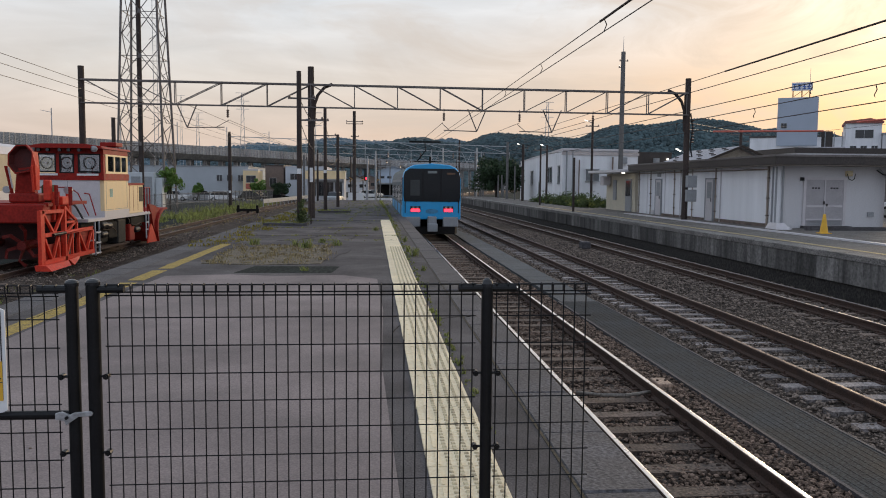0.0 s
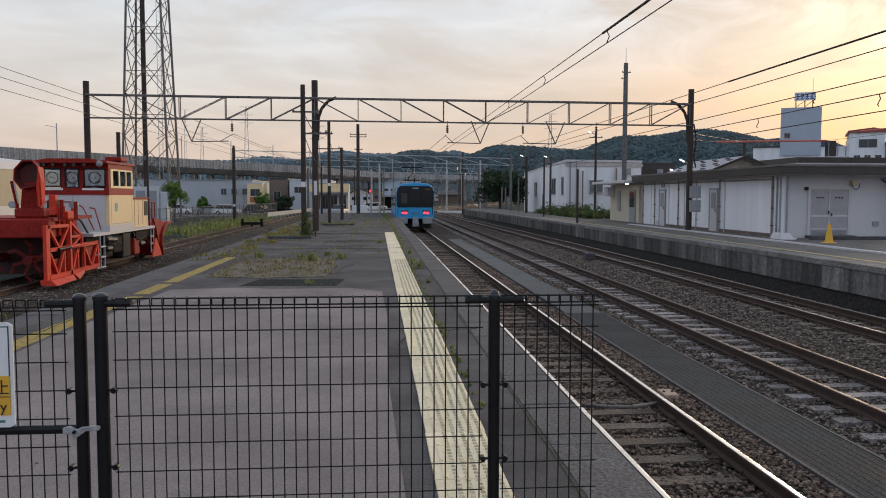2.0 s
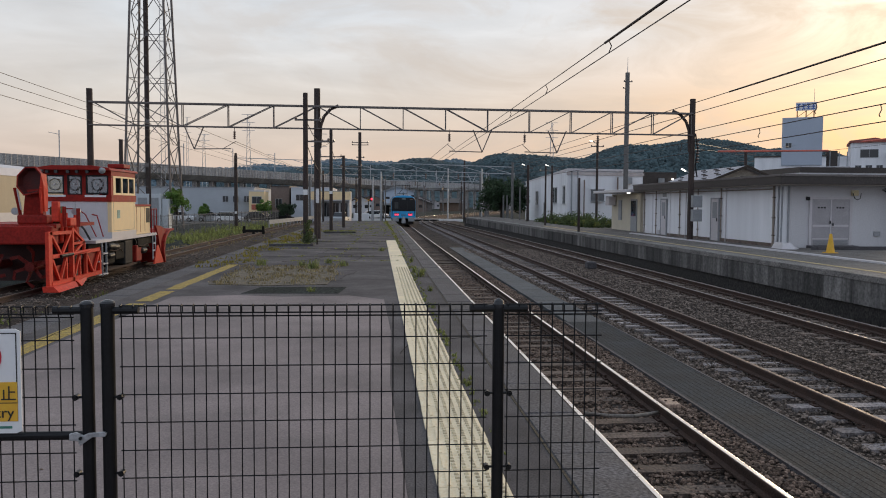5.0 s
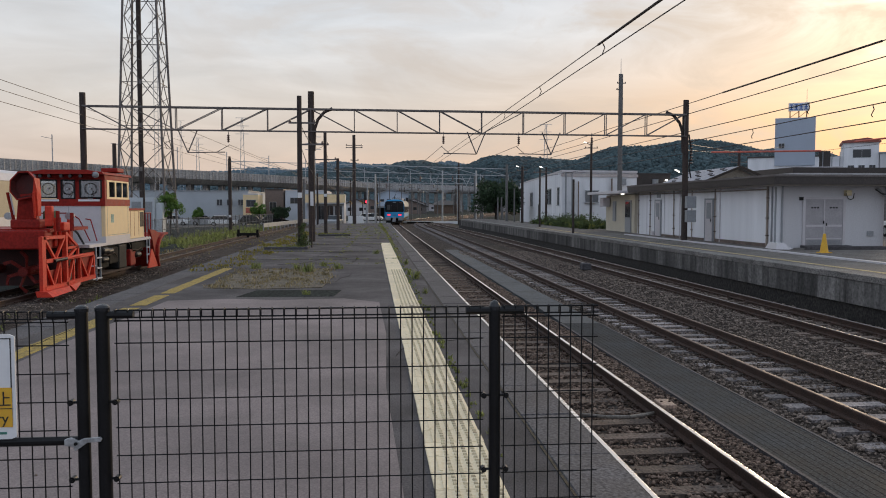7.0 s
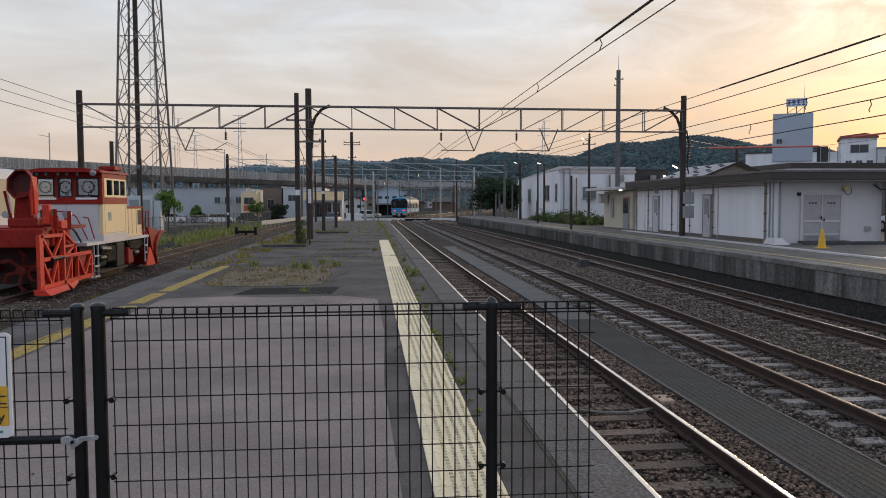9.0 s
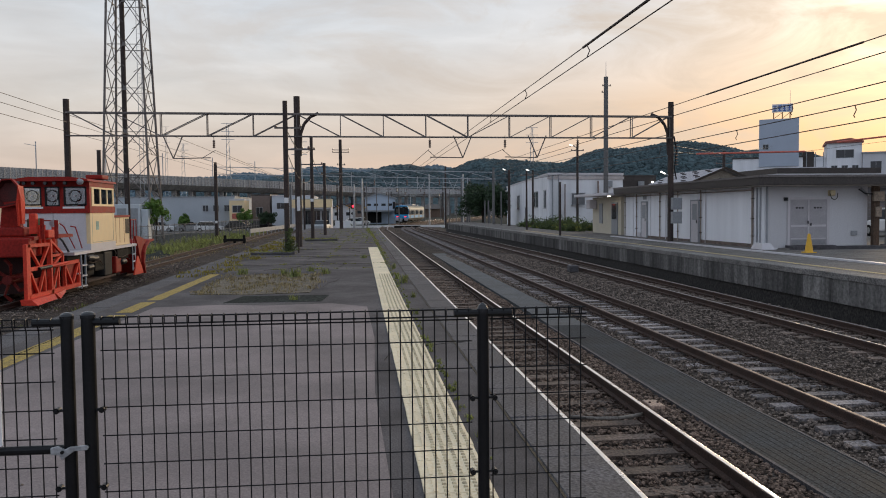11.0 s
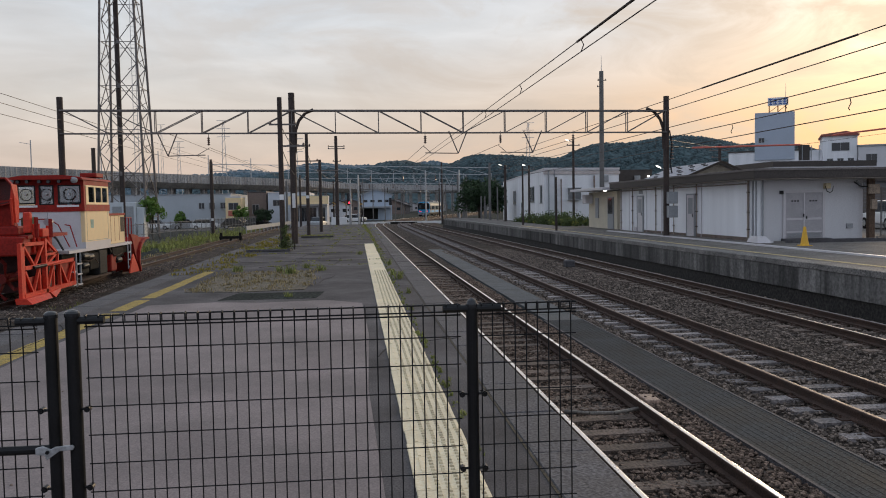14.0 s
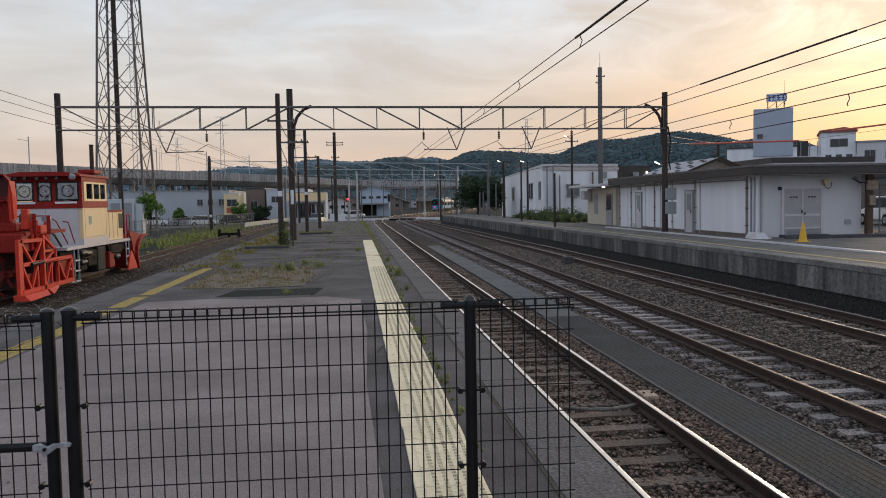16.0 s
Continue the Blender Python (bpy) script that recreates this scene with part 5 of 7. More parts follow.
    part("wing_edge", Geo().add([(p[0], p[1] + dy, p[2] + dz) for p in ((1.4, 25.6, -0.86), (1.55, 25.6, -0.86), (1.5, 26.6, -0.82), (1.4, 25.7, -1.02), (1.66, 25.7, -1.02), (1.55, 26.4, -0.9))], [(0, 1, 2), (5, 4, 3), (0, 3, 4, 1), (1, 4, 5, 2), (2, 5, 3, 0)]), M_RED, o, "orange-red cutting edge")
    # ladder behind the wing, brake gear and round reservoirs under the cab
    lad = part("cab_ladder", B(1.42, 1.47, 28.2, 28.25, -0.95, 0.2).box(1.42, 1.47, 28.62 + dy, 28.67 + dy, -0.95 + dz, 0.2 + dz), mat("blue_grey_steel", (0.25, 0.28, 0.32), 0.5, var=0.15), o, "blue-grey cab ladder")
    for z in (-0.9, -0.55, -0.2):
        part("tread", B(1.36, 1.5, 28.2, 28.67, z, z + 0.04), M_PALE, lad)
    for y, z, r in ((29.2, 0.02, 0.14), (29.2, -0.3, 0.12), (29.7, -0.02, 0.13), (33.2, -0.35, 0.12)):
        part("reservoir", Geo().lathe([(0.02, -0.32), (r * 0.8, -0.3), (r, -0.24), (r, 0.24), (r * 0.8, 0.3), (0.02, 0.32)], 14, Matrix.Translation((1.38, y + dy, z + dz)) @ Matrix.Rotation(math.pi / 2, 4, "X")), M_BLACK, o, "black air reservoir")
    for y0 in (29.0, 32.4):
        part("brake_pipe", T([(1.45, y0, -0.1), (1.46, y0 + 0.5, -0.16), (1.44, y0 + 1.2, -0.1), (1.46, y0 + 1.5, -0.3)], 0.018), M_RAILSIDE, o)
    part("front_stripe", B(-0.8, -0.1, 29.225, 29.235, 1.76, 1.83), M_WHITE, fr)
    for x_ in (0.95, 0.2):
        part("wiper", T([(x_, 29.22, 1.86), (x_ + 0.14, 29.22, 2.12)], 0.01), M_BLACK, fr)
    part("panel_seam", B(0.2, 0.215, 29.26, 29.272, 0.35, 1.58), M_GREYPART, cab)
    part("panel_seam", B(1.438, 1.446, 29.5, 29.51, 0.55, 1.58).box(1.438, 1.446, 31.9 + dy, 31.91 + dy, 0.55 + dz, 1.58 + dz).box(1.438, 1.446, 29.5 + dy, 31.9 + dy, 0.55 + dz, 0.565 + dz), M_GREYPART, cab)
    part("wing_ram", T([(1.5, 24.5, -0.02), (1.55, 25.3, 0.0)], 0.05, 10), M_BLACK, wg)
    part("wing_ram_rod", T([(1.55, 25.3, 0.0), (1.58, 26.6, 0.04)], 0.035, 10), M_RED, wg)
    part("wing_head", B(1.2, 1.5, 25.3, 25.8, 0.85, 1.1), M_RED, wg, "", 0.03)
    part("wing_lug", B(1.25, 1.45, 24.5, 24.7, 1.0, 1.6), M_RED, wg, "", 0.03)
    for y in (25.0, 25.35, 26.1):
        part("mast", T([(1.35, y, 0.4), (1.35, y, 1.25)], 0.055), M_RED, o)
    part("hose_bundle", T([(1.1, 26.4, 0.4), (1.2, 26.8, 0.9), (1.15, 27.4, 0.7), (1.1, 28.1, 0.3)], 0.035), M_BLACK, o)
    part("green_tarp", B(0.75, 1.05, 25.6, 26.2, 0.92, 1.45), mat("olive_cloth", (0.05, 0.06, 0.025), 0.9, bump=0.3), o, "", 0.06)
    return o


locomotive()
track(-10.6, 4, 130, M_RAILDULL, M_SLEEPER, 0.66, "disused yard track under the parked snow plough", curved=False, near=30, far=75)
solid("yard_soil", Geo().box(-10.0, PLAT_L + 0.05, 4, 84, GROUND_Z - 0.1, GROUND_Z + 0.012), mat("dark_brown_soil", (0.02, 0.013, 0.011), 0.95, var=0.5, scale=1.5, fine=20, bump=0.8), "dark brown soil between platform and yard track", kind="structure")


def yard_bed():
    rnd = random.Random(17)
    g = Geo()
    xs = (-12.3, -11.9, -11.2, -10.6, -10.0, -9.4, -8.9, -8.4)
    zs = (-1.27, -1.15, -1.135, -1.13, -1.135, -1.15, -1.2, -1.275)
    for j in range(70):
        for x, z in zip(xs, zs):
            g.v.append((x + rnd.uniform(-0.05, 0.05), 6 + j * 1.8, z + rnd.uniform(-0.02, 0.015)))
    for j in range(69):
        for i in range(7):
            a = j * 8 + i
            g.f.append((a, a + 1, a + 9, a + 8))
    solid("yard_ballast_bed", g, M_BALLAST, "dark ballast bed under the yard track", kind="structure")


yard_bed()


def railcar():
    c = thing("parked_railcar", (-19.9, 48, RAIL_Z), "cream railcar with a pale rounded roof parked behind the plough", "railcar")
    part("body", Geo().box(-1.4, 1.4, -9, 3, 0.9, 3.9), mat("dull_cream_side", (0.42, 0.35, 0.24), 0.6, var=0.12, scale=1.5, bump=0.03, streak=True), c, "", 0.08)
    part("roof", Geo().sweep([(-1.42, 3.85), (1.42, 3.85), (1.2, 4.25), (0.6, 4.45), (-0.6, 4.45), (-1.2, 4.25)], -9.05, 3.05), M_PALE, c, "pale grey roof")
    part("skirt_band", Geo().box(-1.41, 1.41, -9.01, 3.01, 0.9, 2.0), M_PALE, c)
    for y in (-6, 0):
        part("wheelset", Geo().rod((-0.7, y, 0.43), (0.7, y, 0.43), 0.43, n=18), M_UNDER, c)
    part("lamp", Geo().rod((1.0, -9.1, 2.9), (1.0, -9.0, 2.9), 0.2, n=14), M_GREYPART, c)


railcar()


# ---------- sheds and buildings ----------
def window_at(parent, x0, x1, y, z0, z1, axis="y", name="window", frame_m=M_STEEL):
    """A framed pane set in a wall that faces -y (axis y) or -x (axis x)."""
    def bx(a0, a1, d0, d1, b0, b1):
        return (a0, a1, y + d0, y + d1, b0, b1) if axis == "y" else (y + d0, y + d1, a0, a1, b0, b1)
    w = part(name, Geo().box(*bx(x0, x1, -0.03, 0.04, z0, z1)), M_GLASSDK, parent, "dark glazed window")
    g = Geo()
    t = 0.05
    for a0, a1, b0, b1 in ((x0 - t, x0, z0 - t, z1 + t), (x1, x1 + t, z0 - t, z1 + t), (x0, x1, z0 - t, z0), (x0, x1, z1, z1 + t), ((x0 + x1) / 2 - 0.02, (x0 + x1) / 2 + 0.02, z0, z1)):
        g.box(*bx(a0, a1, -0.06, 0.02, b0, b1))
    part("window_frame", g, frame_m, w)
    return w


def shed():
    zb = -0.05
    s = thing("station_shed", (0, 0, 0), "long low white station shed with a flat dark roof", "shed")
    part("wall", Geo().box(15.8, 16.0, 30.3, 46.9, zb, 2.5), M_WHITEWALL, s, "white painted side wall")
    part("wall", Geo().box(16.0, 20.25, 30.3, 30.5, zb, 2.5), M_GREYWALL, s, "greyish end wall")
    part("wall", Geo().box(20.05, 20.25, 30.5, 46.9, zb, 2.5), M_GREYWALL, s)
    part("wall", Geo().box(16.0, 20.05, 46.7, 46.9, zb, 2.5), M_GREYWALL, s)
    part("roof", Geo().box(15.2, 21.2, 29.35, 47.1, 2.42, 2.76), M_ROOFDARK, s, "dark brown flat roof with deep fascia", 0.02)
    part("roof_edge", Geo().box(15.17, 21.23, 29.32, 47.12, 2.72, 2.80), M_TRUSS, s, "grey metal roof edge")
    part("soffit", Geo().box(15.25, 21.1, 29.4, 47.0, 2.38, 2.42), mat("soffit_board", (0.25, 0.22, 0.19), 0.8), s)
    # block-wall relief on the long side
    for y in (35.4, 40.2, 42.4, 45.2):
        part("downpipe" if y in (35.4, 40.2) else "wall_batten", Geo().rod((15.77, y, zb), (15.77, y, 2.4), 0.03 if y in (35.4, 40.2) else 0.015, n=8), M_PALE, s)
    for y in (30.32, 30.6):
        part("downpipe", Geo().rod((15.76, y, zb), (15.76, y, 2.35), 0.035, n=8), M_GREYPART, s)
    rust = mat("rust_stained_pipe", (0.30, 0.25, 0.21), 0.75, var=0.35, scale=5, fine=40, bump=0.1, streak=True)
    for y, r in ((30.95, 0.045), (35.9, 0.03), (38.6, 0.025), (41.0, 0.03), (44.6, 0.03), (46.6, 0.035)):
        cp = part("conduit", Geo().rod((15.75, y, zb), (15.75, y, 2.38), r, n=8), rust, s, "rust-stained conduit")
        for z in (0.4, 1.1, 1.9):
            part("clip", Geo().box(15.71, 15.8, y - r - 0.03, y + r + 0.03, z, z + 0.03), M_RAILSIDE, cp)
    part("eaves_pipe", Geo().rod((15.72, 30.9, 2.26), (15.72, 46.6, 2.26), 0.025, n=8), rust, s)
    part("wall_foot", Geo().box(15.76, 15.8, 31.1, 36.0, zb, 0.09).box(15.76, 15.8, 37.05, 42.8, zb, 0.06), mat("dirty_plinth", (0.16, 0.12, 0.10), 0.95, var=0.45, scale=3, fine=30, bump=0.4), s, "dirt-stained wall foot")
    part("wall_vent", Geo().box(15.74, 15.8, 44.0, 44.35, 0.02, 0.2), M_PALE, s)
    # doors on the long side
    for y0, y1 in ((36.15, 36.95), (42.95, 43.75)):
        d = part("door", Geo().box(15.74, 15.8, y0, y1, zb, 1.88), M_PALE, s, "pale metal door with glazed top")
        part("door_frame", Geo().box(15.72, 15.8, y0 - 0.07, y0, zb, 1.95).box(15.72, 15.8, y1, y1 + 0.07, zb, 1.95).box(15.72, 15.8, y0, y1, 1.88, 1.95), M_GREYPART, d)
        part("door_pane", Geo().box(15.73, 15.74, y0 + 0.15, y1 - 0.15, 1.0, 1.75), M_GREYPART, d)
        part("handle", Geo().rod((15.7, y0 + 0.1, 0.85), (15.7, y0 + 0.1, 1.0), 0.02, n=6), M_BLACK, d)
    part("vent", Geo().box(15.76, 15.8, 43.1, 43.6, 2.05, 2.25), M_GREYPART, s)
    # double door on the end wall
    dd = part("double_door", Geo().box(16.95, 18.5, 30.24, 30.3, 0.05, 1.86), mat("door_grey_lilac", (0.40, 0.38, 0.39), 0.6, var=0.1), s, "grey double door with louvred foot")
    part("door_frame", Geo().box(16.85, 16.95, 30.22, 30.3, 0, 1.95).box(18.5, 18.6, 30.22, 30.3, 0, 1.95).box(16.95, 18.5, 30.22, 30.3, 1.86, 1.95), M_PALE, dd)
    for x0, x1 in ((16.99, 17.7), (17.75, 18.46)):
        for za, zb_ in ((0.78, 0.86), (0.28, 0.33)):
            part("leaf_rail", Geo().box(x0, x1, 30.22, 30.24, za, zb_), M_PALE, dd)
        for k in range(4):
            part("louvre", Geo().box(x0 + 0.05, x1 - 0.05, 30.22, 30.24, 0.09 + k * 0.045, 0.115 + k * 0.045), M_GREYPART, dd)
        for k in range(3):
            part("faded_lettering", Geo().box(x0 + 0.2 + k * 0.12, x0 + 0.28 + k * 0.12, 30.232, 30.24, 1.5, 1.56), M_INK, dd)
    part("meeting_stile", Geo().box(17.7, 17.75, 30.215, 30.24, 0.06, 1.85), M_PALE, dd)
    part("handle", Geo().rod((17.68, 30.18, 0.9), (17.68, 30.18, 1.02), 0.025, n=8).rod((17.8, 30.18, 0.82), (17.8, 30.18, 0.92), 0.025, n=8), M_BLACK, dd)
    part("threshold", Geo().box(16.8, 18.7, 29.9, 30.3, zb, 0.05), M_COPING, dd, "concrete doorstep")
    lampo = part("wall_lamp", Geo().box(18.55, 18.78, 30.1, 30.3, 2.0, 2.22), mat("ivory_lamp_glass", (0.6, 0.5, 0.3), 0.4, bump=0), s, "ivory bulkhead lamp", 0.03)
    part("guard", Geo().tube([(18.5, 30.05, 2.1), (18.55, 30.02, 1.9), (18.66, 30.0, 1.84), (18.78, 30.02, 1.9), (18.83, 30.05, 2.1)], 0.015, 5), M_BLACK, lampo)
    part("junction_box", Geo().box(16.72, 16.86, 30.22, 30.3, 1.82, 1.95), M_BLACK, s)
    part("outlet_box", Geo().box(19.55, 19.8, 30.24, 30.3, 0.42, 0.6), M_GREYPART, s)
    part("corner_pipe", Geo().rod((16.0, 30.24, 0), (16.0, 30.24, 2.4), 0.04, n=8), M_GREYPART, s)
    part("drain_pipe", Geo().rod((19.9, 30.2, 2.3), (20.2, 30.2, 2.0), 0.04, n=8), M_GREYPART, s)
    # annex
    a = thing("shed_annex", (0, 0, 0), "small cream annex with flat pale roof at the shed's end", "shed")
    part("wall", Geo().box(15.85, 20, 47.6, 53.6, zb, 2.3), mat("cream_wall", (0.60, 0.54, 0.42), 0.8, var=0.1, scale=1, bump=0.05), a)
    part("link_wall", Geo().box(16.4, 20, 46.9, 47.6, zb, 2.3), M_GREYWALL, a)
    part("roof", Geo().box(14.7, 20.2, 47.0, 54.2, 2.35, 2.52), M_PALE, a, "pale flat roof", 0.02)
    part("door", Geo().box(15.78, 15.85, 48.2, 49.3, zb, 1.95), M_GREYPART, a, "glazed grey door")
    part("door_pane", Geo().box(15.76, 15.78, 48.3, 49.2, 0.9, 1.85), M_GLASSDK, a)
    part("window", Geo().box(15.78, 15.85, 51.3, 51.9, 0.6, 1.9), M_GREYPART, a)
    part("air_conditioner", Geo().box(15.3, 15.8, 52.5, 53.3, 1.55, 2.15), M_PALE, a, "", 0.04)
    part("soffit_lamp", Geo().box(15.2, 15.35, 48.1, 48.3, 2.29, 2.35), M_LAMP, a, "lit soffit lamp")


shed()


def block_kerbs():
    g = Geo()
    solid("white_kerb", g.box(14.35, 14.55, 14, 45, -0.05, 0.0), M_PALE, "white painted kerb line along the far platform", "kerb", kind="structure")
    solid("yellow_line", Geo().box(12.42, 12.6, -10, 60, -0.05, -0.044), mat("worn_yellow_line", (0.42, 0.33, 0.16), 0.85, var=0.4, scale=3, bump=0.1), "worn yellow safety line on the far platform", "painted line", kind="structure")
    r = Geo().add([(15.25, 29.2, -0.05), (15.75, 29.1, -0.05), (16.2, 29.7, -0.05), (15.3, 30.2, -0.05), (15.32, 29.35, 0.2), (15.65, 29.3, 0.2), (15.85, 29.8, 0.12), (15.4, 30.1, 0.2)], [(0, 1, 5, 4), (1, 2, 6, 5), (2, 3, 7, 6), (3, 0, 4, 7), (4, 5, 6, 7)])
    solid("concrete_ramp", r, M_PALE, "pale concrete block ramp at the shed corner", "concrete block", bevel=0.02)
    c = thing("traffic_cone", (15.8, 26.9, -0.05), "yellow plastic traffic cone standing on the platform", "traffic cone")
    part("base", Geo().box(-0.19, 0.19, -0.19, 0.19, 0, 0.03), M_CONE, c, "", 0.01)
    part("cone", Geo().lathe([(0.15, 0.03), (0.14, 0.06), (0.045, 0.66), (0.03, 0.68)], 20), M_CONE, c, smooth=False)
    # block of earth by the wall and low kerb
    solid("low_kerb", Geo().box(16.2, 21, 28.7, 28.9, -0.05, 0.08), M_COPING, "low concrete kerb before the shed door", "kerb", kind="structure")
    f = thing("scaffold_railing", (20.9, 29.5, -0.05), "grey pipe railing and stacked planks beyond the shed", "railing")
    for x in (0, 0.7, 1.4):
        part("post", Geo().rod((x, 0, 0), (x, 0, 2.9), 0.03, n=8), M_STEEL, f)
    for z in (0.7, 1.4, 2.1, 2.8):
        part("rail", Geo().rod((0, 0, z), (1.6, 0, z), 0.025, n=8), M_STEEL, f)
    part("planks", Geo().bar((0.1, 0.3, 2.9), (1.2, 0.3, 2.3), 0.2, 0.06).bar((0.3, 0.4, 3.0), (1.4, 0.4, 2.4), 0.2, 0.06), M_CREAM, f)


block_kerbs()


def building(name, outline, z1, wall_m, label, roof_m=None, parapet=0.25):
    b = thing(name, (0, 0, 0), label, "building")
    part("wall", Geo().prism(outline, GROUND_Z, z1), wall_m, b)
    cx, cy = sum(p[0] for p in outline) / len(outline), sum(p[1] for p in outline) / len(outline)
    part("roof", Geo().prism([(cx + (x - cx) * 1.01, cy + (y - cy) * 1.01) for x, y in outline], z1, z1 + parapet), roof_m or wall_m, b)
    return b


def right_buildings():
    b = building("white_building", [(17.6, 74), (25.3, 75.5), (31, 118), (21.8, 118)], 4.75, M_WHITEWALL, "white flat-roofed two-storey concrete building", M_PALE, 0.2)
    fw = part("window", Geo().box(20.0, 21.2, 74.3, 74.5, 1.95, 3.0), M_GLASSGREY, b, "hazy grey window")
    part("window_frame", Geo().box(19.93, 21.27, 74.26, 74.5, 1.88, 1.95).box(19.93, 21.27, 74.26, 74.5, 3.0, 3.07).box(20.57, 20.63, 74.28, 74.5, 1.95, 3.0), M_STEEL, fw)
    part("rust_streak", Geo().box(19.2, 19.26, 73.98, 74.2, 0.2, 3.9).box(22.6, 22.66, 74.62, 74.9, 1.0, 4.2), mat("rust_stained_pipe_dark", (0.22, 0.16, 0.13), 0.85, var=0.4, scale=4, streak=True), b, "rusty conduit on the wall")
    part("downpipe", Geo().rod((18.0, 73.95, GROUND_Z), (18.0, 73.95, 4.7), 0.07, n=8).rod((18.6, 74.05, GROUND_Z), (18.6, 74.05, 4.7), 0.05, n=8), M_GREYPART, b)
    part("vent", Geo().box(23.6, 24.1, 74.95, 75.25, 3.6, 4.2), M_GREYPART, b)
    part("parapet_band", Geo().prism([(17.5, 73.9), (25.4, 75.4), (25.42, 75.55), (17.52, 74.05)], 4.35, 4.62), mat("pinkish_stained_render", (0.56, 0.50, 0.48), 0.85, var=0.2, scale=1.2, streak=True), b, "pinkish stained band under the roof")
    ax = Vector((21.8 - 17.6, 118 - 74, 0)).normalized()
    nx = Vector((-ax.y, ax.x, 0))
    for d, w, z0, z1 in ((1.5, 1.3, 1.7, 3.3), (7.5, 3.0, 1.8, 3.3), (17.5, 1.9, 0.2, 1.7), (26, 2.8, 1.6, 3.2)):
        m = Matrix(((ax.x, nx.x, 0, 17.6), (ax.y, nx.y, 0, 74), (0, 0, 1, 0), (0, 0, 0, 1)))
        w_ = part("window", Geo().box(d, d + w, -0.04, 0.06, z0, z1, m), M_GLASSGREY, b, "hazy grey window")
        part("window_frame", Geo().box(d - 0.1, d + w + 0.1, -0.04, 0.09, z0 - 0.1, z0, m).box(d - 0.1, d + w + 0.1, -0.04, 0.09, z1, z1 + 0.1, m).box(d + w / 2 - 0.04, d + w / 2 + 0.04, -0.02, 0.09, z0, z1, m), M_STEEL, w_)
    d = building("dark_penthouse", [(25.4, 77), (29.2, 77), (29.2, 83), (25.4, 83)], 4.7, M_ROOFDARK, "dark boxy plant room beside the white building", M_ROOFDARK, 0.1)
    part("vent_pipe", Geo().rod((27.6, 76.8, 2.5), (27.6, 76.8, 4.2), 0.3, n=12), M_GREYPART, d)
    part("flood_lamp", Geo().box(28.7, 28.85, 76.8, 77.0, 4.05, 4.2), M_LAMP, d)
    # clinic and its neighbours stand square to a street that runs askew to the tracks
    at, rz = (82.7, 152, GROUND_Z), -28.5
    up = -GROUND_Z
    c = thing("clinic_building", at, "white clinic block with a tall blue-grey stair tower", "building", rz=rz)
    part("wall", Geo().box(-8.6, 4.4, 0.3, 14, 0, 11.2 + up), M_WHITEWALL, c)
    part("roof", Geo().box(-8.8, 4.6, 0.1, 14.2, 11.2 + up, 11.45 + up), M_ROOFDARK, c)
    part("tower", Geo().box(-3.65, 3.65, 0, 7, 9.5 + up, 18.9 + up), mat("blue_grey_tower", (0.42, 0.47, 0.55), 0.7, var=0.06, scale=0.3, bump=0.03), c, "blue-grey windowless tower", 0.05)
    for z in (9.9, 13.2):
        window_at(c, -2.9, -1.9, -0.02 if z > 10 else 0.26, z + up - 0.2, z + up + 0.7)
    # solid dark box; the terrace's shade is in its colour
    part("dark_terrace", Geo().box(4.4, 6.4, 1.0, 10, 9.2 + up, 12.3 + up), M_ROOFDARK, c, "shaded roof terrace")
    part("lower_wing", Geo().box(4.4, 9.5, 0.4, 12, 0, 9.2 + up).box(6.4, 9.5, 1.2, 10, 9.2 + up, 11.2 + up), M_WHITEWALL, c)
    part("balcony", Geo().box(3.8, 9.0, -0.6, 0.4, 8.2 + up, 9.2 + up), M_PALE, c)
    for x in (5.0, 6.6, 8.0):
        part("terrace_post", Geo().box(x, x + 0.15, 0.7, 0.9, 9.2 + up, 12.1 + up), M_GREYPART, c)
    sg = thing("rooftop_sign", (82.7, 152, 18.9), "white rooftop sign board with blue lettering bars on orange legs", "sign", rz=rz)
    part("board", Geo().box(-1.3, 2.5, 0.6, 1.0, 1.35, 2.95), M_WHITE, sg)
    ink = mat("sign_blue", (0.06, 0.14, 0.42), 0.5, bump=0)
    for k in range(4):
        x = -1.1 + k * 0.87
        for z0, z1 in ((1.58, 1.74), (2.05, 2.2), (2.5, 2.68)):
            part("letter_bar", Geo().box(x, x + 0.68, 0.54, 0.6, z0, z1), ink, sg)
        part("letter_stem", Geo().box(x + 0.25, x + 0.43, 0.53, 0.6, 1.58, 2.68), ink, sg)
    om = mat("orange_steel", (0.45, 0.22, 0.08), 0.6)
    for x in (-1.0, 0.6, 2.0):
        part("leg", Geo().bar((x, 0.8, 0), (x, 0.8, 1.4), 0.22), om, sg)
    part("brace", Geo().bar((-1.0, 0.9, 0.1), (0.6, 0.9, 1.3), 0.1), om, sg)
    part("brace", Geo().bar((0.6, 0.9, 0.1), (2.0, 0.9, 1.3), 0.1), om, sg)
    part("lightning_rod", Geo().rod((2.0, 0.8, 2.9), (2.0, 0.8, 5.6), 0.05, 0.03, 6), M_STEEL, sg)
    w = thing("white_house_block", at, "white apartment block with red eaves behind the clinic", "building", rz=rz)
    part("wall", Geo().box(8.6, 14.6, -1, 10, 0, 13.6 + up), M_WHITEWALL, w)
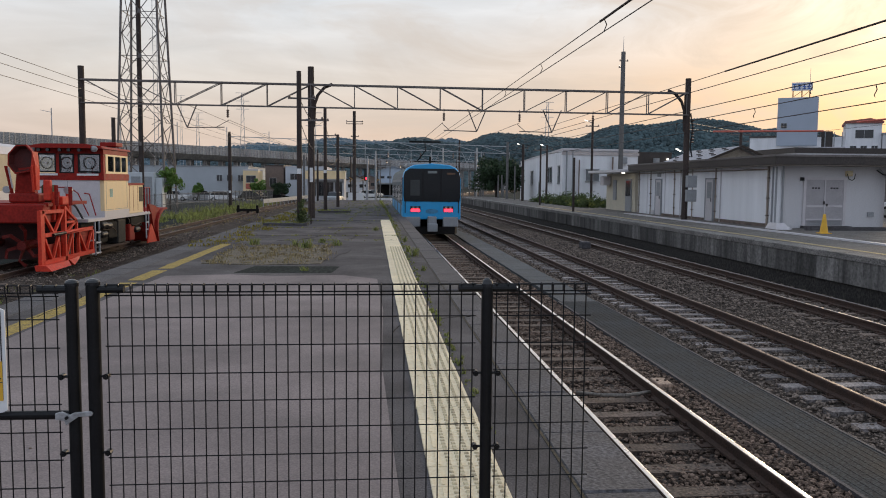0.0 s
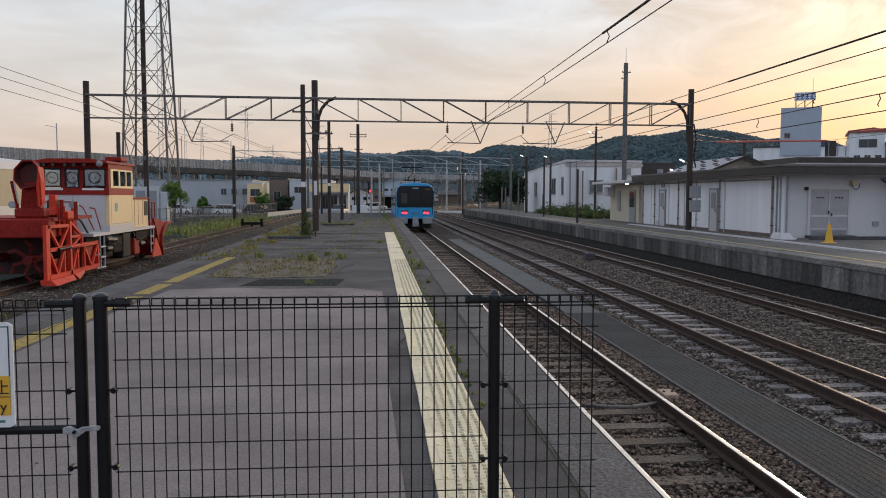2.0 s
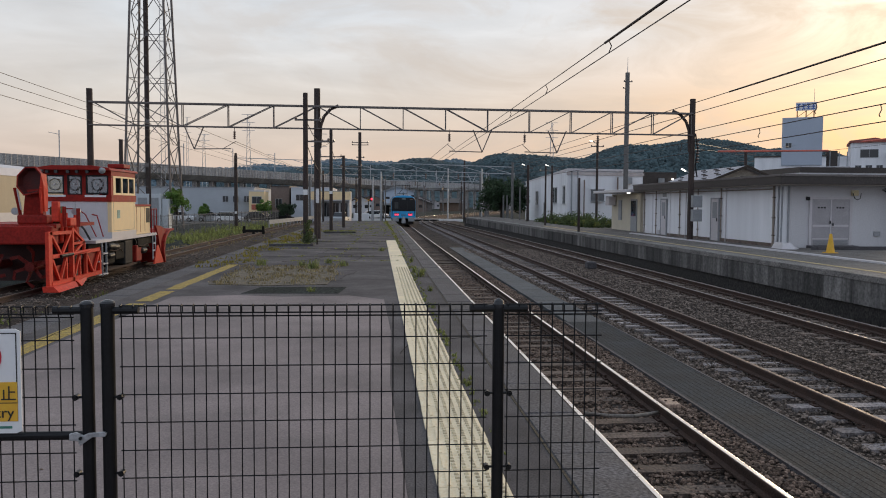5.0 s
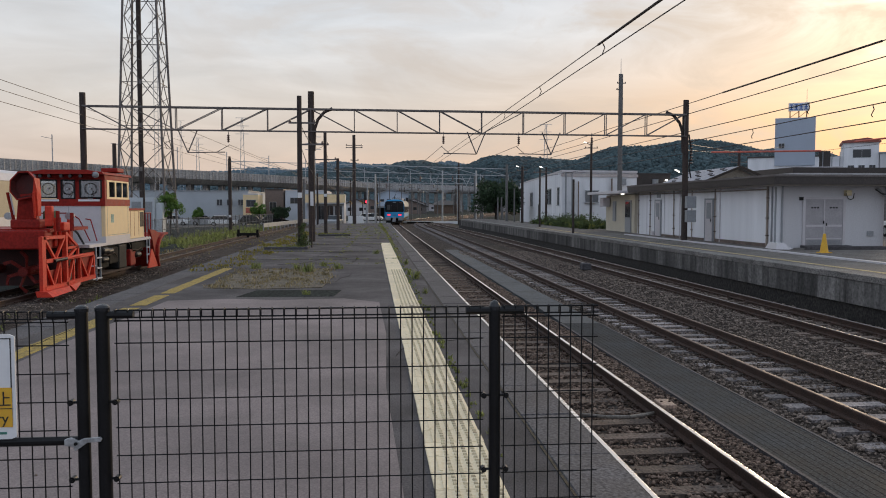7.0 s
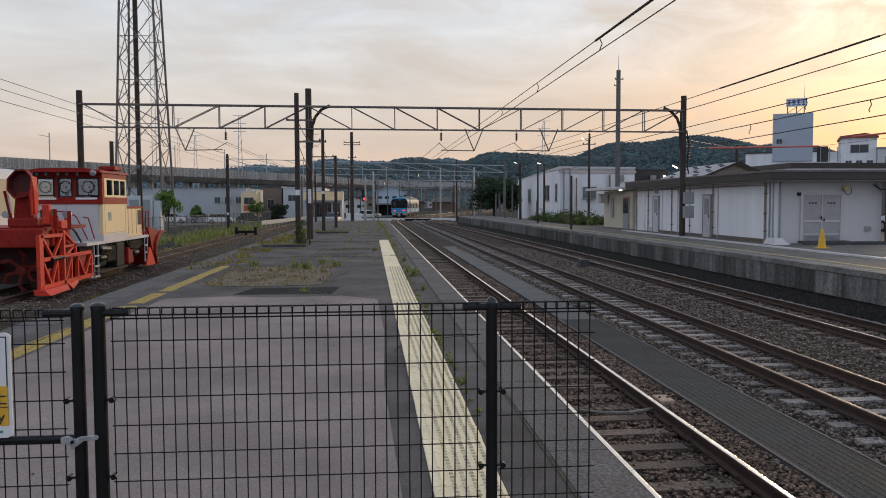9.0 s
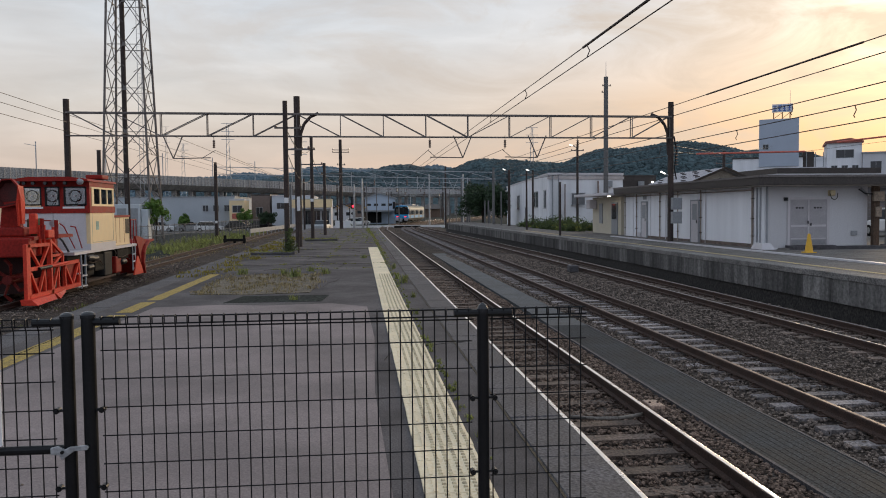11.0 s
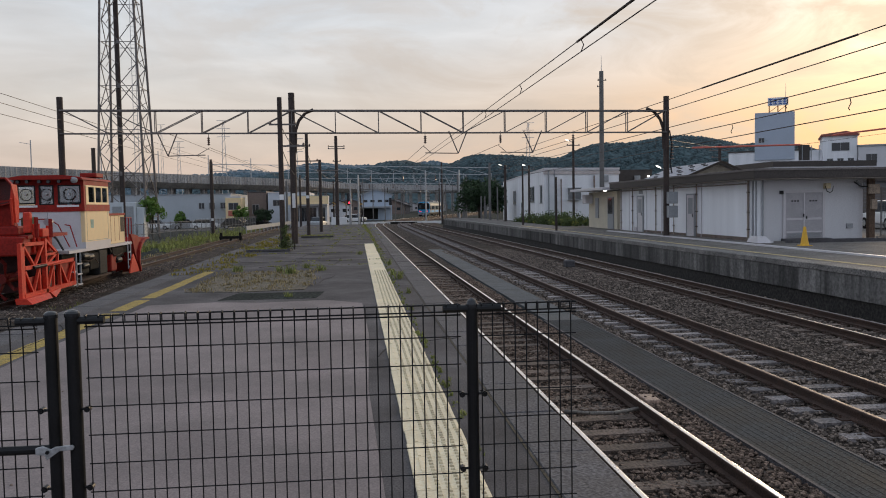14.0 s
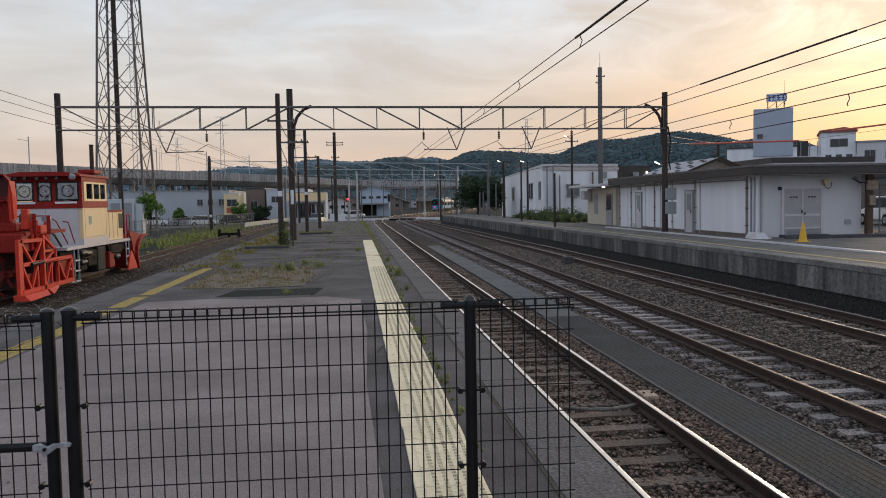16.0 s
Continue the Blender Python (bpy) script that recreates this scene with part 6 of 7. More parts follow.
    part("roof", Geo().add([(8.3, -1.4, 13.6 + up), (14.9, -1.4, 13.6 + up), (14.9, 10, 13.6 + up), (8.3, 10, 13.6 + up), (8.3, -1.4, 14.0 + up), (12.6, -1.4, 14.5 + up), (14.9, -1.4, 13.9 + up), (8.3, 10, 14.0 + up), (12.6, 10, 14.5 + up), (14.9, 10, 13.9 + up)], [(0, 1, 6, 5, 4), (4, 5, 8, 7), (5, 6, 9, 8), (0, 4, 7, 3), (1, 2, 9, 6), (3, 2, 1, 0), (2, 3, 7, 8, 9)]), mat("red_eaves", (0.30, 0.09, 0.07), 0.6), w, "dull red eaves")
    for x0, x1, z0, z1 in ((10.2, 13.2, 10.8, 12.3), (9.4, 10.4, 8.2, 9.3), (11.2, 12.2, 8.2, 9.3), (13.0, 14.0, 8.2, 9.3)):
        window_at(w, x0, x1, -1.0, z0 + up, z1 + up)
    g = thing("grey_house_block", at, "grey apartment block with lit windows beyond the shed", "building", rz=rz)
    part("wall", Geo().box(14.7, 30, -2, 8, 0, 11.4 + up), M_GREYWALL, g)
    part("roof", Geo().box(14.5, 30.2, -2.2, 8.2, 11.4 + up, 11.7 + up), M_GREYPART, g)
    for x0 in (16, 19.5, 23):
        window_at(g, x0, x0 + 1.8, -2.0, 8.4 + up, 9.9 + up)
    # tiled house behind the shed
    h = thing("tiled_house", (29, 62, 0), "small house with a grey tiled gable roof behind the shed", "house")
    part("wall", Geo().sweep([(-3.6, GROUND_Z), (2.6, GROUND_Z), (2.6, 3.4), (0, 4.55), (-3.6, 3.1)], 0, 9), mat("beige_plaster", (0.36, 0.32, 0.26), 0.8), h)
    tile = mat("grey_roof_tile", (0.36, 0.35, 0.37), 0.7, var=0.2, scale=2, fine=8, bump=0.3)
    rf = part("roof", Geo().add([(-4.4, -0.6, 3.0), (0, -0.6, 4.75), (0, 9.6, 4.75), (-4.4, 9.6, 3.0), (3.3, -0.6, 3.3), (3.3, 9.6, 3.3), (-4.4, -0.6, 2.85), (0, -0.6, 4.6), (3.3, -0.6, 3.15), (-4.4, 9.6, 2.85), (0, 9.6, 4.6), (3.3, 9.6, 3.15)], [(0, 1, 2, 3), (1, 4, 5, 2), (6, 7, 1, 0), (7, 8, 4, 1), (3, 2, 10, 9), (2, 5, 11, 10), (6, 0, 3, 9), (4, 8, 11, 5), (9, 10, 7, 6), (10, 11, 8, 7)]), tile, h, "grey tiled roof")
    for i in range(4):
        for j in range(7):
            x = -4.0 + i * 1.05 + (j % 2) * 0.4
            z = 3.0 + (x + 4.4) * 0.3977
            part("snow_guard", Geo().box(x, x + 0.14, 0.2 + j * 1.3, 0.9 + j * 1.3, z, z + 0.1), M_ROOFDARK, rf)
    part("gable_window", Geo().box(-0.3, 0.7, -0.05, 0.05, 3.0, 3.9), M_GLASSDK, h)
    part("bargeboard", Geo().bar((-4.4, -0.65, 2.95), (0, -0.65, 4.7), 0.08, 0.18).bar((0, -0.65, 4.7), (3.3, -0.65, 3.25), 0.08, 0.18), M_BARK, h)
    k = building("dark_roofed_house", [(38, 70), (48, 70), (48, 80), (38, 80)], 4.6, M_GREYWALL, "low house with a dark tiled roof behind the shed", M_ROOFDARK, 0.5)


right_buildings()


def left_buildings():
    b = building("warehouse", [(-38, 128), (-19.7, 130), (-19.7, 150), (-38, 150)], 3.9, mat("pale_blue_grey_cladding", (0.42, 0.45, 0.48), 0.7, var=0.08, scale=0.5, bump=0.03), "long pale blue-grey warehouse with small windows", M_GREYPART, 0.15)
    for x in (-24.5, -22.9, -21.2):
        window_at(b, x, x + 0.8, 129.5, 1.7, 2.6)
    s = building("small_shop", [(-19.9, 126), (-17.6, 126), (-17.6, 131), (-19.9, 131)], 3.3, M_CREAM, "small cream roadside shop with red signs", M_PALE, 0.2)
    part("shop_sign", Geo().box(-19.5, -18.2, 125.9, 126, 0.5, 1.3), mat("red_sign", (0.45, 0.12, 0.08), 0.6), s)
    window_at(s, -19.4, -18.0, 126, 1.5, 2.5)
    h = building("brown_house", [(-17.3, 132), (-14.4, 132), (-13.6, 140), (-17.3, 140)], 4.1, mat("brown_siding", (0.20, 0.15, 0.125), 0.8, var=0.2), "dark brown house with shallow roof", M_ROOFDARK, 0.25)
    window_at(h, -16.6, -15.6, 132, 0.8, 2.2)
    w = building("white_hall", [(-14.0, 131), (-7.6, 131), (-7.6, 150), (-14, 150)], 4.0, mat("white_blue_cladding", (0.55, 0.58, 0.62), 0.7, var=0.06, scale=0.5, bump=0.03), "white hall with a single window", M_PALE, 0.15)
    window_at(w, -13.2, -12.0, 131, 2.0, 2.9)
    y = building("yellow_shop", [(-9.8, 121), (-4.3, 121), (-4.3, 130.4), (-9.8, 130.4)], 3.2, M_GREYWALL, "pale roadside shop with a cream fascia", M_GREYPART, 0.2)
    part("fascia", Geo().box(-10.0, -4.1, 120.6, 121.0, 2.1, 3.3), M_CREAM, y, "cream fascia band")
    part("awning", Geo().prism([(-9.9, 119.4), (-4.2, 119.4), (-4.2, 121), (-9.9, 121)], 1.9, 2.0), M_PALE, y)
    for x in (-9.5, -8.2, -6.9, -5.6):
        window_at(y, x, x + 1.0, 121, -0.4, 1.6)
    bs = thing("blue_gabled_shed", (4.2, 172, GROUND_Z), "pale blue gabled factory shed beyond the crossing", "building")
    part("wall", Geo().sweep([(-3.4, 0), (3.4, 0), (3.4, 5.3), (0, 6.4), (-3.4, 5.3)], 0, 14), mat("pale_blue_siding", (0.40, 0.47, 0.56), 0.6, var=0.06, scale=0.5, bump=0.02), bs)
    part("roof", Geo().sweep([(-3.7, 5.2), (0, 6.4), (3.7, 5.2), (3.7, 5.4), (0, 6.62), (-3.7, 5.4)], -0.4, 14.4), M_GREYPART, bs)
    for x in (-2.7, -1.2, 0.4, 1.8):
        part("window", Geo().box(x, x + 0.9, -0.05, 0.05, 3.8, 4.3), M_GLASSDK, bs)
    part("canopy", Geo().box(-3.9, 3.0, -2.5, 0, 2.6, 2.9), M_GREYPART, bs)
    # flat dark panel on the wall, painted for the open bay's shade
    part("shadowed_bay", Geo().box(-3.0, 0.4, -0.06, 0.02, 0.2, 2.5), M_UNDER, bs)
    ob = thing("brown_roof_house", (28, 305, GROUND_Z), "brown hip-roofed house beyond the crossing", "house")
    part("wall", Geo().box(-4, 4, 0, 10, 0, 3.2), mat("brown_timber", (0.15, 0.10, 0.07), 0.8), ob)
    part("roof", Geo().add([(-5, -1, 3.2), (5, -1, 3.2), (5, 11, 3.2), (-5, 11, 3.2), (-2, 5, 5.0), (2, 5, 5.0)], [(0, 1, 5, 4), (1, 2, 5), (2, 3, 4, 5), (3, 0, 4), (3, 2, 1, 0)]), M_ROOFDARK, ob)
    rnd = random.Random(21)
    tones = [M_GREYWALL, mat("brown_siding", (0.13, 0.10, 0.085)), M_PALE, M_TRUSS, mat("brown_siding", (0.13, 0.10, 0.085)), mat("slate_siding", (0.2, 0.21, 0.23), 0.8, var=0.15)]
    for k in range(64):
        y = rnd.uniform(235, 560)
        x = rnd.uniform(-0.12, 0.115) * y + (0 if k % 2 else 3)
        if abs(x - (3 + max(0, y - 130) * 0.19)) < 14:
            x -= 22
        wv, d, hh = rnd.uniform(5, 10), rnd.uniform(5, 9), rnd.uniform(2.2, 4.2)
        hs = thing("town_house", (x, y, GROUND_Z), "distant town house with a gabled roof", "house", group="distant houses")
        part("wall", Geo().sweep([(-wv / 2, 0), (wv / 2, 0), (wv / 2, hh), (0, hh + 1.6), (-wv / 2, hh)], 0, d), rnd.choice(tones), hs)
        part("roof", Geo().sweep([(-wv / 2 - 0.5, hh - 0.1), (0, hh + 1.7), (wv / 2 + 0.5, hh - 0.1), (wv / 2 + 0.5, hh + 0.15), (0, hh + 1.95), (-wv / 2 - 0.5, hh + 0.15)], -0.5, d + 0.5), rnd.choice((M_TRUSS, M_ROOFDARK, M_ROOFDARK, mat("blue_grey_roof", (0.17, 0.20, 0.26), 0.6))), hs)
        for e in (-0.25, 0.22):
            part("window", Geo().box(e * wv - 0.6, e * wv + 0.6, -0.05, 0.05, hh * 0.45, hh * 0.45 + 1.0), M_GLASSDK, hs)


left_buildings()


def viaduct():
    v = thing("railway_viaduct", (0, 0, 0), "long grey concrete railway viaduct on piers", "viaduct")
    path = [(-150, 90, 12), (-86, 185, 12), (-60, 238, 12), (-32, 290, 12), (-4, 365, 12), (25, 402, 12), (62, 428, 12), (120, 455, 12)]
    pts = []
    for a, b in zip(path, path[1:]):
        for i in range(8):
            pts.append(Vector(a).lerp(Vector(b), i / 8))
    pts.append(Vector(path[-1]))
    part("parapet", Geo().along([(-5.5, -2.6), (5.5, -2.6), (5.5, 0), (5.2, 0), (5.2, -1.8), (-5.2, -1.8), (-5.2, 0), (-5.5, 0)], pts), M_VIADUCT, v, "stained concrete parapet")
    part("deck", Geo().along([(-3.6, -4.0), (3.6, -4.0), (5.8, -2.5), (-5.8, -2.5)], pts), M_VIADUCT, v)
    length = 0.0
    for a, b in zip(pts, pts[1:]):
        d = (b - a)
        n = max(1, round(d.length / 11))
        for i in range(n):
            p = a + d * (i / n)
            pr = part("pier", Geo().box(p.x - 2.6, p.x - 1.4, p.y - 0.8, p.y + 0.8, GROUND_Z, p.z - 3.6).box(p.x + 1.4, p.x + 2.6, p.y - 0.8, p.y + 0.8, GROUND_Z, p.z - 3.6), M_VIADUCT, v)
        m = 5
        side = d.cross(Vector((0, 0, 1))).normalized()
        for i in range(m):
            p = a + d * (i / m)
            q = p + side * 5.56
            part("rib", Geo().bar((q.x, q.y, q.z - 2.5), (q.x, q.y, q.z - 0.02), 0.3, 0.3), M_VIADUCT, v)
    for i in range(4, len(pts) - 4, 3):
        p = pts[i]
        part("mast", Geo().rod((p.x + 4, p.y, p.z - 1), (p.x + 4, p.y, p.z + 6.5), 0.14, n=6).rod((p.x + 4, p.y, p.z + 5.5), (p.x + 1.5, p.y, p.z + 6.0), 0.06, n=5), M_STEEL, v, "overhead-line mast")


viaduct()


def tower():
    t = thing("lattice_tower", (-23.33, 86, GROUND_Z), "tall steel lattice radio tower with an inner ladder", "lattice tower")
    H = 36.0

    def half(z):
        return 2.40 - 0.0387 * z if z < 30 else 1.24

    c = [(-1, -1), (1, -1), (1, 1), (-1, 1)]
    for sx, sy in c:
        part("leg", Geo().rod((sx * half(0), sy * half(0), 0), (sx * half(H), sy * half(H), H), 0.12, n=8), M_TRUSS, t)
    z, dz = 0.0, 4.4
    while z < H - 1:
        z2 = min(z + dz, H)
        for k in range(4):
            a, b = c[k], c[(k + 1) % 4]
            h1, h2, hm = half(z), half(z2), half((z + z2) / 2)
            zm = (z + z2) / 2
            g = Geo()
            g.bar((a[0] * h1, a[1] * h1, z), (b[0] * h2, b[1] * h2, z2), 0.07).bar((b[0] * h1, b[1] * h1, z), (a[0] * h2, a[1] * h2, z2), 0.07)
            part("cross_brace", g, M_TRUSS, t)
            part("girt", Geo().bar((a[0] * hm, a[1] * hm, zm), (b[0] * hm, b[1] * hm, zm), 0.06), M_TRUSS, t)
            part("sub_brace", Geo().bar((a[0] * h1, a[1] * h1, z + dz * 0.25), ((a[0] + b[0]) / 2 * h1, (a[1] + b[1]) / 2 * h1, z), 0.045).bar((a[0] * hm, a[1] * hm, zm), ((a[0] * 0.5 + b[0] * 0.5) * hm, (a[1] * 0.5 + b[1] * 0.5) * hm, zm), 0.045), M_TRUSS, t)
            if k == 0:
                part("gusset", Geo().box(-0.15, 0.15, -hm - 0.06, -hm + 0.06, zm - 0.2, zm + 0.2), M_TRUSS, t)
        z = z2
    part("cable_duct", Geo().rod((-0.4, -0.6, 0), (-0.4, -0.6, H), 0.24, n=10), M_RUSTPOLE, t, "dark cable duct")
    lad = Geo()
    for e in (0.9, 1.3):
        lad.rod((e, -0.3, 0), (e, -0.3, H), 0.03, n=5)
    for i in range(int(H / 0.45)):
        lad.rod((0.9, -0.3, i * 0.45), (1.3, -0.3, i * 0.45), 0.015, n=4)
    part("ladder", lad, M_STEEL, t)
    k = thing("equipment_cabin", (-22.6, 82, GROUND_Z), "pale blue-grey equipment cabinet at the tower's foot", "cabinet")
    part("cabinet_body", Geo().box(-1.5, 1.0, 0, 2, 0.2, 3.7).box(1.02, 1.7, 0.3, 2, 0.2, 3.2), mat("pale_cabinet", (0.55, 0.58, 0.60), 0.5, var=0.06), k, "", 0.05)
    part("cabinet_door", Geo().box(-1.2, -0.3, -0.04, 0, 0.5, 3.3).box(-0.1, 0.8, -0.04, 0, 0.5, 3.3), M_GREYPART, k)
    part("plinth", Geo().box(-1.8, 1.8, -0.1, 2.1, 0, 0.2), M_COPING, k)


tower()


# ---------- yard fence, buffer, road edge ----------
def yard_fence():
    f = thing("yard_fence", (0, 0, 0), "grey steel mesh fence along the yard", "fence", kind="")
    a, b = Vector((-17.0, 58, GROUND_Z)), Vector((-13.5, 110, GROUND_Z))
    n = 30
    for i in range(n + 1):
        p = a.lerp(b, i / n)
        part("post", Geo().rod(p, p + Vector((0, 0, 1.9)), 0.035, n=6), M_CONPOLE, f)
    for z in (0.15, 1.0, 1.8):
        part("rail", Geo().rod(a + Vector((0, 0, z)), b + Vector((0, 0, z)), 0.025, n=5), M_CONPOLE, f)
    g = Geo()
    for i in range(n * 8):
        p = a.lerp(b, i / (n * 8))
        g.rod(p + Vector((0, 0, 0.1)), p + Vector((0, 0, 1.8)), 0.009, n=3)
    tagged(part("mesh_infill", g, M_CONPOLE, f), kind="stuff")
    r = thing("guard_rail", (0, 0, 0), "dull grey roadside guard rail", "guard rail")
    for i in range(14):
        p = Vector((-11.5, 86, GROUND_Z)).lerp(Vector((-9.0, 116, GROUND_Z)), i / 13)
        part("post", Geo().rod(p, p + Vector((0, 0, 0.9)), 0.06, n=6), M_GREYPART, r)
    part("beam", Geo().bar((-11.5, 86, -0.45), (-9.0, 116, -0.45), 0.06, 0.45), M_GREYPART, r)
    bf = thing("buffer_stop", (-10.75, 70.5, GROUND_Z), "low dark steel buffer stop at the siding's end", "buffer stop")
    part("beam", Geo().box(-0.95, 0.95, -0.12, 0.12, 0.32, 0.55), M_UNDER, bf)
    for x in (-0.8, 0, 0.8):
        part("upright", Geo().box(x - 0.1, x + 0.1, -0.1, 0.1, 0, 0.85 if x else 0.5), M_UNDER, bf)
    part("brace", Geo().bar((-0.8, 0.1, 0.8), (-0.8, 1.2, 0.05), 0.1).bar((0.8, 0.1, 0.8), (0.8, 1.2, 0.05), 0.1), M_UNDER, bf)
    cb = thing("relay_cabinet", (-2.0, 95, GROUND_Z), "white trackside relay cabinet", "cabinet")
    part("cabinet_body", Geo().box(-0.9, 0.9, -0.3, 0.3, 0.15, 1.7), M_WHITE, cb, "", 0.03)
    part("plinth", Geo().box(-1.0, 1.0, -0.4, 0.4, 0, 0.15), M_COPING, cb)
    # timber frame beside the slim pole
    pb = thing("notice_board", (-2.35, 31.2, 0), "narrow white upright notice board between two posts", "notice board")
    part("board", Geo().box(-0.04, 0.08, -0.02, 0.02, 1.6, 2.15), M_WHITE, pb)
    part("post", Geo().rod((0, 0.03, 0), (0, 0.03, 2.0), 0.03, n=8), M_RUSTPOLE, pb)


yard_fence()


def car(colour, at, rz):
    c = thing("parked_car", at, "%s parked car seen beyond the fence" % colour, "car", group="parked cars", rz=rz)
    m = {"white": M_WHITE, "silver": M_STEEL, "dark": M_UNDER}[colour]
    part("body", Geo().sweep([(-2.0, 0.3), (2.0, 0.3), (2.05, 0.75), (1.1, 0.9), (-1.8, 0.95), (-2.0, 0.8)], -0.82, 0.82), m, c, "", 0.08)
    part("cabin", Geo().sweep([(-1.7, 0.92), (1.0, 0.88), (0.4, 1.45), (-1.3, 1.48)], -0.72, 0.72), M_GLASSDK, c, "dark glazed cabin", 0.05)
    part("roof_panel", Geo().box(-1.25, 0.35, -0.7, 0.7, 1.46, 1.52), m, c, "", 0.02)
    for x in (-1.25, 1.25):
        for y in (-0.75, 0.75):
            w = part("wheel", Geo().rod((x, y - 0.09, 0.31), (x, y + 0.09, 0.31), 0.31, n=16), M_UNDER, c)
            part("rim", Geo().rod((x, y - 0.095 if y < 0 else y + 0.085, 0.31), (x, y - 0.085 if y < 0 else y + 0.095, 0.31), 0.18, n=12), M_STEEL, w)


for colour, x, y, rz in (("silver", -25, 122, 8), ("white", -21.5, 118, 5), ("dark", -17.5, 119, 10), ("silver", -5.4, 117, 80), ("white", -0.8, 146, 15), ("white", 0.3, 155, 60), ("dark", -14.5, 121, 4), ("white", -29, 121, 3), ("white", 28.0, 39.5, 80)):
    car(colour, (x, y, GROUND_Z if x < 20 else -0.05), rz)


# ---------- planting ----------
def leaf_mesh(centres, per, size, seed, material, name, flat=1.0):
    """Many small leaf cards round a set of clump centres (x, y, z, radius)."""
    rnd = np.random.RandomState(seed)
    c = np.repeat(np.array(centres), per, 0)
    n = len(c)
    d = rnd.normal(size=(n, 3))
    d /= np.linalg.norm(d, axis=1)[:, None]
    p = c[:, :3] + d * (c[:, 3] * rnd.uniform(0.35, 1.0, n) ** 0.6)[:, None] * (1, 1, flat)
    a = rnd.normal(size=(n, 3))
    a /= np.linalg.norm(a, axis=1)[:, None]
    b = np.cross(a, d)
    s = (size * rnd.uniform(0.6, 1.5, n))[:, None]
    v = np.stack([p - a * s, p + b * s * 0.55, p + a * s, p - b * s * 0.55], 1).reshape(-1, 3)
    f = (np.arange(n)[:, None] * 4 + np.arange(4)).tolist()
    me = bpy.data.meshes.new(name)
    me.from_pydata(v.tolist(), [], f)
    me.materials.append(material)
    return me


def tree(name, at, h, r, material, seed, label, per=46, size=0.16, trunk=0.25, group="trees"):
    t = thing(name, at, label, "tree", group=group)
    rnd = random.Random(seed)
    g = Geo().rod((0, 0, 0), (0.1, 0, h * 0.45), trunk, trunk * 0.6, 10)
    cl = []
    for k in range(int(26 + 6 * r)):
        a, e = rnd.uniform(0, 6.28), rnd.uniform(-0.7, 1.0)
        q = rnd.uniform(0.35, 1.0)
        x, y, z = math.cos(a) * math.cos(e) * r * q, math.sin(a) * math.cos(e) * r * q, h * 0.6 + math.sin(e) * h * 0.36 * q
        cl.append((x, y, z, r * rnd.uniform(0.2, 0.38)))
        if k < 12:
            g.rod((0.1, 0, h * rnd.uniform(0.25, 0.45)), (x * 0.85, y * 0.85, z), trunk * 0.3, trunk * 0.1, 6)
    part("trunk", g, M_BARK, t)
    part("crown", leaf_mesh(cl, per, size, seed, material, "crown"), None, t)


tree("broad_tree", (15.7, 102, GROUND_Z), 6.5, 3.0, M_LEAFDARK, 4, "dark broad evergreen tree at the platform's end", 220, 0.17)
tree("small_tree", (-20.6, 84, GROUND_Z), 4.8, 1.25, M_LEAF, 6, "bright green young tree beside the tower", 90, 0.12, 0.1)
tree("small_tree", (-16.4, 118, GROUND_Z), 3.6, 1.1, M_LEAF, 7, "small roadside tree beside the shops", 70, 0.13, 0.1)
tree("small_tree", (-13.2, 118, GROUND_Z), 3.0, 1.3, M_LEAFDARK, 8, "round green roadside shrub beside the shops", 70, 0.14, 0.1)
tree("small_tree", (-25.5, 120, GROUND_Z), 2.8, 0.8, M_LEAF, 9, "small roadside tree beside the warehouse", 60, 0.13, 0.08)


def tufts(name, spots, material, label, seed, blades=16, height=0.2, spread=0.12, width=0.008):
    """Clumps of grass blades; spots are x, y, z, scale."""
    rnd = random.Random(seed)
    g = Geo()
    for x, y, z, s in spots:
        for _ in range(blades):
            a, r = rnd.uniform(0, 6.28), rnd.uniform(0, spread) * s
            bx, by = x + math.cos(a) * r, y + math.sin(a) * r
            h = height * s * rnd.uniform(0.4, 1.1)
            lx, ly = rnd.uniform(-0.5, 0.5) * h, rnd.uniform(-0.5, 0.5) * h
            w = width * s * rnd.uniform(0.7, 1.5)
            c, d = math.cos(a) * w, math.sin(a) * w
            g.add([(bx - d, by + c, z), (bx + d, by - c, z), (bx + lx * 0.5 + d * 0.8, by + ly * 0.5 - c * 0.8, z + h * 0.6), (bx + lx * 0.5 - d * 0.8, by + ly * 0.5 + c * 0.8, z + h * 0.6), (bx + lx, by + ly, z + h)], [(0, 1, 2, 3), (3, 2, 4)])
    solid(name, g, material, label, "weeds", kind="stuff")


rw = random.Random(11)
HEDGE = mat("hedge_green", (0.085, 0.115, 0.04), 0.85, var=0.4, scale=2, bump=0, island=0.5, thin=0.35)
tufts("edge_weeds", [(0.79 + rw.gauss(0, 0.025), rw.uniform(9, 36) if rw.random() < 0.75 else rw.uniform(5, 10), 0, rw.uniform(0.12, 0.5)) for _ in range(280)], M_GRASS, "green weeds growing in the seam beside the tactile paving", 1, 14, 0.11, 0.06, 0.009)
tufts("edge_weeds", [(0.92, 17.5, 0, 0.9), (0.98, 17.9, 0, 0.7), (0.85, 18.6, 0, 0.7), (0.95, 14.6, 0, 0.5), (0.9, 22, 0, 0.7), (0.84, 12.2, 0, 0.4)], M_GRASS, "taller tuft of weeds at the platform edge", 2, 40, 0.24, 0.12, 0.010)
M_MOSS = mat("yellow_green_moss", (0.25, 0.26, 0.06), 0.95, var=0.4, scale=3, bump=0, island=0.4, thin=0.3)
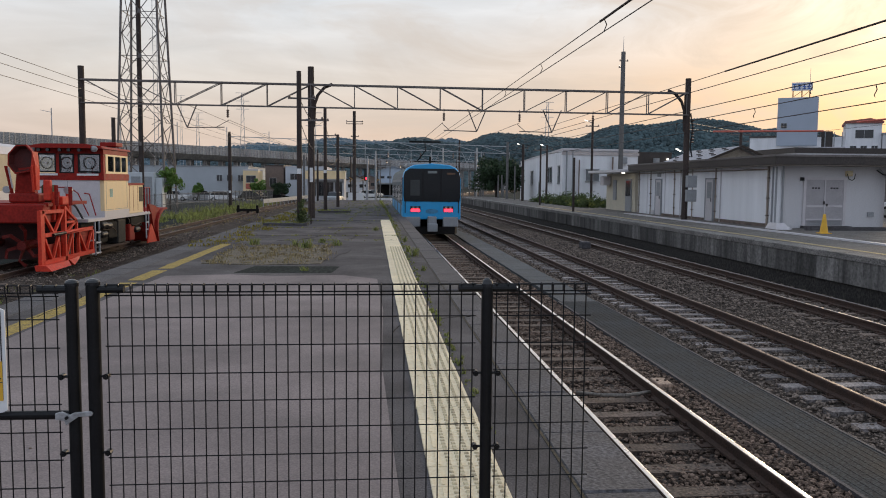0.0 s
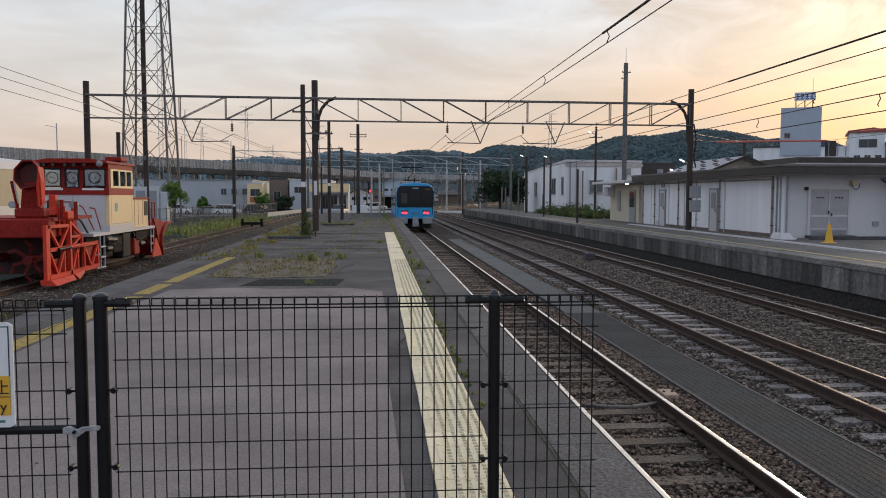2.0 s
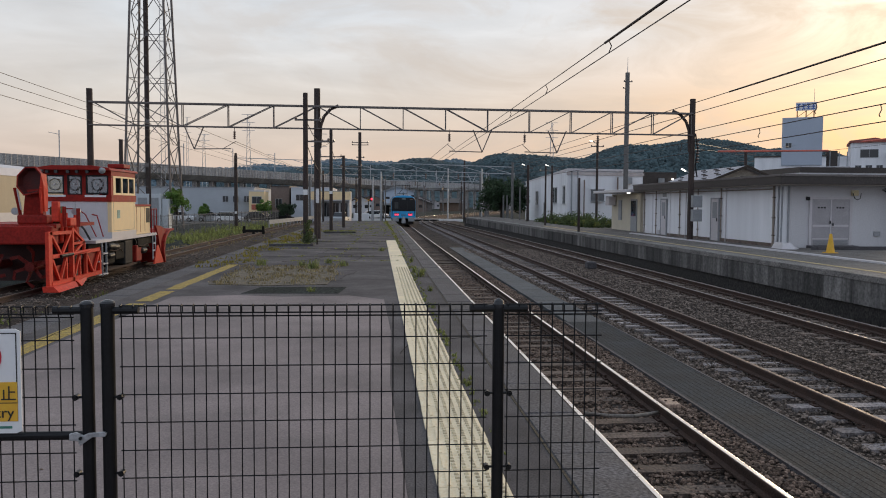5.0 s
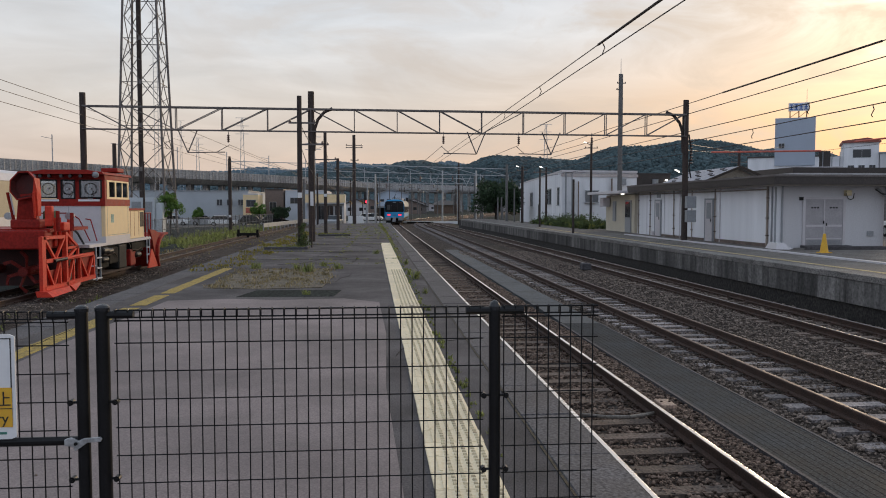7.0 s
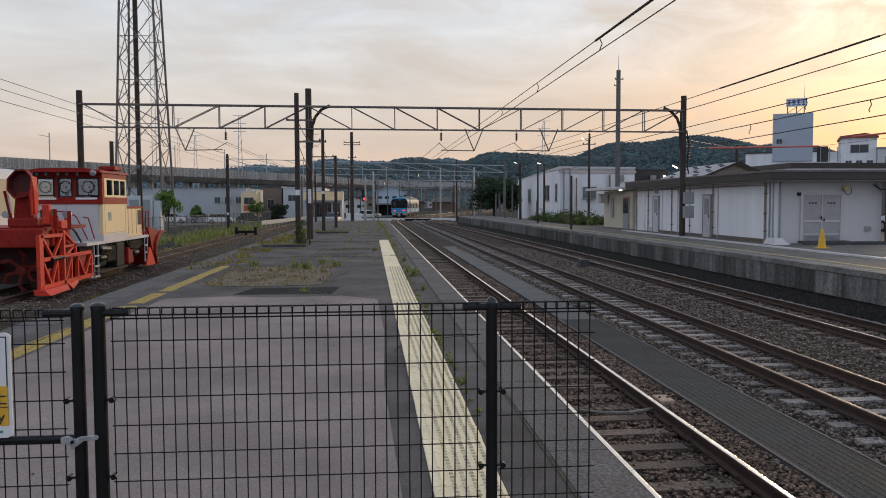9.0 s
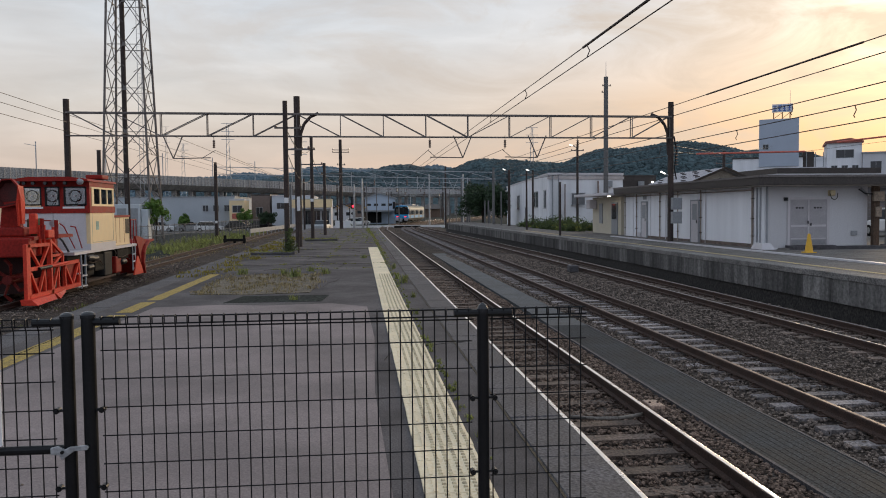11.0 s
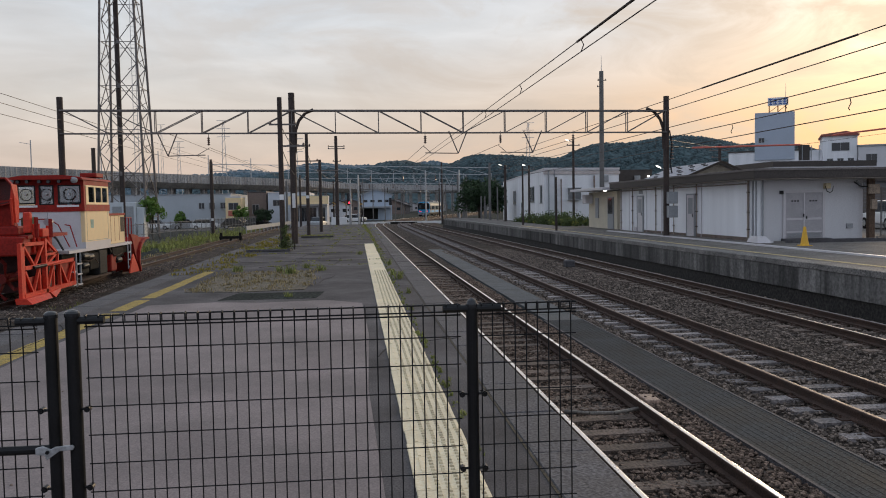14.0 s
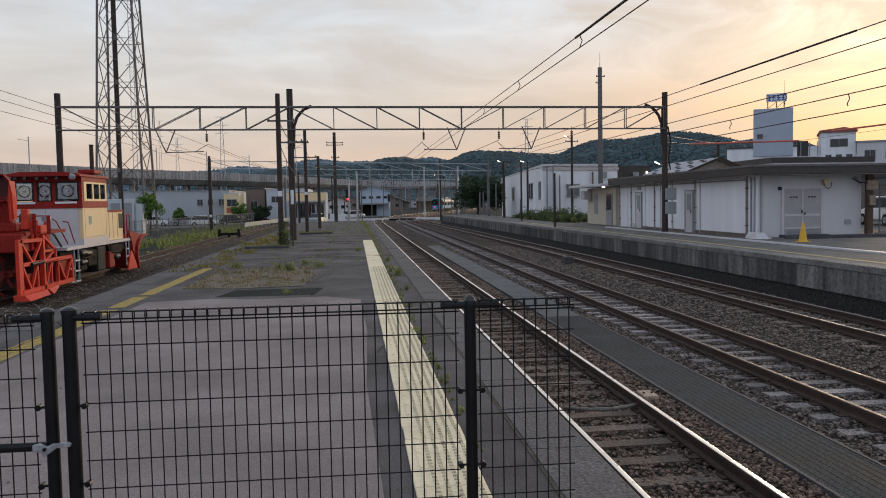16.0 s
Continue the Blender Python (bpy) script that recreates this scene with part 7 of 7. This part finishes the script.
tufts("edge_moss", [(0.87 + rw.gauss(0, 0.05) - 0.004 * max(0, k - 30), k + rw.uniform(0, 0.5), 0, rw.uniform(0.15, 0.3 + 0.006 * k)) for k in np.arange(19, 73, 0.24).tolist() if rw.random() < 0.35 + 0.015 * k], M_MOSS, "yellow-green moss and weeds in the seam along the platform edge", 13, 12, 0.12, 0.2, 0.018)
tufts("joint_moss", [(x, y + rw.gauss(0, 0.06), 0, rw.uniform(0.15, 0.5)) for y in (22.3, 24.2, 28.4, 33.8, 39.5, 45.2, 51.0, 57.0, 63.0) for x in [rw.uniform(-4.1, 0.9) for _ in range(34)]], M_MOSS, "moss lining the cross joints of the asphalt", 14, 9, 0.1, 0.24, 0.016)
tufts("joint_moss", [(-1.2 + rw.gauss(0, 0.05) + 0.02 * (y - 21), y, 0, rw.uniform(0.15, 0.45)) for y in [rw.uniform(21, 60) for _ in range(90)]], M_MOSS, "moss lining a long joint of the asphalt", 15, 9, 0.1, 0.2, 0.016)
tufts("patch_weeds", [(rw.uniform(-3.3, -0.9), rw.uniform(15.8, 20.4), 0.01, rw.uniform(0.3, 0.8)) for _ in range(170)], M_DRY, "dry straw-coloured grass on the gravel patch", 3, 16, 0.1, 0.3, 0.012)
tufts("patch_weeds", [(-1.6, 19.6, 0, 1.2), (-1.9, 20.2, 0, 0.8), (-0.9, 20.5, 0, 0.8), (-3.0, 20.8, 0, 0.9), (-1.3, 21.5, 0, 0.7), (0.1, 27, 0, 0.7), (-1.2, 14.6, 0.0, 0.5)], M_GRASS, "green weeds sprouting from the gravel patch", 4, 40, 0.22, 0.2, 0.014)
tufts("yellow_weeds", [(-3.9 + rw.gauss(0, 0.35), rw.uniform(20, 50), 0, rw.uniform(0.3, 1.2)) for _ in range(230)], mat("yellowing_weed", (0.22, 0.19, 0.04), 0.85, var=0.35, bump=0, island=0.4, thin=0.4), "yellowing moss and weeds along the platform's yard edge", 5, 12, 0.1, 0.3, 0.016)
tufts("far_weeds", [(rw.uniform(-2, 1.4), rw.uniform(40, 74), 0, rw.uniform(0.3, 0.7)) for _ in range(130)], M_GRASS, "scattered weeds at the platform's far end", 6, 10, 0.12, 0.3, 0.02)
tufts("yard_grass", [(rw.uniform(-18, -12.2), rw.uniform(56, 112), GROUND_Z, rw.choice((0.3, 0.5, 0.8, 2.0)) * rw.uniform(0.6, 1.2)) for _ in range(800)], M_GRASS, "tall green grass along the yard fence", 7, 16, 0.22, 0.4, 0.03)
tufts("yard_grass", [(rw.uniform(-13.0, -9.4), rw.uniform(40, 110), GROUND_Z, rw.uniform(0.4, 1.5)) for _ in range(420)], M_DRY, "thin dry grass between the yard tracks", 8, 12, 0.2, 0.4, 0.025)
tufts("yard_grass", [(rw.uniform(-9.3, -5.2), rw.uniform(12, 36), GROUND_Z, rw.uniform(0.4, 1.4)) for _ in range(40)], M_GRASS, "sparse weeds beside the yard track", 9, 16, 0.2, 0.25, 0.014)
bush = [(rw.uniform(14.7, 17.4), y, -0.1 + rw.uniform(0, 0.55) * h, rw.uniform(0.25, 0.55) * h) for y, h in [(rw.uniform(55.5, 74), rw.choice((0.6, 0.8, 1.0, 1.25))) for _ in range(170)]]
tagged(new("hedge_weeds", leaf_mesh(bush, 90, 0.075, 31, HEDGE, "hedge_weeds")), "overgrown green weeds behind the far platform", "weeds", kind="stuff")
tagged(new("hedge_weeds", leaf_mesh([(x + 0.2, y - 0.3, z * 0.6, r * 0.6) for x, y, z, r in bush[:50]], 70, 0.06, 32, M_MOSS, "hedge_weeds")), "yellow-green weeds in front of the overgrowth", "weeds", kind="stuff")
climb = [(-2.62 + rw.gauss(0, 0.09), 30.4 + rw.gauss(0, 0.09), 0.05 + z, 0.20 - 0.09 * z) for z in [0.85 * rw.uniform(0, 1) ** 1.6 for _ in range(40)]]
tagged(new("pole_weeds", leaf_mesh(climb, 34, 0.03, 33, HEDGE, "pole_weeds")), "green weeds climbing round the pole's foot", "weeds", kind="stuff")


def planter(x0, x1, y0, y1):
    solid("pole_plinth", Geo().box(x0, x1, y0, y1, 0, 0.09), M_COPING, "low mossy concrete plinth round a pole", "plinth", bevel=0.02)


planter(-4.0, -2.4, 29.9, 30.9)
planter(-2.9, -1.2, 43.0, 44.6)
tufts("plinth_moss", [(rw.uniform(-4.0, -2.45), rw.uniform(29.9, 30.9), 0.085, rw.uniform(0.3, 0.7)) for _ in range(50)] + [(rw.uniform(-2.9, -1.2), rw.uniform(43.0, 44.6), 0.085, rw.uniform(0.4, 0.8)) for _ in range(70)], M_MOSS, "moss covering the low pole plinths", 16, 12, 0.09, 0.16, 0.016)


# ---------- hills ----------
def blob_mesh(centres, seed, material):
    """Rounded uneven tree crowns, one for each centre (x, y, z, radius)."""
    rnd = np.random.RandomState(seed)
    t = (1 + 5 ** 0.5) / 2
    ico = np.array([(-1, t, 0), (1, t, 0), (-1, -t, 0), (1, -t, 0), (0, -1, t), (0, 1, t), (0, -1, -t), (0, 1, -t), (t, 0, -1), (t, 0, 1), (-t, 0, -1), (-t, 0, 1)]) / 1.9
    tri = np.array([(0, 11, 5), (0, 5, 1), (0, 1, 7), (0, 7, 10), (0, 10, 11), (1, 5, 9), (5, 11, 4), (11, 10, 2), (10, 7, 6), (7, 1, 8), (3, 9, 4), (3, 4, 2), (3, 2, 6), (3, 6, 8), (3, 8, 9), (4, 9, 5), (2, 4, 11), (6, 2, 10), (8, 6, 7), (9, 8, 1)])
    c = np.array(centres)
    n = len(c)
    p = ico[None] * c[:, None, 3:4] * rnd.uniform(0.7, 1.25, (n, 12, 1)) * np.stack([np.ones(n), np.ones(n), rnd.uniform(0.7, 1.3, n)], -1)[:, None] + c[:, None, :3]
    f = tri[None] + (np.arange(n) * 12)[:, None, None]
    me = bpy.data.meshes.new("woods")
    me.from_pydata(p.reshape(-1, 3).tolist(), [], f.reshape(-1, 3).tolist())
    me.materials.append(material)
    me.polygons.foreach_set("use_smooth", [True] * len(me.polygons))
    return me



def hill(name, peaks, y0, depth, x0, x1, step, material, label, seed, clumps, size):
    """Ridge of rounded summits (x, height, spread) with a canopy of tree clumps."""
    def height(x, k):
        return sum((h * math.exp(-((x - c) / w) ** 2)) ** 5 for c, h, w in peaks) ** 0.2 * math.sin(min(1, k) * math.pi / 2) ** 0.8

    g = Geo()
    nx, ny = int((x1 - x0) / step), 14
    for j in range(ny + 1):
        for i in range(nx + 1):
            x = x0 + i * step
            k = j / ny
            bump = noise.noise((x * 0.03, k * 3, seed)) * 5 + noise.noise((x * 0.11, k * 9, seed)) * 2.2
            g.v.append((x, y0 + depth * k, -3 + max(0, height(x, k * 1.02) + bump * min(1, k * 2))))
    for j in range(ny):
        for i in range(nx):
            a = j * (nx + 1) + i
            g.f.append((a, a + 1, a + nx + 2, a + nx + 1))
    h = thing(name, (0, 0, 0), label, "hill", kind="structure")
    part("slope", g, material, h)
    rnd = random.Random(seed)
    cl = []
    for _ in range(clumps):
        x, k = rnd.uniform(x0, x1), rnd.uniform(0.05, 1.0) ** 0.6
        z = -3 + height(x, k)
        if z > 4:
            cl.append((x, y0 + depth * k, z + rnd.uniform(-0.5, 0.35) * size, size * rnd.uniform(0.6, 1.25)))
    tagged(part("woods", blob_mesh(cl, seed, material), None, h, "dense woodland canopy"), kind="stuff")


# each farther ridge has a bluer, paler material in place of haze
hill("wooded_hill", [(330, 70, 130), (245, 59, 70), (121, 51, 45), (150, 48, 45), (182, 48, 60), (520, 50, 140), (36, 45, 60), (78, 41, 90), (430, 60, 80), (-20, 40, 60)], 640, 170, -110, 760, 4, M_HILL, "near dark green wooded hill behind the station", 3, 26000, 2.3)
hill("wooded_hill", [(-330, 68, 150), (-215, 76, 130), (-80, 88, 130), (20, 82, 140), (150, 90, 150), (-450, 58, 160)], 1400, 250, -650, 420, 8, M_HILLFAR, "distant wooded hills on the horizon, tinted pale blue for haze", 8, 12000, 4.6)
hill("wooded_hill", [(-165, 42, 90), (-80, 52, 100), (0, 50, 100), (70, 46, 90)], 980, 130, -330, 160, 6, mat("haze_tinted_middle_hill", (0.062, 0.098, 0.108), 0.95, var=0.18, scale=0.03, fine=0.2, bump=0), "middle-distance wooded ridge", 12, 11000, 2.9)

# transmission towers on the skyline
for x, y, hgt in ((-300, 1300, 150), (-190, 900, 84), (-120, 760, 92), (165, 760, 88), (-45, 620, 60)):
    g = Geo()
    for e in (-1, 1):
        g.rod((x + e * 3, y, 0), (x + e * 0.6, y, hgt * 0.9), 0.35, n=4)
    for k in range(7):
        z = hgt * 0.35 + k * hgt * 0.08
        g.bar((x - 2, y, z), (x + 2, y, z + hgt * 0.06), 0.25)
    for z in (0.74, 0.82, 0.9):
        g.bar((x - 6, y, hgt * z), (x + 6, y, hgt * z), 0.4)
    solid("transmission_pylon", g, M_STEEL, "far lattice power pylon on the skyline", "pylon", group="pylons")


# ---------- corner beside the shed ----------
def shed_corner():
    zb = -0.05
    timber = mat("weathered_brown_timber", (0.10, 0.062, 0.04), 0.85, var=0.4, scale=5, fine=40, bump=0.3, streak=True)
    p = thing("timber_post", (20.42, 30.05, zb), "weathered brown timber post with meter boxes beside the shed", "post")
    part("shaft", Geo().box(-0.13, 0.13, -0.09, 0.09, 0, 2.42), timber, p, "", 0.012)
    part("meter_box", Geo().box(-0.2, 0.24, -0.22, -0.09, 1.82, 2.2), mat("stained_tan_box", (0.30, 0.23, 0.17), 0.75, var=0.3, scale=6), p, "stained tan meter box", 0.015)
    part("meter_box", Geo().box(-0.08, 0.16, -0.19, -0.09, 1.2, 1.6), mat("stained_tan_box", (0.30, 0.23, 0.17)), p, "stained tan meter box", 0.012)
    part("conduit", Geo().tube([(-0.2, -0.1, 2.1), (-0.5, -0.1, 2.12), (-0.75, -0.05, 2.3)], 0.025, 6), M_BLACK, p)
    f = thing("side_fence", (20.9, 30.1, zb), "grey wire fence closing the yard beside the shed", "fence")
    for k in range(5):
        part("post", Geo().rod((k * 0.95, 0, 0), (k * 0.95, 0, 2.1), 0.028, n=8), M_CONPOLE, f)
    for z in (0.15, 0.6, 1.05, 1.5, 2.05):
        part("rail", Geo().rod((0, 0, z), (3.8, 0, z), 0.014, n=6), M_CONPOLE, f)
    for k in range(38):
        part("wire", Geo().rod((0.05 + k * 0.1, 0, 0.05), (0.05 + k * 0.1, 0, 2.05), 0.004, n=4), M_CONPOLE, f)
    s = thing("storehouse", (29, 47, zb), "low grey storehouse with a ribbed shutter behind the fence", "building")
    part("wall", Geo().box(-1, 11, 0, 6, 0, 2.7), mat("dull_grey_siding", (0.2, 0.2, 0.21), 0.85, var=0.2, scale=1), s)
    part("roof", Geo().box(-1.3, 11.3, -0.5, 6.3, 2.7, 2.9), M_ROOFDARK, s)
    for k in range(10):
        part("shutter_slat", Geo().box(1.5, 6.5, -0.05, -0.005, 0.1 + k * 0.22, 0.28 + k * 0.22), M_TRUSS, s)
    k = thing("low_kerb", (20.5, 29.4, zb), "low concrete kerb in front of the fence", "kerb")
    part("kerb_block", Geo().box(-0.2, 5.0, 0, 0.15, 0, 0.14), M_COPING, k, "", 0.012)


shed_corner()


# ---------- trackside details ----------
def trough():
    t = thing("cable_trough", (0, 0, 0), "dark ribbed rubber walkway between the tracks", "walkway", kind="structure")
    part("bed", Geo().box(4.2, 5.04, -10, 17.6, GROUND_Z, -1.03), M_TROUGH, t)
    lid = mat(world=True, name="blue_grey_trough_lid", colour=(0.085, 0.092, 0.097), rough=0.9, var=0.35, scale=1.5, fine=30, bump=0.3, island=-0.12)
    cover = mesh_of("trough_cover", Geo().box(4.24, 5.06, 0.012, 0.988, GROUND_Z, -1.03), lid)
    for k in range(33):
        c = part("trough_cover", cover, None, t, "blue-grey concrete trough cover")
        c.location = (k * 0.008, 17.6 + k, 0.004 * ((k * 7) % 3) - 0.0045 * k)
    part("edge_strip", Geo().box(4.16, 4.2, -10, 17.6, GROUND_Z, -1.022), M_COPING, t, "pale concrete edge")
    part("edge_strip", Geo().box(5.04, 5.075, -10, 17.6, GROUND_Z, -1.022), M_COPING, t, "pale concrete edge")
    part("ballast_shoulder", Geo().box(3.74, 4.16, -10, 66, GROUND_Z, -1.085), M_BALLAST, t, "ballast heaped beside the walkway")
    for k in range(9):
        x = 4.27 + k * 0.09
        part("rib", Geo().box(x, x + 0.03, -10, 17.6, -1.03, -1.0275), M_TROUGH, t)
    b = thing("rail_joint_box", (3.86, 10.25, RAIL_Z), "rusty pale metal joint box beside the rail", "joint box")
    part("body", Geo().box(-0.1, 0.1, -0.17, 0.17, -0.1, -0.03), mat("pale_rust", (0.34, 0.24, 0.18), 0.7, var=0.3), b, "", 0.015)
    for x in (-0.05, 0.06):
        part("bolt", Geo().rod((x, 0, -0.03), (x, 0, -0.015), 0.018, n=8), M_RAILSIDE, b)
    c = Geo().tube([(2.65, 10.0, -1.08), (2.9, 9.75, -1.05), (3.2, 9.72, -1.05), (3.45, 9.85, -1.06), (3.6, 9.95, -1.07)], 0.024, 8)
    solid("bond_cable", c, mat("pale_cable", (0.2, 0.175, 0.15), 0.7), "pale bonding cable lying across the track", "cable")
    solid("rail_weight", Geo().box(8.9, 9.3, 33.5, 34.0, -1.15, -0.85), M_COPING, "small pale concrete block beside the far track", "concrete block", bevel=0.05)


trough()
M_RUSTSTONE = mat("rust_stained_stone", (0.155, 0.110, 0.085), 0.95, var=0.35, scale=6, fine=60, bump=0.3, island=0.7, spec=0.2)
stones(30000, 1.65, 4.12, 3, 36, BED_Z + 0.025, 1, material=M_RUSTSTONE)
stones(9000, 3.72, 4.17, 3, 34, -1.075, 5, material=M_RUSTSTONE)
stones(50000, 5.05, 11.5, 6, 48, BED_Z + 0.02, 2)
stones(5200, -11.6, -8.5, 12, 44, -1.15, 4)
stones(500, -8.5, -5.2, 11, 40, GROUND_Z + 0.02, 6)


# ---------- paving pieces ----------
def pieces():
    near = bpy.data.objects["platform_near"]
    far = bpy.data.objects["platform_far"]
    rnd = random.Random(9)

    def slab(x0, x1, length, z0, z1, c=0.012):
        g = Geo()
        o = [(x0, 0.004), (x1, 0.004), (x1, length - 0.004), (x0, length - 0.004)]
        i = [(x0 + c, 0.004 + c), (x1 - c, 0.004 + c), (x1 - c, length - 0.004 - c), (x0 + c, length - 0.004 - c)]
        return g.add([(*p, z0) for p in o] + [(*p, z1 - c) for p in o] + [(*p, z1) for p in i], [(0, 1, 5, 4), (1, 2, 6, 5), (2, 3, 7, 6), (3, 0, 4, 7), (4, 5, 9, 8), (5, 6, 10, 9), (6, 7, 11, 10), (7, 4, 8, 11), (8, 9, 10, 11)])

    right = mesh_of("coping_slab", slab(PLAT_R - 0.41, PLAT_R, 1.0, -0.14, 0.003), M_COPING)
    left = mesh_of("coping_slab", slab(PLAT_L, PLAT_L + 0.49, 1.0, -0.14, 0.003), M_COPING)
    opp = mesh_of("coping_slab", slab(11.58, 12.1, 1.0, -0.19, -0.04), mat(world=True, name="pale_coping", colour=(0.19, 0.178, 0.165), rough=0.9, var=0.4, scale=1.6, fine=30, bump=0.3, island=-0.1))
    panel = mesh_of("wall_panel", slab(11.60, 11.70, 1.006, -0.78, -0.2, 0.003), M_STREAK)
    for k in range(78):
        for me, p in ((right, near), (left, near)):
            ob = part("coping_slab", me, None, p)
            ob.location = (rnd.uniform(-0.004, 0.004), -4 + k, rnd.uniform(-0.004, 0.003))
    for k in range(106):
        ob = part("coping_slab", opp, None, far)
        ob.location = (rnd.uniform(-0.006, 0.006) + drift(k - 8), -8 + k, rnd.uniform(-0.004, 0.004))
        ob = part("wall_panel", panel, None, far)
        ob.location = (rnd.uniform(-0.006, 0.004) + drift(k - 8), -8 + k, 0)
    # tactile tiles: a raised line on the safe side and five rows of domes
    strip = thing("tactile_paving", (0, 0, 0), "cream-yellow tactile paving strip along the platform edge", "tactile paving", kind="structure")
    g = slab(0.34, 0.742, 0.3, -0.01, 0.012, 0.004)
    plain = mesh_of("tactile_tile", Geo().add(g.v, g.f), M_YELLOW)
    g.box(0.395, 0.415, 0.02, 0.28, 0.012, 0.017)
    for i in range(5):
        for j in range(5):
            x, y = 0.465 + i * 0.06, 0.03 + j * 0.06
            r, q = 0.014, 0.009
            g.add([(x - r, y - r, 0.012), (x + r, y - r, 0.012), (x + r, y + r, 0.012), (x - r, y + r, 0.012), (x - q, y - q, 0.021), (x + q, y - q, 0.021), (x + q, y + q, 0.021), (x - q, y + q, 0.021)], [(0, 1, 5, 4), (1, 2, 6, 5), (2, 3, 7, 6), (3, 0, 4, 7), (4, 5, 6, 7)])
    domed = mesh_of("tactile_tile", g, M_YELLOW)
    # domes take a darker tone than the tile face
    domed.materials.append(mat("darker_tactile_dome", (0.56, 0.47, 0.31), 0.8, var=0.25, scale=4, bump=0.1))
    for p in list(domed.polygons)[len(plain.polygons) + 6:]:
        p.material_index = 1
    k = 0
    y = -3.1
    while y < 34.7:
        ob = part("tactile_tile", domed if y < 20 else plain, None, strip)
        ob.location = (rnd.uniform(-0.003, 0.003), y, rnd.uniform(-0.001, 0.001))
        y += 0.3
    # worn yellow blocks on the yard side
    old = thing("worn_tactile_paving", (0, 0, 0), "worn yellow tactile blocks along the yard edge", "tactile paving", kind="structure")
    ot = mesh_of("tactile_tile", slab(-3.95, -3.70, 0.308, -0.01, 0.004, 0.001), M_PAINT)
    y = 7.5
    while y < 21:
        if rnd.random() > 0.02:
            ob = part("tactile_tile", ot, None, old)
            ob.location = (rnd.uniform(-0.01, 0.01) + (y - 7.5) * 0.008, y, rnd.uniform(-0.002, 0.001))
        y += 0.3
    # repairs and seams in the asphalt
    for x0, x1, yy in ((-4.1, 1.1, 24.2), (-4.0, 1.1, 28.4), (-3.2, 1.1, 33.8), (-2.0, 1.1, 39.5)):
        part("asphalt_seam", Geo().box(x0, x1, yy, yy + 0.06, 0.0, 0.004), M_GROUND, near)
    part("inspection_cover", Geo().box(-1.9, -1.1, 25.5, 26.0, 0.0, 0.008), M_COPING, near, "small concrete cover")
    part("asphalt_repair", Geo().prism([(-2.4, 14.3), (-0.7, 14.25), (-0.6, 15.3), (-2.2, 15.4)], 0, 0.005), M_GROUND, near)
    part("mossy_joint", Geo().box(1.10, 1.118, -4, 60, 0.0, 0.0045), mat("joint_moss", (0.045, 0.035, 0.02), 0.95, var=0.5, scale=8), near, "dark mossy joint behind the coping")


pieces()


def surface_wear():
    """Crooked cracks, tar seams and small litter on the near platform."""
    near = bpy.data.objects["platform_near"]
    rnd = random.Random(31)
    dark = mat("crack_dirt", (0.03, 0.026, 0.022), 0.97, var=0.4, scale=9, bump=0.2, spec=0.1)
    for x, y, a, n in ((0.24, 8.5, 1.7, 10), (-3.9, 9.5, 1.5, 9), (-2.6, 22, 0.3, 14), (-0.6, 23, 1.3, 12), (-1.8, 26, 0.9, 12), (0.0, 31, 1.9, 12), (-3.0, 33, 0.4, 10), (-0.8, 17, 1.2, 9)):
        pts = [(x, y, 0.002)]
        for _ in range(n):
            a += rnd.uniform(-0.5, 0.5)
            d = rnd.uniform(0.15, 0.4)
            pts.append((pts[-1][0] + math.cos(a) * d * 0.45, pts[-1][1] + math.sin(a) * d, 0.002))
        part("crack", Geo().tube(pts, rnd.uniform(0.003, 0.007), 4), dark, near)
    for _ in range(7):
        x, y = rnd.uniform(-3.4, 1.0), rnd.uniform(4, 13)
        r = rnd.uniform(0.006, 0.013)
        solid("pebble", Geo().lathe([(r * 0.8, 0.004), (r, 0.004 + r * 0.4), (r * 0.5, 0.004 + r)], 7, Matrix.Translation((x, y, 0.001))), M_STONE, "small loose stone lying on the platform", "pebble", group="pebbles")


surface_wear()


# ---------- motion ----------
def car_pose(s):
    """The car with its bogies on the running track 6.9 m to either side of s."""
    x = 2.80 + 0.14 * max(0.0, min(1.0, (s - 70) / 50))
    a, b = track_point(x, s - 6.9, RAIL_Z), track_point(x, s + 6.9, RAIL_Z)
    d = (b - a).normalized()
    p = (a + b) / 2
    return Matrix.Translation(p) @ Matrix.Rotation(math.atan2(-d.x, d.y), 4, "Z")


def motions():
    way = ((0, 38.0), (1, 47.8), (2, 58.6), (3, 69.4), (4, 80.8), (6.5, 109.5), (7, 114.8), (8, 125.8), (9, 136.5), (10, 146.8), (11, 157.2), (12, 167.0), (13, 177.0), (14, 187.5), (15, 198.0), (16, 209.0))
    ts, ss = [w[0] for w in way], [w[1] for w in way]
    for car in CARS:
        walk(car, [(i * 0.5, car_pose(float(np.interp(i * 0.5, ts, ss)) + 10)) for i in range(33)])


motions()
